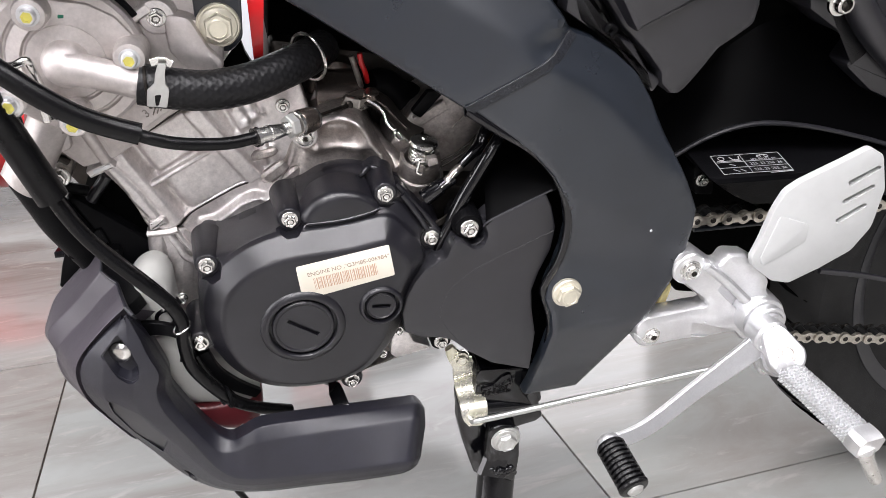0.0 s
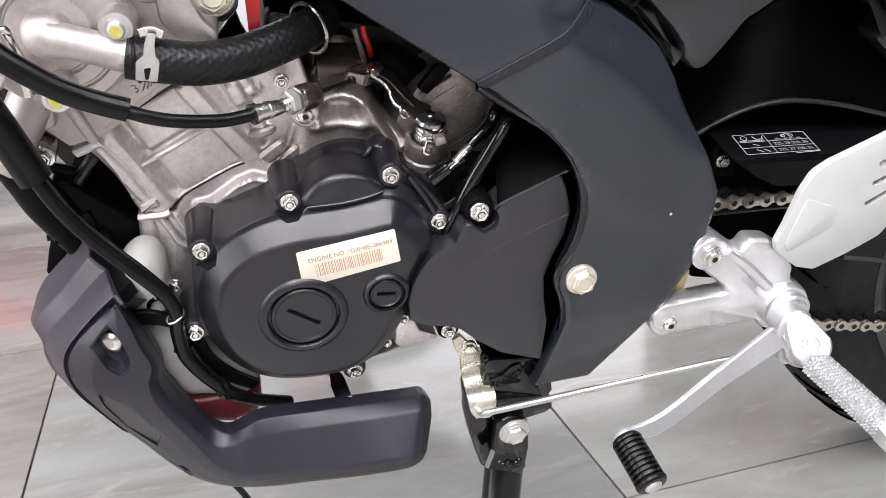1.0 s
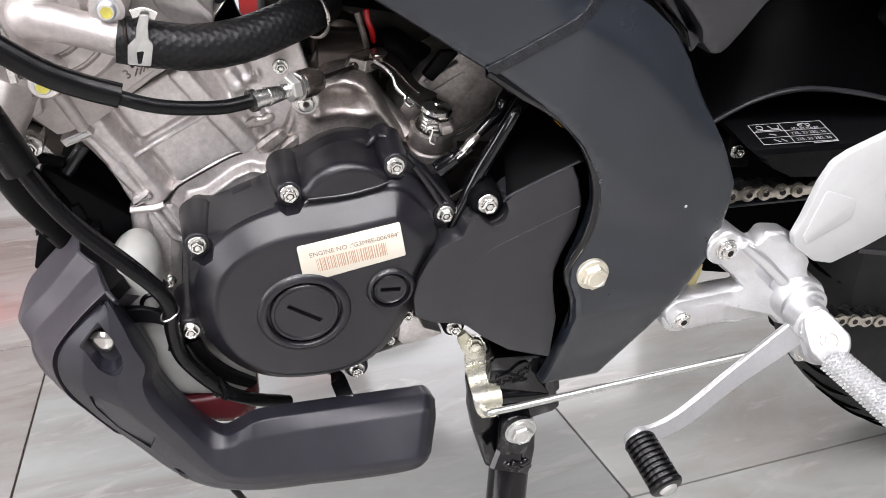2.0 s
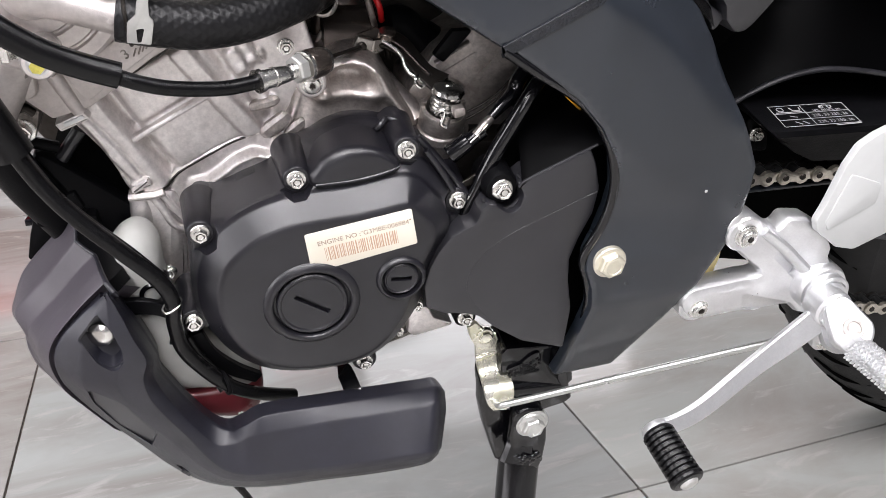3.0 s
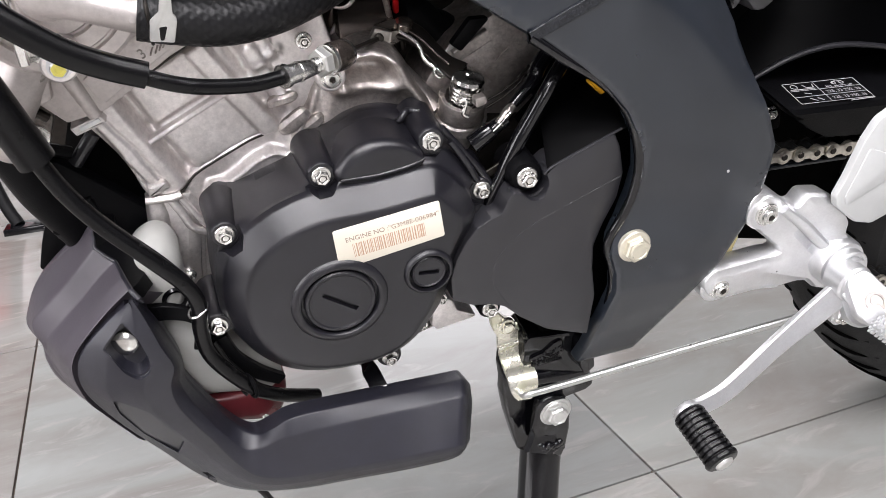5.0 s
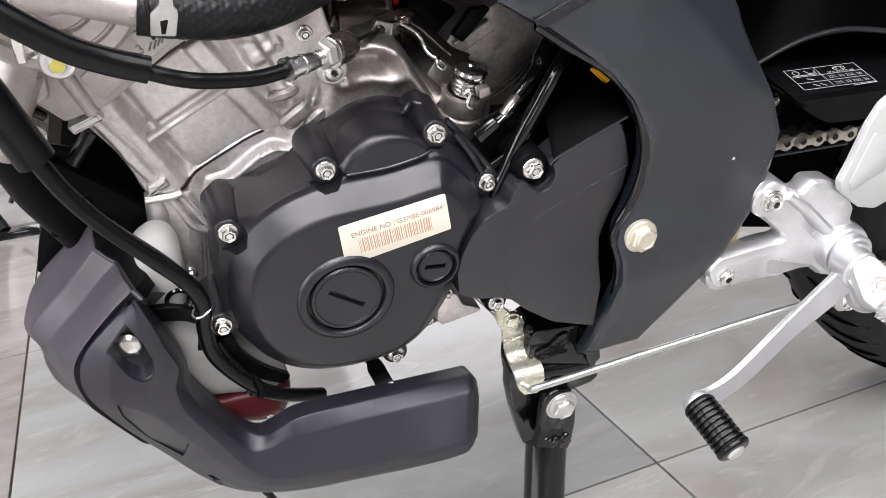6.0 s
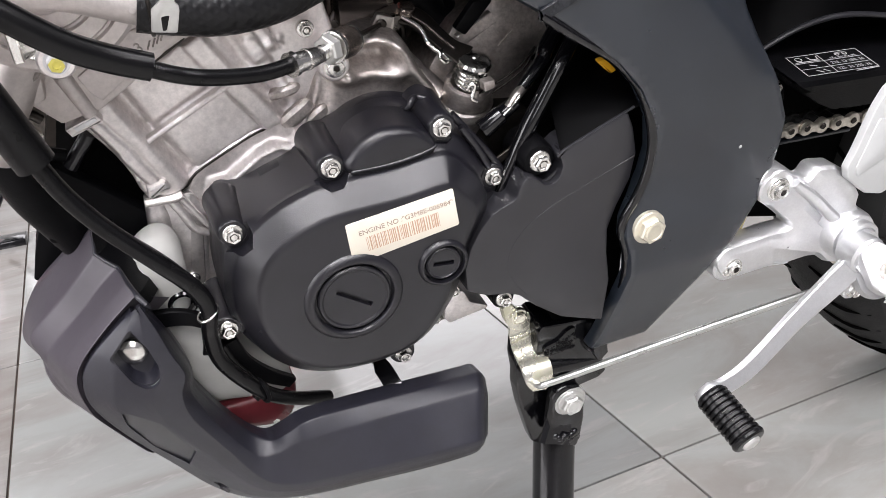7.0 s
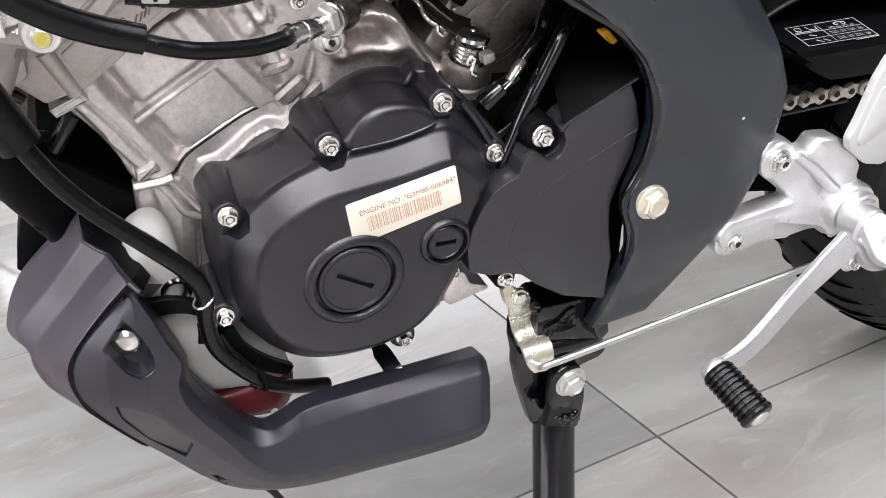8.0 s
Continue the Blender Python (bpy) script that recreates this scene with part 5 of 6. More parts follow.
# the face between lower crease and outer edge swells a little, most over the bolted panel
_swell = [0.5, 4, 6, 7, 7, 6, 5, 3.5, 3, 3, 3, 2.5, 1.5, 1, 1, 0.5, 0]
_third1 = [tuple(Vector(a).lerp(Vector(b), 0.30) + Vector((0, 0, k * 0.9))) for a, b, k in zip(LOWER_CREASE, OUTER_EDGE, _swell)]
_third2 = [tuple(Vector(a).lerp(Vector(b), 0.70) + Vector((0, 0, k))) for a, b, k in zip(LOWER_CREASE, OUTER_EDGE, _swell)]
_bm = sheet([shifted(INNER_EDGE, -1, -2, -16), shifted(INNER_EDGE, 0.5, 0, -3), INNER_EDGE, UPPER_CREASE, LOWER_CREASE, _third1, _third2, OUTER_EDGE, shifted(OUTER_EDGE, 0, 0.5, -4), shifted(OUTER_EDGE, 1.5, 2, -18)], 7, 0.07)
bmesh.ops.recalc_face_normals(_bm, faces=_bm.faces)
bmesh.ops.solidify(_bm, geom=_bm.faces[:], thickness=0.0028)
guard = part("belly_guard", _bm, PLASTIC, motorcycle, "grained black plastic belly guard", smooth=50)
_pk = turned(fillet([(-145, -23, 2), (-159.5, -40, 2), (-151.5, -58, 10), (-143, -64.5, 9), (-135, -57.5, 9), (-134.5, -46.5, 12), (-138, -33.5, 9)], 4))
carve(guard, loft([[(x, y, -8) for x, y in _pk], [(x, y, 60) for x, y in _pk]]))
# pocket floor: dished towards its lower end
part("bolt_pocket", loft([[(x, y, w + 0.10 * (x + 147) - 0.09 * (y + 44)) for x, y in inset(_pk, i)] for i, w in ((-1.2, 12.5), (0.2, 12.0), (1.0, 8), (2.4, 3.5), (5, 2.6))], cap_first=False), PLASTIC, guard, smooth=45)
bolt((-147.5, -43.5, 2.5), 19, guard, "button", CHROME, axis=(-0.2, 0.12, 0.97), label="bright button head screw")
# flat cut in the lower face, with a step at its low end
_cutl = turned(fillet([(-164, -82, 3), (-142.5, -95, 3), (-126.5, -129.5, 1), (-133.5, -149.5, 1), (-152, -126, 3), (-163, -100, 3)], 2))


def cut_floor(u, v):
    t = ((u + 163) * 30 + (v + 85) * -55) / (30 * 30 + 55 * 55)
    return 7.61 - 2.4 * t + 0.393 * (u + 147) + 0.234 * (v + 113)



carve(guard, loft([[(x, y, cut_floor(x, y)) for x, y in _cutl], [(x, y, 40) for x, y in _cutl]]))
part("smooth_facet", loft([[(x, y, cut_floor(x, y) + h) for x, y in inset(_cutl, -0.4)] for h in (-1.6, 0.1)]), PLASTIC_SMOOTH, guard, "smooth flat facet in the guard", smooth=20)
carve(guard, loft([[(x, y, h) for x, y in turned([(-121.5, -175.5), (-117, -173), (-112, -180), (-117, -183)])] for h in (-40, 40)]))
part("slot_lip", loft([[(x, y, h) for x, y in turned([(-118, -182.5), (-112.5, -180.5), (-108.5, -182), (-113, -189)])] for h in (-4, 3.2)]), PLASTIC_SMOOTH, guard, smooth=0)
# outer skin: three facets that fall back from the groove beside the panel
SKIN_TOP = [(-155.5, 15.5, -50), (-166.5, 4, -58), (-184.5, -16, -70), (-206.5, -43, -85), (-218, -65, -88), (-218.5, -69.5, -72), (-208, -71, -50), (-206.5, -80.5, -42), (-201.5, -93.5, -36), (-186.5, -109.5, -26), (-167, -134, -18)]
SKIN_UPPER = [(-156.5, 5, -36), (-168, -8, -38), (-182.5, -24.5, -42), (-199.5, -41.5, -47), (-209, -52.5, -51), (-210, -60, -49), (-206, -69.5, -44), (-204.5, -78, -37), (-198.5, -90, -30), (-184, -107.5, -22), (-165, -133, -15)]
SKIN_LOWER = [(-145.5, -0.5, -26), (-158, -13, -29), (-172.5, -29.5, -32), (-189, -46.5, -36), (-199.5, -58.5, -39), (-203, -65.5, -40), (-203.5, -72.5, -38), (-201, -80.5, -32), (-194, -89.5, -25), (-180.5, -107.5, -18), (-162.5, -134, -13)]
SKIN_GROOVE = [(-137.5, -4, 4), (-152, -17.5, 2), (-167, -33.5, 0), (-178, -47.5, -2), (-183.5, -59, -3), (-185, -70.5, -4), (-184, -84.5, -6), (-181, -98.5, -8), (-173, -114, -9), (-163.5, -131, -10), (-155, -143.5, -10)]
_mid = [tuple(Vector(a).lerp(Vector(b), 0.55) + Vector((-0.6, 0.8, 2.2))) for a, b in zip(SKIN_LOWER, SKIN_GROOVE)]
_bm = sheet([shifted(SKIN_TOP, 2, -2, -14), SKIN_TOP, SKIN_UPPER, SKIN_LOWER, _mid, SKIN_GROOVE, shifted(SKIN_GROOVE, 1.0, -1.0, -3), shifted(SKIN_GROOVE, 9, -9, -9), shifted(SKIN_GROOVE, 18, -17, -16)], 7, 0.10)
bmesh.ops.recalc_face_normals(_bm, faces=_bm.faces)
part("outer_skin", _bm, GUARD_SKIN, guard, "smooth dark grey outer skin of the guard", smooth=50)
part("skin_lip", tube([(-156, 14.5, -52), (-156.5, 5, -37), (-151, 2, -31), (-145, -1, -26), (-140, -3.5, -8), (-136.5, -4.5, 4), (-133, -8.5, 8), (-131.5, -13, 6)], [0.9, 1.2, 1.2, 1.4, 1.5, 1.8, 1.8, 1.2], 10, straight=True), PLASTIC, guard)
part("skin_flank", loft([[p, tuple(Vector(p) + Vector((4, -1, -6))), tuple(Vector(p) + Vector((9, -4, -22)))] for p in [(-155.5, 15.5, -50), (-156, 4.5, -36.5), (-145, -1, -26.5), (-137.5, -4.5, 3), (-134, -12, 6)]], closed=False), PLASTIC_DARK, guard)
part("inner_wall", plate(fillet([(-156, 13.5), (-159, -4.5), (-148.5, -15.5), (-143, -9), (-143.5, 11)], 2), -100, -56, 1), PLASTIC_DARK, guard)
part("inner_wall", plate(fillet([(-192, -5), (-199.5, -24), (-205.5, -43.5), (-202.5, -46.5), (-165.5, -12)], 2), -130, -102, 1), PLASTIC_DARK, guard)
part("stay", ribbon([(9, -138, -40), (11.5, -126, -16), (15, -131, 2), (17.5, -142, 12)], [13, 13, 13, 15], 3, (0, 0.3, 1)), GLOSS_BLACK, guard)

# ---- foot controls ----
_br = fillet([(289.5, -11.5, 14), (294, 0, 14), (310, -1, 14), (332, -18, 6), (336.5, -6, 6), (351.5, -6, 6), (364, -13.5, 8), (374, -30, 6), (374, -40.5, 8), (390, -54, 8), (396, -73.5, 12), (391.5, -89.5, 12), (376, -94, 8), (354, -90.5, 6), (290, -94.5, 10), (275, -93, 14), (264, -76, 14), (271, -63.5, 12), (303.5, -61, 14), (333, -58, 5), (311.5, -40.5, 8), (292, -22, 10)], 4)


def bracket_bend(u, v):
    return 0.30 * max(0, u - 318)


rearset = part("foot_peg_bracket", plate(_br, 12, 30, 6, bracket_bend, 8), SATIN, motorcycle, "cast satin aluminium foot peg bracket", smooth=45)
carve(rearset, *[plate(fillet(_o, 4), w, w + 40, 0) for _o, w in (
    ([(316.5, -73, 3), (354.5, -80.5, 6), (364, -90.5, 5), (358, -96.5, 5), (319, -87.5, 3)], 29), ([(340.5, -29, 4), (359, -46, 5), (364, -58.5, 5), (356, -63, 4), (332, -39, 4)], 33.5))])
part("web_rib", tube([(319, -15, 33), (336.5, -29, 36), (353, -45, 40), (367, -57, 46)], [4, 5, 5, 4], 12, flat=0.8), SATIN, rearset)
for _p, _w in (((306, -17.8), 29), ((281.6, -81.6), 25)):
    part("bolt_boss", revolve([(15, -16), (14.6, 0), (13.2, 1.6), (9.5, 1.8)], 36, centre=(*_p, _w)), SATIN, rearset)
    part("washer", revolve([(9.2, 0), (9.2, 2.6), (8.6, 3.0), (6, 3.0)], 30, centre=(*_p, _w + 1)), STEEL, rearset)
    bolt((*_p, _w + 4), 15.5, rearset, "torx", STEEL, spin=_p[0])
_pv = Vector((371, -64, 52))
part("pivot_boss", revolve([(21, -30), (20.5, -4), (19, 0), (15, 1)], 40, centre=_pv), SATIN, rearset)
part("pivot_ring", revolve([(16.5, 0), (16.5, 7), (15.5, 8), (13.4, 8), (12.8, 6.6), (12.2, 6.6), (12, 12)], 40, centre=_pv), SATIN, rearset)
heel = part("heel_guard", plate(fillet([(431, 88, 8), (445, 80, 10), (456, 49, 14), (454, 14.5, 14), (440.5, -6.5, 12), (414.5, -20, 6), (388, -31, 8), (371.5, -26.5, 5), (350.5, -10, 5), (347, -1, 6), (351.5, 13, 6), (358, 42, 14), (364.5, 57, 12), (376, 64.5, 12), (412, 79.5, 6)], 6), 44, 50, 1.4), WHITE_PLATE, motorcycle, "silver painted heel guard plate with three slots")
carve(heel, *[plate(fillet(o, 2.2, 4), 30, 80, 0) for o in (
    [(420.5, 56), (418, 60), (442.5, 71.5), (445.5, 70.5), (445.5, 68), (423, 56)],
    [(419.5, 39.5), (417.5, 43.5), (442.5, 55), (445, 54), (445, 51), (422.5, 40)],
    [(418.5, 22.5), (416, 26), (439, 38.5), (442.5, 37.5), (442, 34.5), (421.5, 22.5)])])
part("pressed_panel", plate(fillet([(364, 36, 3), (392.5, 25, 4), (393.5, 8.5, 5), (358.5, -10, 3), (354.5, -2, 3)], 4), 46, 50.8, 0.7), WHITE_PLATE, heel)
# gear pedal
_arm = [(363.5, -76, 66), (336.5, -91.5, 70), (303, -105, 78), (258, -121.5, 92), (232.5, -125.5, 98), (217, -124.5, 99)]
pedal = part("shift_pedal", ribbon(_arm, [20, 17.5, 14, 12.5, 11.5, 10], 7, (0.05, 0.55, 0.83)), SATIN, motorcycle, "satin aluminium gear shift pedal with rubber end")
part("arm_ridge", ribbon([(u + 0.3, v - 3.2, w + 0.4) for u, v, w in _arm[:5]], [10, 9, 7, 6, 4], 7.6, (0.05, 0.55, 0.83), round_=0.7), SATIN, pedal)
part("pivot_eye", revolve([(15, -12), (15, 4), (13.5, 6), (10, 6)], 32, centre=(366, -67, 68)), SATIN, pedal)
_e0, _e1 = Vector((216.4, -126.3, 102)), Vector((222.3, -138, 144))
_ed = (_e1 - _e0).normalized()
_prof = [(9, -2), (11, 0)]
for _k in range(9):
    _h = 1.2 + _k * 3.95
    _prof += [(11.2, _h), (12.0, _h + 0.5), (12.0, _h + 2.3), (10.6, _h + 2.7), (10.2, _h + 3.0), (10.2, _h + 3.8)]
_prof += [(12.2, 36.6), (12.6, 37.8), (12.2, 39.6), (11.0, 40.8), (8, 41.2)]
part("rubber_sleeve", revolve(_prof, 36, centre=_e0, axis=_ed), RUBBER, pedal, "ribbed black rubber sleeve")
part("pin_end", revolve([(6.8, 38), (6.8, 41.6), (5.6, 43.2), (2, 44.2), (0.1, 44.4)], 28, centre=_e0, axis=_ed), SPRING_STEEL, pedal)
part("tip_eye", revolve([(8.4, -6), (9.8, -3), (9.8, 0), (9, 1)], 28, centre=_e0, axis=_ed), SATIN, pedal)
part("link_arm", ribbon([(372, -84, 60), (381, -104, 53), (388, -120, 49)], [17, 15, 15], 8, round_=0.8), SATIN, pedal)
bolt((388, -118.5, 52), 12.5, pedal, "hex", STEEL)
part("link_eye", revolve([(9, -6), (9, 0), (8, 1)], 24, centre=(388, -118.5, 51)), SATIN, pedal)
# foot peg: clevis with its pin, grip with rows of teeth, end block and feeler
_axis = [(366.5, -79, 103), (367.5, -77.5, 130), (369, -77, 156), (371, -77.5, 180)]
peg = part("foot_peg", ribbon(_axis, [19.5, 20, 20, 19.5], 14, (0, 1, 0.1), per=8, round_=0.7), SATIN, motorcycle, "cast aluminium foot peg with grip teeth")
_bm = bmesh.new()


def tooth(c, out, along, r, tall):
    side = out.cross(along)
    loft([[tuple(c + (along * math.cos(a) + side * math.sin(a)) * q + out * h) for a in [k * math.pi / 2 + math.pi / 4 for k in range(4)]] for q, h in ((r, -1), (r * 0.9, 0.2), (r * 0.3, tall))], bm=_bm)


_line = spline(_axis, 30)
for _i in range(24):
    _c = _line[min(len(_line) - 1, 2 + int(_i * 3.8))]
    for _j in range(7):
        _x = _j - 3 + (0.25 if _i % 2 else -0.25)
        tooth(_c + Vector((_x * 2.75, 6.8 - 0.16 * _x * _x, 0)), Vector((0, 1, 0.1)).normalized(), Vector((0, -0.1, 1)).normalized(), 1.5, 1.9)
    for _s in (-1, 1):
        for _j in range(4):
            tooth(_c + Vector((_s * 9.4, 4.6 - 3.2 * _j, 0)), Vector((_s, 0, 0)), Vector((0, 0, 1)), 1.5, 2.0)
part("grip_teeth", _bm, SATIN, peg, smooth=0)
part("end_block", ribbon([(371, -77.5, 179), (372, -78, 186), (372.5, -79, 192)], [23, 24, 22], 19, (0, 1, 0.1), round_=0.4), SATIN, peg)
part("feeler", tube([(372, -84, 188), (374, -89, 188.5), (377, -94, 189), (390, -116, 190), (391.5, -119, 190)], [7.5, 6.5, 5.4, 5.2, 3.2], 18, straight=True), STEEL, peg, "steel feeler stud")
part("clevis", ribbon([(368, -70, 60), (367, -74, 78), (367, -79, 98), (367, -79, 114)], [24, 22, 20, 18], 15, (-0.1, 0.8, 0.55), round_=0.9), SATIN, peg)
# the fork's upper lug, a rounded tab with the pin's head in it
_pd = Vector((-0.25, 0.72, 0.65)).normalized()
_pc = Vector((368.5, -70, 92))
_ex = Vector((366, -64, 66)) - _pc
_ex = (_ex - _pd * _ex.dot(_pd)).normalized()
_ey = _pd.cross(_ex)


def tab(r, r2, far, h):
    pts = [_ex * (far + r2 * math.cos(a)) + _ey * r2 * math.sin(a) for a in [math.radians(k) for k in range(-80, 81, 16)]]
    pts += [_ex * (r * math.cos(a)) + _ey * r * math.sin(a) for a in [math.radians(k) for k in range(95, 266, 10)]]
    return [tuple(_pc + p + _pd * h) for p in pts]


part("clevis_lug", loft([tab(16.2, 11.5, 15, -9), tab(16.2, 11.5, 15, -2.2), tab(15.6, 10.9, 15, -0.8), tab(14.4, 9.8, 15, -0.1), tab(13.6, 9.2, 15, 0)]), SATIN, peg, smooth=40)
part("clevis_lug", loft([tab(15.5, 11, 14, -27), tab(15.5, 11, 14, -19)]), SATIN, peg, smooth=40)
part("pivot_pin", revolve([(7.8, -2), (7.8, 0.9), (7.2, 1.5), (5.6, 1.5), (5.2, 0.8), (4.2, 0.8), (3.8, 1.6), (0.1, 1.8)], 30, centre=_pc, axis=_pd), LEVER_STEEL, peg)

# gear linkage
rod = part("shift_rod", tube([(128.5, -164.5, 8), (128.5, -160, 16), (133.5, -157, 19), (159.5, -154.5, 20), (261.5, -138.5, 28), (364, -122, 38), (389.5, -120, 42)], 2.9, 14), ROD_STEEL, motorcycle, "bright steel gear shift rod")
shift_arm = part("shift_arm", ribbon([(128, -122, -25), (130, -134, -21), (130.5, -136.5, -18.5), (131, -139, -19), (132, -146, -15), (132.5, -151, -8), (132.5, -154.5, 0), (132.5, -160, 5.5), (132.5, -167, 8), (132, -172, 8)], [18, 23, 24, 24, 25, 25, 25, 24, 20, 12], 3.2, (0, 0.15, 1)), ZINC_YELLOW, motorcycle, "yellow zinc-plated gear shift arm")
part("clamp", ribbon([(115.5, -106, -24), (121, -116.5, -23), (127, -124, -22), (135.5, -124, -23)], [8, 14, 15, 8], 6, (0, 0.15, 1)), ZINC_YELLOW, shift_arm)
bolt((126, -117.5, -20), 14.5, shift_arm, "plain", ZINC_YELLOW)
part("shaft_end", tube([(142, -151, -66), (129, -120, -26)], 6, 16, straight=True), STEEL, shift_arm)
part("shaft_cover", plate(fillet([(139, -126), (154.5, -127.5, 4), (158, -133), (158, -139.5), (144.5, -139.5)], 2), -34, -26, 1.2), SPRING_STEEL, shift_arm)

# ---- side stand ----
_sb = fillet([(136.5, -127, 8), (140.5, -122.5), (185.5, -127), (203.5, -189.5), (197, -195), (182.5, -197.5), (170.5, -200.5), (148, -196), (136.5, -172.5), (135.5, -145.5)], 4)
stand = part("side_stand_bracket", plate(_sb, -40, -6, 3), GLOSS_BLACK, motorcycle, "gloss black side stand bracket")
part("crossbar", tube([(141.5, -166.5, -8), (193.5, -177, -14)], 9, 18, straight=True), GLOSS_BLACK, stand)
part("pivot_plate", plate(fillet([(136, -150, 6), (127, -147, 6), (122, -160, 10), (122, -184, 20), (127, -210, 14), (134, -236, 10), (139, -253, 4), (147, -259, 3), (157, -256, 3), (162, -218.5), (164, -181.5), (152, -160, 8)], 4), -24, -11, 2, lambda u, v: -0.75 * max(0, v + 168), 8), GLOSS_BLACK, stand, smooth=50)
part("pivot_tongue", plate(fillet([(149, -246, 3), (145.5, -223, 10), (146.5, -192.5, 8), (149.5, -183.5, 6), (157.5, -181, 8), (169.5, -183.5, 8), (176.5, -194, 8), (178.5, -222.5, 14), (177, -243, 8), (174, -258, 4), (161, -250, 4)], 4), -4, 6, 2.6), GLOSS_BLACK, stand, smooth=60)
part("leg_head", ribbon([(161, -200, -2), (157, -222, 1), (150, -240, 8)], [22, 26, 30], 8, (0, 0.2, 1), round_=0.8), GLOSS_BLACK, stand)
leg = part("leg", tube([(172, -224, -36), (170, -234, -30), (160, -280, -8), (140, -386, 40)], 18.5, 32, straight=True), GLOSS_BLACK, stand, "gloss black tubular stand leg")
_rnd = random.Random(4)
_bm = bmesh.new()
for _k, _c in enumerate(spline([(145, -238, 10), (149, -233.5, 13), (154, -236.5, 15), (159, -234, 16), (165, -238.5, 14), (170.5, -239, 11), (174, -245, 8), (171, -252, 8)], 7)):
    _r = _rnd.uniform(2.6, 3.8)
    revolve([(0.1, -_r), (_r * 0.7, -_r * 0.7), (_r, 0), (_r * 0.7, _r * 0.6), (0.1, _r * 0.8)], 10, centre=tuple(_c + Vector((_rnd.uniform(-1, 1), _rnd.uniform(-3, 2), -6))), axis=(_rnd.uniform(-0.5, 0.5), 0.2, 1), bm=_bm)
part("weld", _bm, GLOSS_BLACK, stand, "lumpy painted weld", smooth=60)
part("foot_pad", plate(fillet([(80, -405), (160, -405), (160, -392), (80, -392)], 4), 18, 66, 3), GLOSS_BLACK, leg)
part("washer", revolve([(14.5, -3), (14.5, 0.6), (13.5, 1.4), (9, 1.4)], 36, centre=(163, -199, 5)), SPRING_STEEL, stand)
bolt((163, -199, 5.8), 24, stand, "plain", SPRING_STEEL, spin=0.2)
_bm = bmesh.new()
_rnd = random.Random(9)
plate(fillet([(139, -142, 4), (152, -138.5, 5), (160, -131, 5), (168, -128, 5), (171, -142, 8), (164.5, -150.5, 6), (145, -152.5, 4)], 4), -30, -3, 2, bm=_bm)
for _k in range(150):
    _u = [(142, -134), (168, -150)]
    _c = Vector((_rnd.uniform(_u[0][0], _u[1][0]), _rnd.uniform(_u[1][1], _u[0][1]), -3))
    if _c.y < -144 + 0.45 * (_c.x - 142):
        revolve([(0.9, -1), (0.7, 0.6), (0.1, 1.0)], 5, centre=_c, bm=_bm)
part("foam_block", _bm, GLOSS_BLACK, stand, "black pitted rubber block")
part("stop_tab", plate(fillet([(181, -132.5), (192, -131.5), (196.5, -159), (188.5, -167.5), (182.5, -156)], 3), -20, 4, 2), GLOSS_BLACK, stand)

# ---- rear of the motorcycle ----
_sc = fillet([(196, 233), (218, 200.5), (232, 180.5), (251.5, 161), (262.5, 147.5), (265, 138), (273.5, 129.5, 4), (280.5, 129, 4), (285, 133.5), (304.5, 163.5, 10), (332.5, 178.5, 8), (335, 192.5), (326.5, 228)], 5)
side_cover = part("side_cover", plate(_sc, -4, 18, 4, lambda u, v: 0.05 * (u - 275) - 0.0035 * (u - 285) ** 2 - 0.0016 * (v - 190) ** 2, 6), PLASTIC_SMOOTH, motorcycle, "dark grey plastic side cover")
part("upper_fold", plate(fillet([(207.5, 226.5), (236, 180, 4), (323.5, 221.5)], 3), 0, 22, 4), PLASTIC_SMOOTH, side_cover)
part("edge_strip", plate(fillet([(188, 224.5), (200, 190), (214, 182), (224.5, 176), (240, 169.5), (255, 147.5), (267.5, 140), (260, 128.5, 3), (253, 145.5), (235, 161.5), (214, 176.5), (187, 194.5)], 3), -10, 8, 2), PLASTIC_SMOOTH, side_cover)
part("clip", tube([(217, 180, 10), (219, 184, 12), (223.5, 181.5, 12), (221.5, 177, 10)], 2, 8), PLASTIC_DARK, side_cover)
# added backdrop; the deep shade behind the chain guard is in its colour
inner = part("inner_fender", plate(fillet([(244, 165), (622, 210.5), (807.5, -210.5), (358.5, -110.5), (258.5, 35.5)], 5), -140, -64, 5), MESH_BLACK, motorcycle, "near-black backdrop with the inner fender's edge")
part("fender_edge", tube([(311, 54.5, -34), (325.5, 65.5, -30), (342, 75.5, -26), (362, 82.5, -22), (385, 85, -18), (422.5, 79.5, -16), (464, 68.5, -16), (506.5, 55, -16), (597.5, 21, -16)], 2.2, 10), PLASTIC_SMOOTH, inner)
_fa = [(295, 42, -40), (312, 53.5, -36), (326.5, 64.5, -32), (343.5, 74.5, -28), (363, 81.5, -24), (386.5, 84, -20), (424, 78.5, -18), (465.5, 67.5, -18), (508.5, 54, -18), (599.5, 20, -18)]
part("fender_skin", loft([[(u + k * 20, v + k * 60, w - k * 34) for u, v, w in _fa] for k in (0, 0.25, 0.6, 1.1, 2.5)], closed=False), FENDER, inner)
rail = part("seat_rail", plate(fillet([(395, 210), (437.5, 208.5), (528, 136), (579.5, 76.5), (517.5, 87), (481.5, 102.5), (449, 128), (468.5, 142.5), (435.5, 156), (404.5, 175.5)], 5), -60, -24, 4), PLASTIC_SMOOTH, motorcycle, "dark grey seat rail cover")
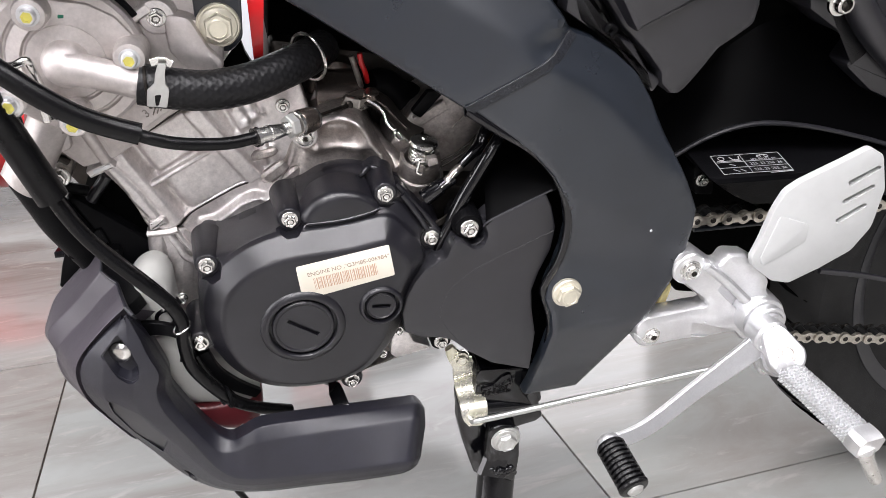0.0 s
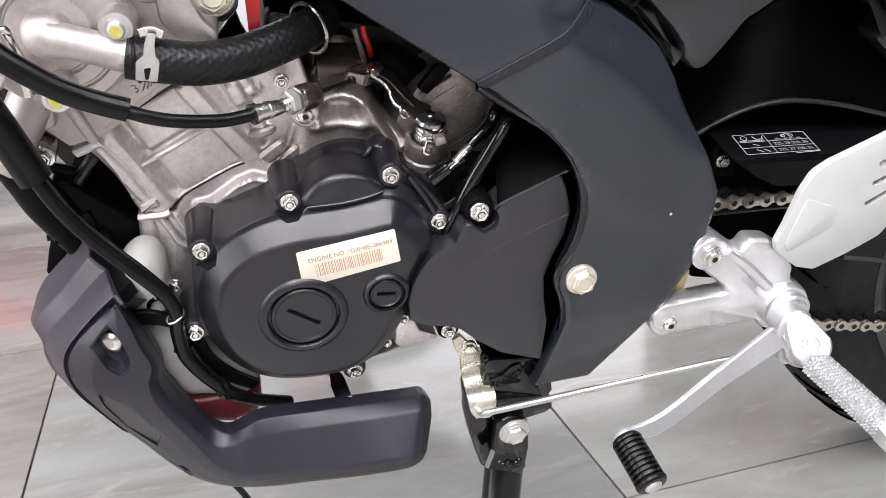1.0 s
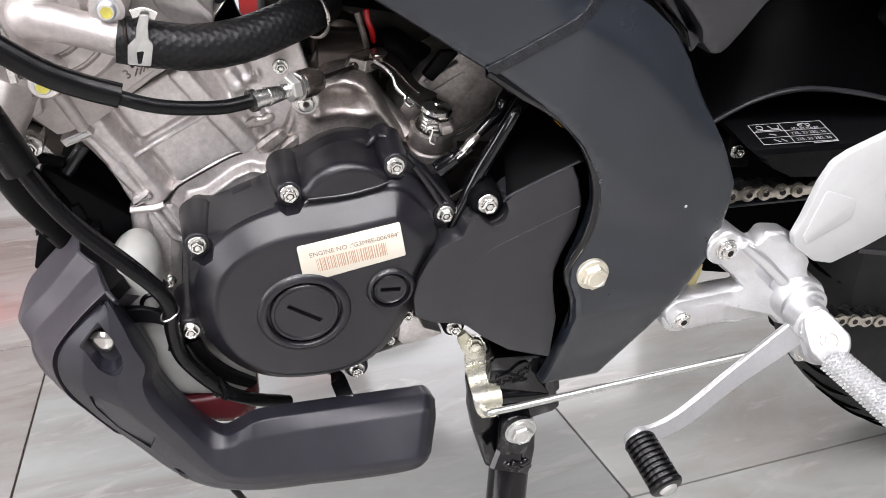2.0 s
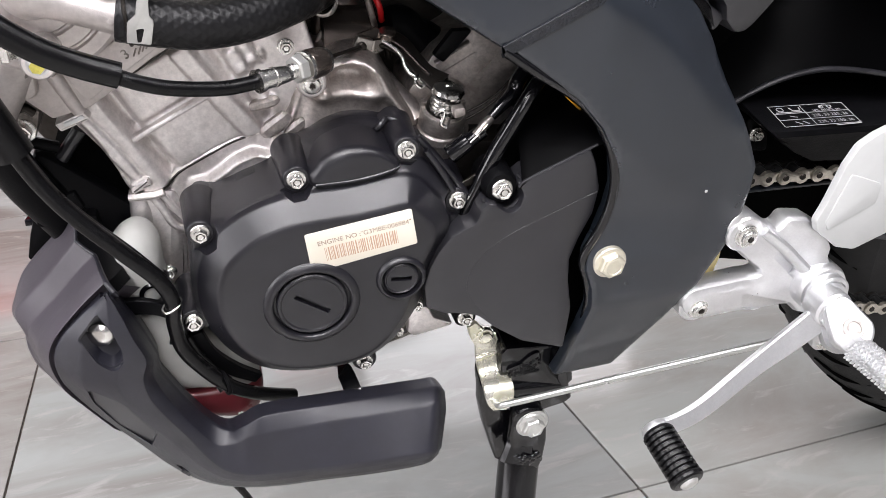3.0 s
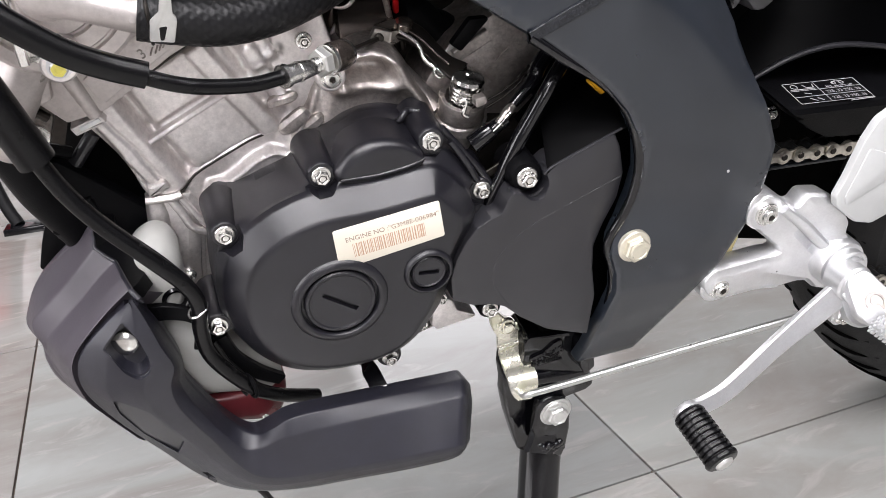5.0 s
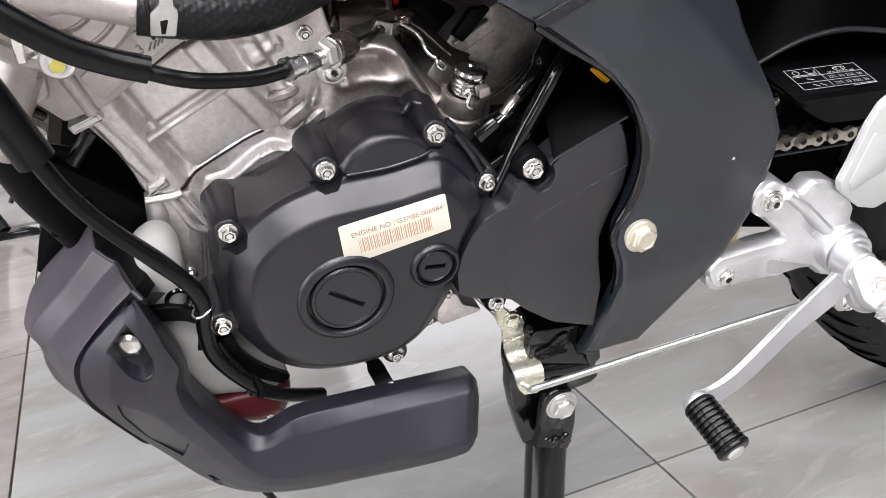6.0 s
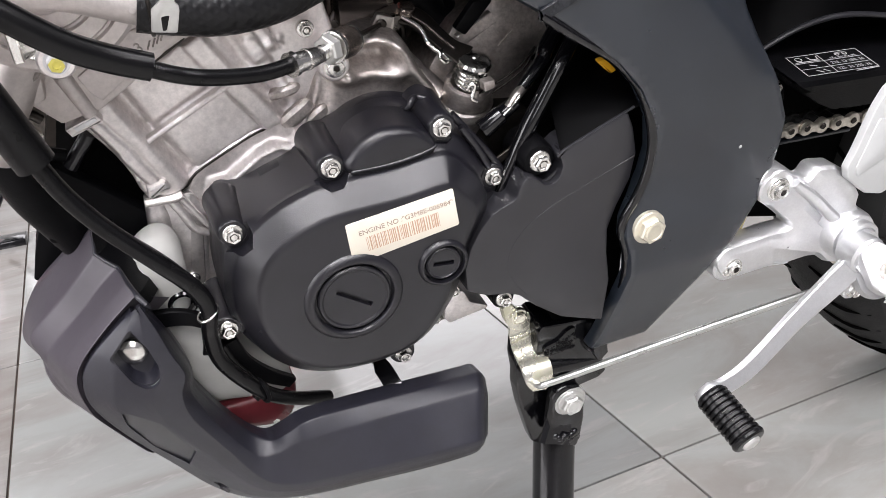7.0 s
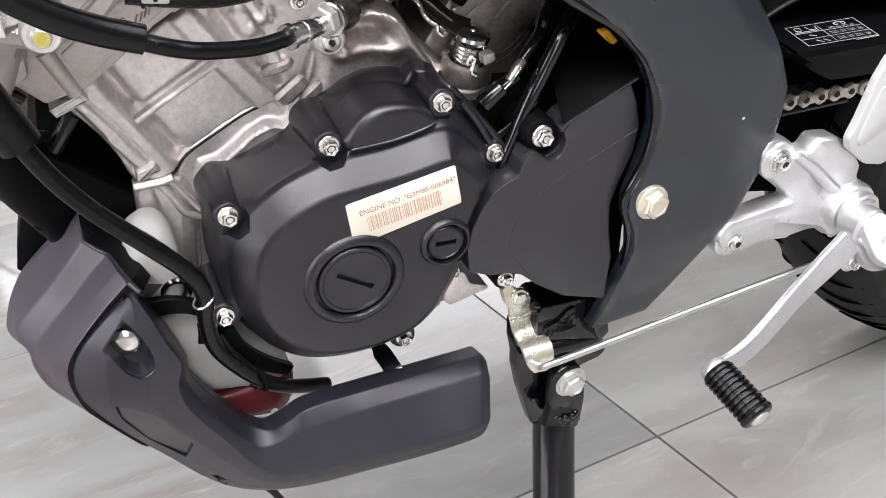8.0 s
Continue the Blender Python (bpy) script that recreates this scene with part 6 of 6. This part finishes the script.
part("rail_tube", tube([(415, 212, -8), (440, 176.5, -10), (474, 144.5, -12), (544.5, 92, -14)], 12, 18), PLASTIC_SMOOTH, rail)
bolt((*[(417, 184.5)][0], -8), 20, rail, "socket", CHROME)

_us = (323, 332, 345, 360, 376, 400, 450, 520, 620)
_low = (53, 46, 36, 26, 18, 16, 14, 11, 8)
_rings = []
for _u, _l in zip(_us, _low):
    _d = -0.035 * (_u - 340)
    _rings.append([(_u, 60 + _d, -55), (_u, 56.5 + _d, -24), (_u, 52.5 + _d, 3), (_u, 50.5 + _d, 6.5), (_u, max(_l, 46 + _d), 7.0), (_u, max(_l, 40 + _d) if _l < 40 else _l, 4), (_u, _l, -3), (_u, _l - 0.5, -6), (_u, _l + 2, -50)])
chain_guard = part("chain_guard", loft(_rings), PLASTIC_DARK, motorcycle, "black plastic chain guard with a white printed table", smooth=25)
bolt((*[(339, 33)][0], -28), 12, chain_guard, "hex", STEEL)
part("guard_lug", plate(fillet([(329, 48.5), (349.5, 41), (354.5, 15.5), (336.5, 18)], 4), -50, -29, 2), PLASTIC_DARK, chain_guard)

# tyre pressure table printed on the guard's top
_st = [(340, 56.5), (398.5, 56), (400, 52), (338.5, 52.5)]
_sw = [(-6.667 * v + 353.3) for u, v in _st]
_S = [Vector((u, v, w)) for (u, v), w in zip(_st, _sw)]
_so = _S[3]
_s1, _s2 = (_S[2] - _S[3]), (_S[0] - _S[3])
_sn = _s1.cross(_s2).normalized()


def on_table(a, b, lift=0.35):
    return _so + _s1 * a + _s2 * b + _sn * lift


table = part("pressure_table", loft([[tuple(on_table(a, b, h)) for a, b in ((0, 0), (1, 0), (1, 1), (0, 1))] for h in (-0.3, 0.25)]), PLASTIC_DARK, chain_guard, "black sticker with a white printed tyre pressure table")
for _a0, _b0, _a1, _b1 in ((0, 0, 1, 0), (0, 1, 1, 1), (0, 0, 0, 1), (1, 0, 1, 1), (0.42, 0, 0.42, 1), (0, 0.32, 0.42, 0.32), (0, 0.62, 1, 0.62), (0.42, 0.32, 1, 0.32)):
    part("line", ribbon([tuple(on_table(_a0, _b0)), tuple(on_table(_a1, _b1))], 0.55, 0.2, _sn, per=1), WHITE_INK, table, smooth=0)
_r3 = Matrix((_s1.normalized(), _sn.cross(_s1).normalized(), _sn)).transposed().to_4x4()
for _text, _a0, _b0, _sz in (("225, 33 250, 36", 0.71, 0.46, 0.0047), ("225, 33 250, 36", 0.71, 0.15, 0.0047), ("kPa, psi kPa, psi", 0.72, 0.70, 0.0036)):
    lettering(_text, _sz, "table_print", table, WHITE_INK, Matrix.Translation(V3(on_table(_a0, _b0))) @ _r3, 0.00005)
for _a0, _b0, _r in ((0.12, 0.82, 2.6), (0.68, 0.84, 1.7), (0.79, 0.84, 1.7)):
    part("tyre_icon", tube([tuple(on_table(_a0, _b0) + (_s1.normalized() * math.cos(t) + _sn.cross(_s1).normalized() * math.sin(t)) * _r) for t in [k * math.pi / 8 for k in range(17)]], 0.35, 6, per=1), WHITE_INK, table)
for _p in (((0.66, 0.84), (0.72, 0.93), (0.80, 0.90)), ((0.28, 0.74), (0.25, 0.90)), ((0.28, 0.74), (0.37, 0.74)), ((0.37, 0.74), (0.39, 0.90)), ((0.18, 0.50), (0.26, 0.42)), ((0.18, 0.22), (0.25, 0.08)), ((0.28, 0.22), (0.34, 0.08)), ((0.66, -0.07), (1.0, -0.04)), ((0.04, 0.68), (0.38, 0.68))):
    part("mark", ribbon([tuple(on_table(a, b)) for a, b in _p], 0.9, 0.2, _sn, per=1), WHITE_INK, table, smooth=0)

# chain: links of two plates, pins and rollers
PITCH = 15.1


def link_mesh(name, inner_link):
    bm = bmesh.new()
    h, r, waist = PITCH / 2, 6.2, 4.0
    loop = []
    for k in range(-6, 7):
        a = k * math.radians(140) / 6
        loop.append((h + r * math.cos(a), r * math.sin(a)))
    loop.append((0, waist))
    for k in range(-6, 7):
        a = math.pi + k * math.radians(140) / 6
        loop.append((-h + r * math.cos(a), r * math.sin(a)))
    loop.append((0, -waist))
    off = 6.4 if inner_link else 8.7
    plate(loop, off - 0.9, off + 0.9, 0.4, bm=bm)
    n = len(bm.faces)
    plate(loop, -off - 0.9, -off + 0.9, 0.4, bm=bm)
    for s in (-h, h):
        if inner_link:
            revolve([(4.6, -6), (4.6, 6)], 14, centre=(s, 0, 0), bm=bm)
        else:
            revolve([(2.6, -10.6), (2.6, 10.2), (2.2, 10.6), (0.1, 10.6)], 14, centre=(s, 0, 0), bm=bm)
    bm.faces.ensure_lookup_table()
    # besides rollers and pins, the far plate is dark: shade put into its colour
    for f in bm.faces[n:]:
        f.material_index = 1
    bmesh.ops.recalc_face_normals(bm, faces=bm.faces)
    me = bpy.data.meshes.new(name)
    bm.to_mesh(me)
    bm.free()
    me.materials.append(CHAIN_STEEL)
    me.materials.append(CHAIN_BLACK if inner_link else DARK_STEEL)
    me.shade_smooth()
    me.set_sharp_from_angle(angle=radians(30))
    return me


chain = tagged(new("chain"), "bare steel drive chain with dark rollers")
chain.parent = motorcycle
_lm = (link_mesh("outer_link", False), link_mesh("inner_link", True))
for _start, _slope, _n in (((266, 8.5), -0.035, 22), ((428, -133), -0.195, 12)):
    _ang = math.atan(_slope)
    for _k in range(_n):
        _c = Vector((*_start, -12.8)) + Vector((math.cos(_ang), math.sin(_ang), 0)) * PITCH * (_k + 0.5)
        ob = new("link", _lm[_k % 2])
        ob.parent = chain
        ob.matrix_local = Matrix.Translation(V3(_c)) @ Matrix.Rotation(_ang, 4, "Z")

# swingarm, wheel and tyre
swing = part("swingarm", plate(fillet([(321.5, -9), (335, -9, 4), (413.5, -11.5), (540, -41.5), (706.5, -79.5), (732.5, -138.5), (557, -94.5), (476.5, -73.5), (394, -52), (331.5, -35)], 6), -50, -14, 4), PLASTIC_DARK, motorcycle, "matt black swingarm")
carve(swing, plate(fillet([(345, -16, 4), (401, -17.5, 4), (395.5, -44.5, 6), (351, -42.5, 5)], 4), -24, 10, 0))
part("swingarm_lip", tube([(330, -6.5, -12), (369.5, -7.5, -12), (409, -8.5, -12)], 2.2, 10), FRAME_BLACK, swing)
part("slider", ribbon([(469.5, -67.5, -10), (515.5, -78.5, -10), (572, -95.5, -10)], 5, 4), PLASTIC_SMOOTH, swing)
AX = Vector((762, -88, -92))
wheel = part("rear_wheel", revolve([(206, -52), (216, -56), (222, -58), (224, -54), (212, -46), (196, -30), (192, 0), (196, 30), (212, 46), (224, 54), (222, 58), (216, 56), (206, 52), (186, 30), (184, 0), (186, -30)], 120, centre=AX), PLASTIC_SMOOTH, motorcycle, "black rear wheel")
part("tyre", revolve([(216, -52), (228, -62), (250, -70), (270, -69), (286, -58), (298, -36), (304, -12), (305, 0), (304, 12), (298, 36), (286, 58), (270, 69), (250, 70), (228, 62), (216, 52)], 160, centre=AX), TYRE, wheel, "black rubber rear tyre")
for _k in range(17):
    _t = math.radians(150) + math.radians(7.2) * _k
    for _s in (-1, 1):
        _pts = []
        for _f in (0, 0.33, 0.66, 1):
            _w = _s * (16 + 46 * _f)
            _r = 305.4 - 0.0053 * _w * _w - (5 if abs(_w) > 55 else 0)
            _tt = _t + 0.10 * _f + (0.03 if _s > 0 else 0)
            _pts.append(tuple(AX + Vector((math.cos(_tt) * _r, math.sin(_tt) * _r, _w))))
        part("tread_groove", tube(_pts, [0.8, 1.8, 1.8, 0.8], 6, per=3), MESH_BLACK, wheel)
for _k in range(5):
    _t = 2 * math.pi * (_k + 0.3) / 5
    _e = Vector((math.cos(_t), math.sin(_t), 0))
    part("spoke", tube([tuple(AX + _e * r) for r in (40, 120, 192)], [20, 12, 16], 14), PLASTIC_SMOOTH, wheel)
part("hub", revolve([(45, -50), (45, 50), (30, 60), (0.1, 60)], 40, centre=AX), PLASTIC_SMOOTH, wheel)
part("sprocket", revolve([(112, 84), (112, 90), (60, 92), (40, 88)], 90, centre=AX), DARK_STEEL, wheel)
part("pale_tag", plate(fillet([(305, -43.5), (305, -52.5), (300.5, -71.5), (292.5, -70), (297.5, -54.5)], 1.5), 5, 9, 1), material("pale_yellow_plastic", (0.72, 0.62, 0.30), 0.5, vary=0.05), motorcycle, "pale yellow plastic tag")
# unseen tank, seat and fairing mass above the view, shaped to shade the engine
_tk = [(-268, 272.5), (163.5, 262), (206, 261)]
_tv = _tk[0][1]
part("tank_shade_mass", loft([[(u, _tv + lo, w0), (u, _tv + lo, w1), (u, _tv + lo + 60, w1 + 25), (u, _tv + hi, w1 - 30), (u, _tv + hi, w0 + 30), (u, _tv + lo + 60, w0 - 25)] for u, lo, hi, w0, w1 in ((-340, 20, 140, -300, -40), (-280, -20, 220, -340, 28), (-60, -15, 260, -340, 5), (0, 0, 300, -340, -20), (90, 0, 280, -330, -10), (150, 0, 280, -340, 30), (360, 0, 220, -340, 35), (480, 40, 200, -320, 30), (720, 110, 240, -280, -40))]), PLASTIC_SMOOTH, motorcycle, "dark grey unseen mass for tank and fairing, added to shade the engine")
# far side of engine and front, a hidden dark filler against light showing through
part("far_engine_side", plate(fillet([(-150, -60), (-60, -110), (120, -90), (150, 60), (90, 85), (-160, 85), (-220, 60)], 30), -260, -170, 20), DARK_STEEL, motorcycle)

# ---- the red motorcycle parked beyond ----
other = tagged(new("red_motorcycle"), "red and white motorcycle parked behind on its side stand", "motorcycle")
other.matrix_world = pose(-0.85, 2.0, 0, 0, 0, 13.5)


def at_other(loops, mat, name, label=""):
    return part(name, loft([[(x * 1000, y * 1000, z * 1000) for x, y, z in r] for r in loops]), mat, other, label)


def oval(x, y, z, ry, rz, n=20):
    return [(x, y + ry * math.cos(2 * math.pi * k / n), z + rz * math.sin(2 * math.pi * k / n)) for k in range(n)]


for _x in (-0.68, 0.64):
    _w = part("wheel", revolve([(190, -45), (215, -50), (260, -60), (292, -35), (300, 0), (292, 35), (260, 60), (215, 50), (190, 45)], 72, centre=(_x * 1000, 0, 300), axis=(0, 1, 0)), TYRE, other)
    part("rim", revolve([(60, -30), (190, -40), (192, 40), (60, 30)], 48, centre=(_x * 1000, 0, 300), axis=(0, 1, 0)), RED_PAINT, _w)
at_other([oval(-0.46, 0, 0.20, 0.10, 0.08), oval(-0.38, 0, 0.20, 0.17, 0.12), oval(-0.22, 0, 0.20, 0.19, 0.12), oval(-0.14, 0, 0.22, 0.12, 0.08)], RED_PAINT, "lower_fairing")
at_other([oval(0.24, 0, 0.46, 0.14, 0.08), oval(0.32, 0, 0.46, 0.19, 0.14), oval(0.5, 0, 0.48, 0.16, 0.13), oval(0.6, 0, 0.50, 0.08, 0.08)], RED_PAINT, "tail_fairing")
at_other([oval(-0.66, 0, 0.62, 0.05, 0.05), oval(-0.48, 0, 0.58, 0.15, 0.17), oval(-0.22, 0, 0.60, 0.19, 0.19), oval(0.0, 0, 0.68, 0.18, 0.12), oval(0.3, 0, 0.66, 0.16, 0.09), oval(0.6, 0, 0.66, 0.10, 0.07)], SHELL_GREY, "upper_fairing")
at_other([oval(-0.1, -0.02, 0.40, 0.10, 0.06), oval(0.05, -0.02, 0.38, 0.17, 0.12), oval(0.25, -0.02, 0.38, 0.15, 0.12), oval(0.35, 0, 0.40, 0.06, 0.06)], DARK_STEEL, "engine")
at_other([oval(-0.2, 0, 0.82, 0.10, 0.08), oval(0.0, 0, 0.86, 0.15, 0.12), oval(0.25, 0, 0.78, 0.12, 0.08)], SHELL_GREY, "tank")
at_other([oval(0.2, 0, 0.78, 0.11, 0.05), oval(0.5, 0, 0.84, 0.12, 0.05), oval(0.85, 0, 0.92, 0.06, 0.04)], PLASTIC_DARK, "seat")
at_other([oval(0.26, -0.2, 0.42, 0.02, 0.10), oval(0.33, -0.2, 0.42, 0.02, 0.14), oval(0.38, -0.18, 0.42, 0.02, 0.10)], WHITE_SHELL, "belly_stripe")
at_other([oval(0.25, -0.02, 0.58, 0.10, 0.10), oval(0.45, -0.02, 0.62, 0.12, 0.12), oval(0.62, -0.02, 0.72, 0.08, 0.06)], WHITE_SHELL, "side_panel")
for _s in (-1, 1):
    part("fork", tube([(-690, 75 * _s, 300), (-560, 80 * _s, 780)], 24, 16, straight=True), DARK_STEEL, other)
    part("swingarm", tube([(50, 90 * _s, 330), (640, 80 * _s, 300)], 26, 16, straight=True), DARK_STEEL, other)
part("side_stand", tube([(-150, -150, 280), (-75, -310, 70), (-45, -355, 10)], 12, 14), PLASTIC_DARK, other)
part("stand_foot", box((-70, -385, 0), (20, -335, 13), 3), GLOSS_BLACK, other)
part("stand_spring", tube([(-30, -310, 50), (20, -250, 130), (70, -160, 200)], 5, 8), GLOSS_BLACK, other)

# tiles of the floor
_t = bmesh.new()
plate_loop = fillet([(1.2, 1.2), (598.8, 1.2), (598.8, 598.8), (1.2, 598.8)], 1.0, 1)
plate(plate_loop, -4, 0, 0.7, bm=_t)


def stone(name, color, streak, vein, rough=0.1):
    """Polished stone tile with drifting streaks and thin veins, each tile cut from another place of the slab."""
    m = bpy.data.materials.new(name)
    m.use_nodes = True
    n, l = m.node_tree.nodes, m.node_tree.links
    b = n["Principled BSDF"]
    co, ob = n.new("ShaderNodeTexCoord"), n.new("ShaderNodeObjectInfo")
    shift = n.new("ShaderNodeVectorMath")
    shift.operation = "MULTIPLY_ADD"
    shift.inputs[1].default_value = (9.0, 5.0, 7.0)
    l.new(ob.outputs["Random"], shift.inputs[0])
    l.new(co.outputs["Object"], shift.inputs[2])
    mp = n.new("ShaderNodeMapping")
    mp.inputs["Rotation"].default_value = (0, 0, 0.6)
    mp.inputs["Scale"].default_value = (1.6, 5.0, 1)
    l.new(shift.outputs["Vector"], mp.inputs["Vector"])

    def noise_of(scale, detail, distortion, lo, hi):
        t = n.new("ShaderNodeTexNoise")
        t.inputs["Scale"].default_value, t.inputs["Detail"].default_value, t.inputs["Distortion"].default_value = scale, detail, distortion
        t.inputs["Roughness"].default_value = 0.62
        l.new(mp.outputs["Vector"], t.inputs["Vector"])
        r = n.new("ShaderNodeMapRange")
        r.inputs["From Min"].default_value, r.inputs["From Max"].default_value = lo, hi
        l.new(t.outputs["Fac"], r.inputs["Value"])
        return r.outputs["Result"]

    def blend(a, b_, fac):
        x = n.new("ShaderNodeMix")
        x.data_type = "RGBA"
        for key, val in (("A", a), ("B", b_)):
            if isinstance(val, tuple):
                x.inputs[key].default_value = (*val, 1)
            else:
                l.new(val, x.inputs[key])
        l.new(fac, x.inputs["Factor"])
        return x.outputs["Result"]

    c = blend(color, streak, noise_of(1.7, 7, 0.9, 0.40, 0.66))
    c = blend(c, vein, noise_of(5.5, 9, 1.6, 0.56, 0.72))
    l.new(c, b.inputs["Base Color"])
    b.inputs["Roughness"].default_value = rough
    b.inputs["Specular IOR Level"].default_value = 0.5
    return m


TILE_LIGHT = stone("polished_grey_stone_tile", (0.265, 0.27, 0.258), (0.215, 0.200, 0.184), (0.305, 0.294, 0.28))
# darker copy of the light stone: offsets the side lamp on two tiles
TILE_DIMMED = stone("dimmed_stone_tile", (0.20, 0.207, 0.20), (0.160, 0.152, 0.143), (0.235, 0.23, 0.222))
TILE_WARM = stone("polished_warm_stone_tile", (0.185, 0.180, 0.172), (0.130, 0.115, 0.104), (0.22, 0.205, 0.19))
tile_meshes = []
for _m in (TILE_LIGHT, TILE_WARM, TILE_DIMMED):
    me = bpy.data.meshes.new("tile")
    _t.to_mesh(me)
    me.materials.append(_m)
    tile_meshes.append(me)
_t.free()
_rnd = random.Random(2)
for _i in range(10):
    for _j in range(12):
        # left columns are all warm stone, also to darken the over-lit floor there
        warm = _rnd.random() < 0.25 or _i < 5
        if (_i, _j) in ((5, 6), (6, 6), (5, 7), (5, 5), (6, 5)):
            warm = False
        if (_i, _j) in ((4, 6), (4, 7), (7, 6)):
            warm = True
        ob = new("tile", tile_meshes[2 if (_i, _j) in ((5, 6), (5, 7)) else int(warm)])
        ob.parent = floor
        ob.matrix_local = Matrix.Translation((X0 + TILE * _i, Y0 + TILE * _j, 0))
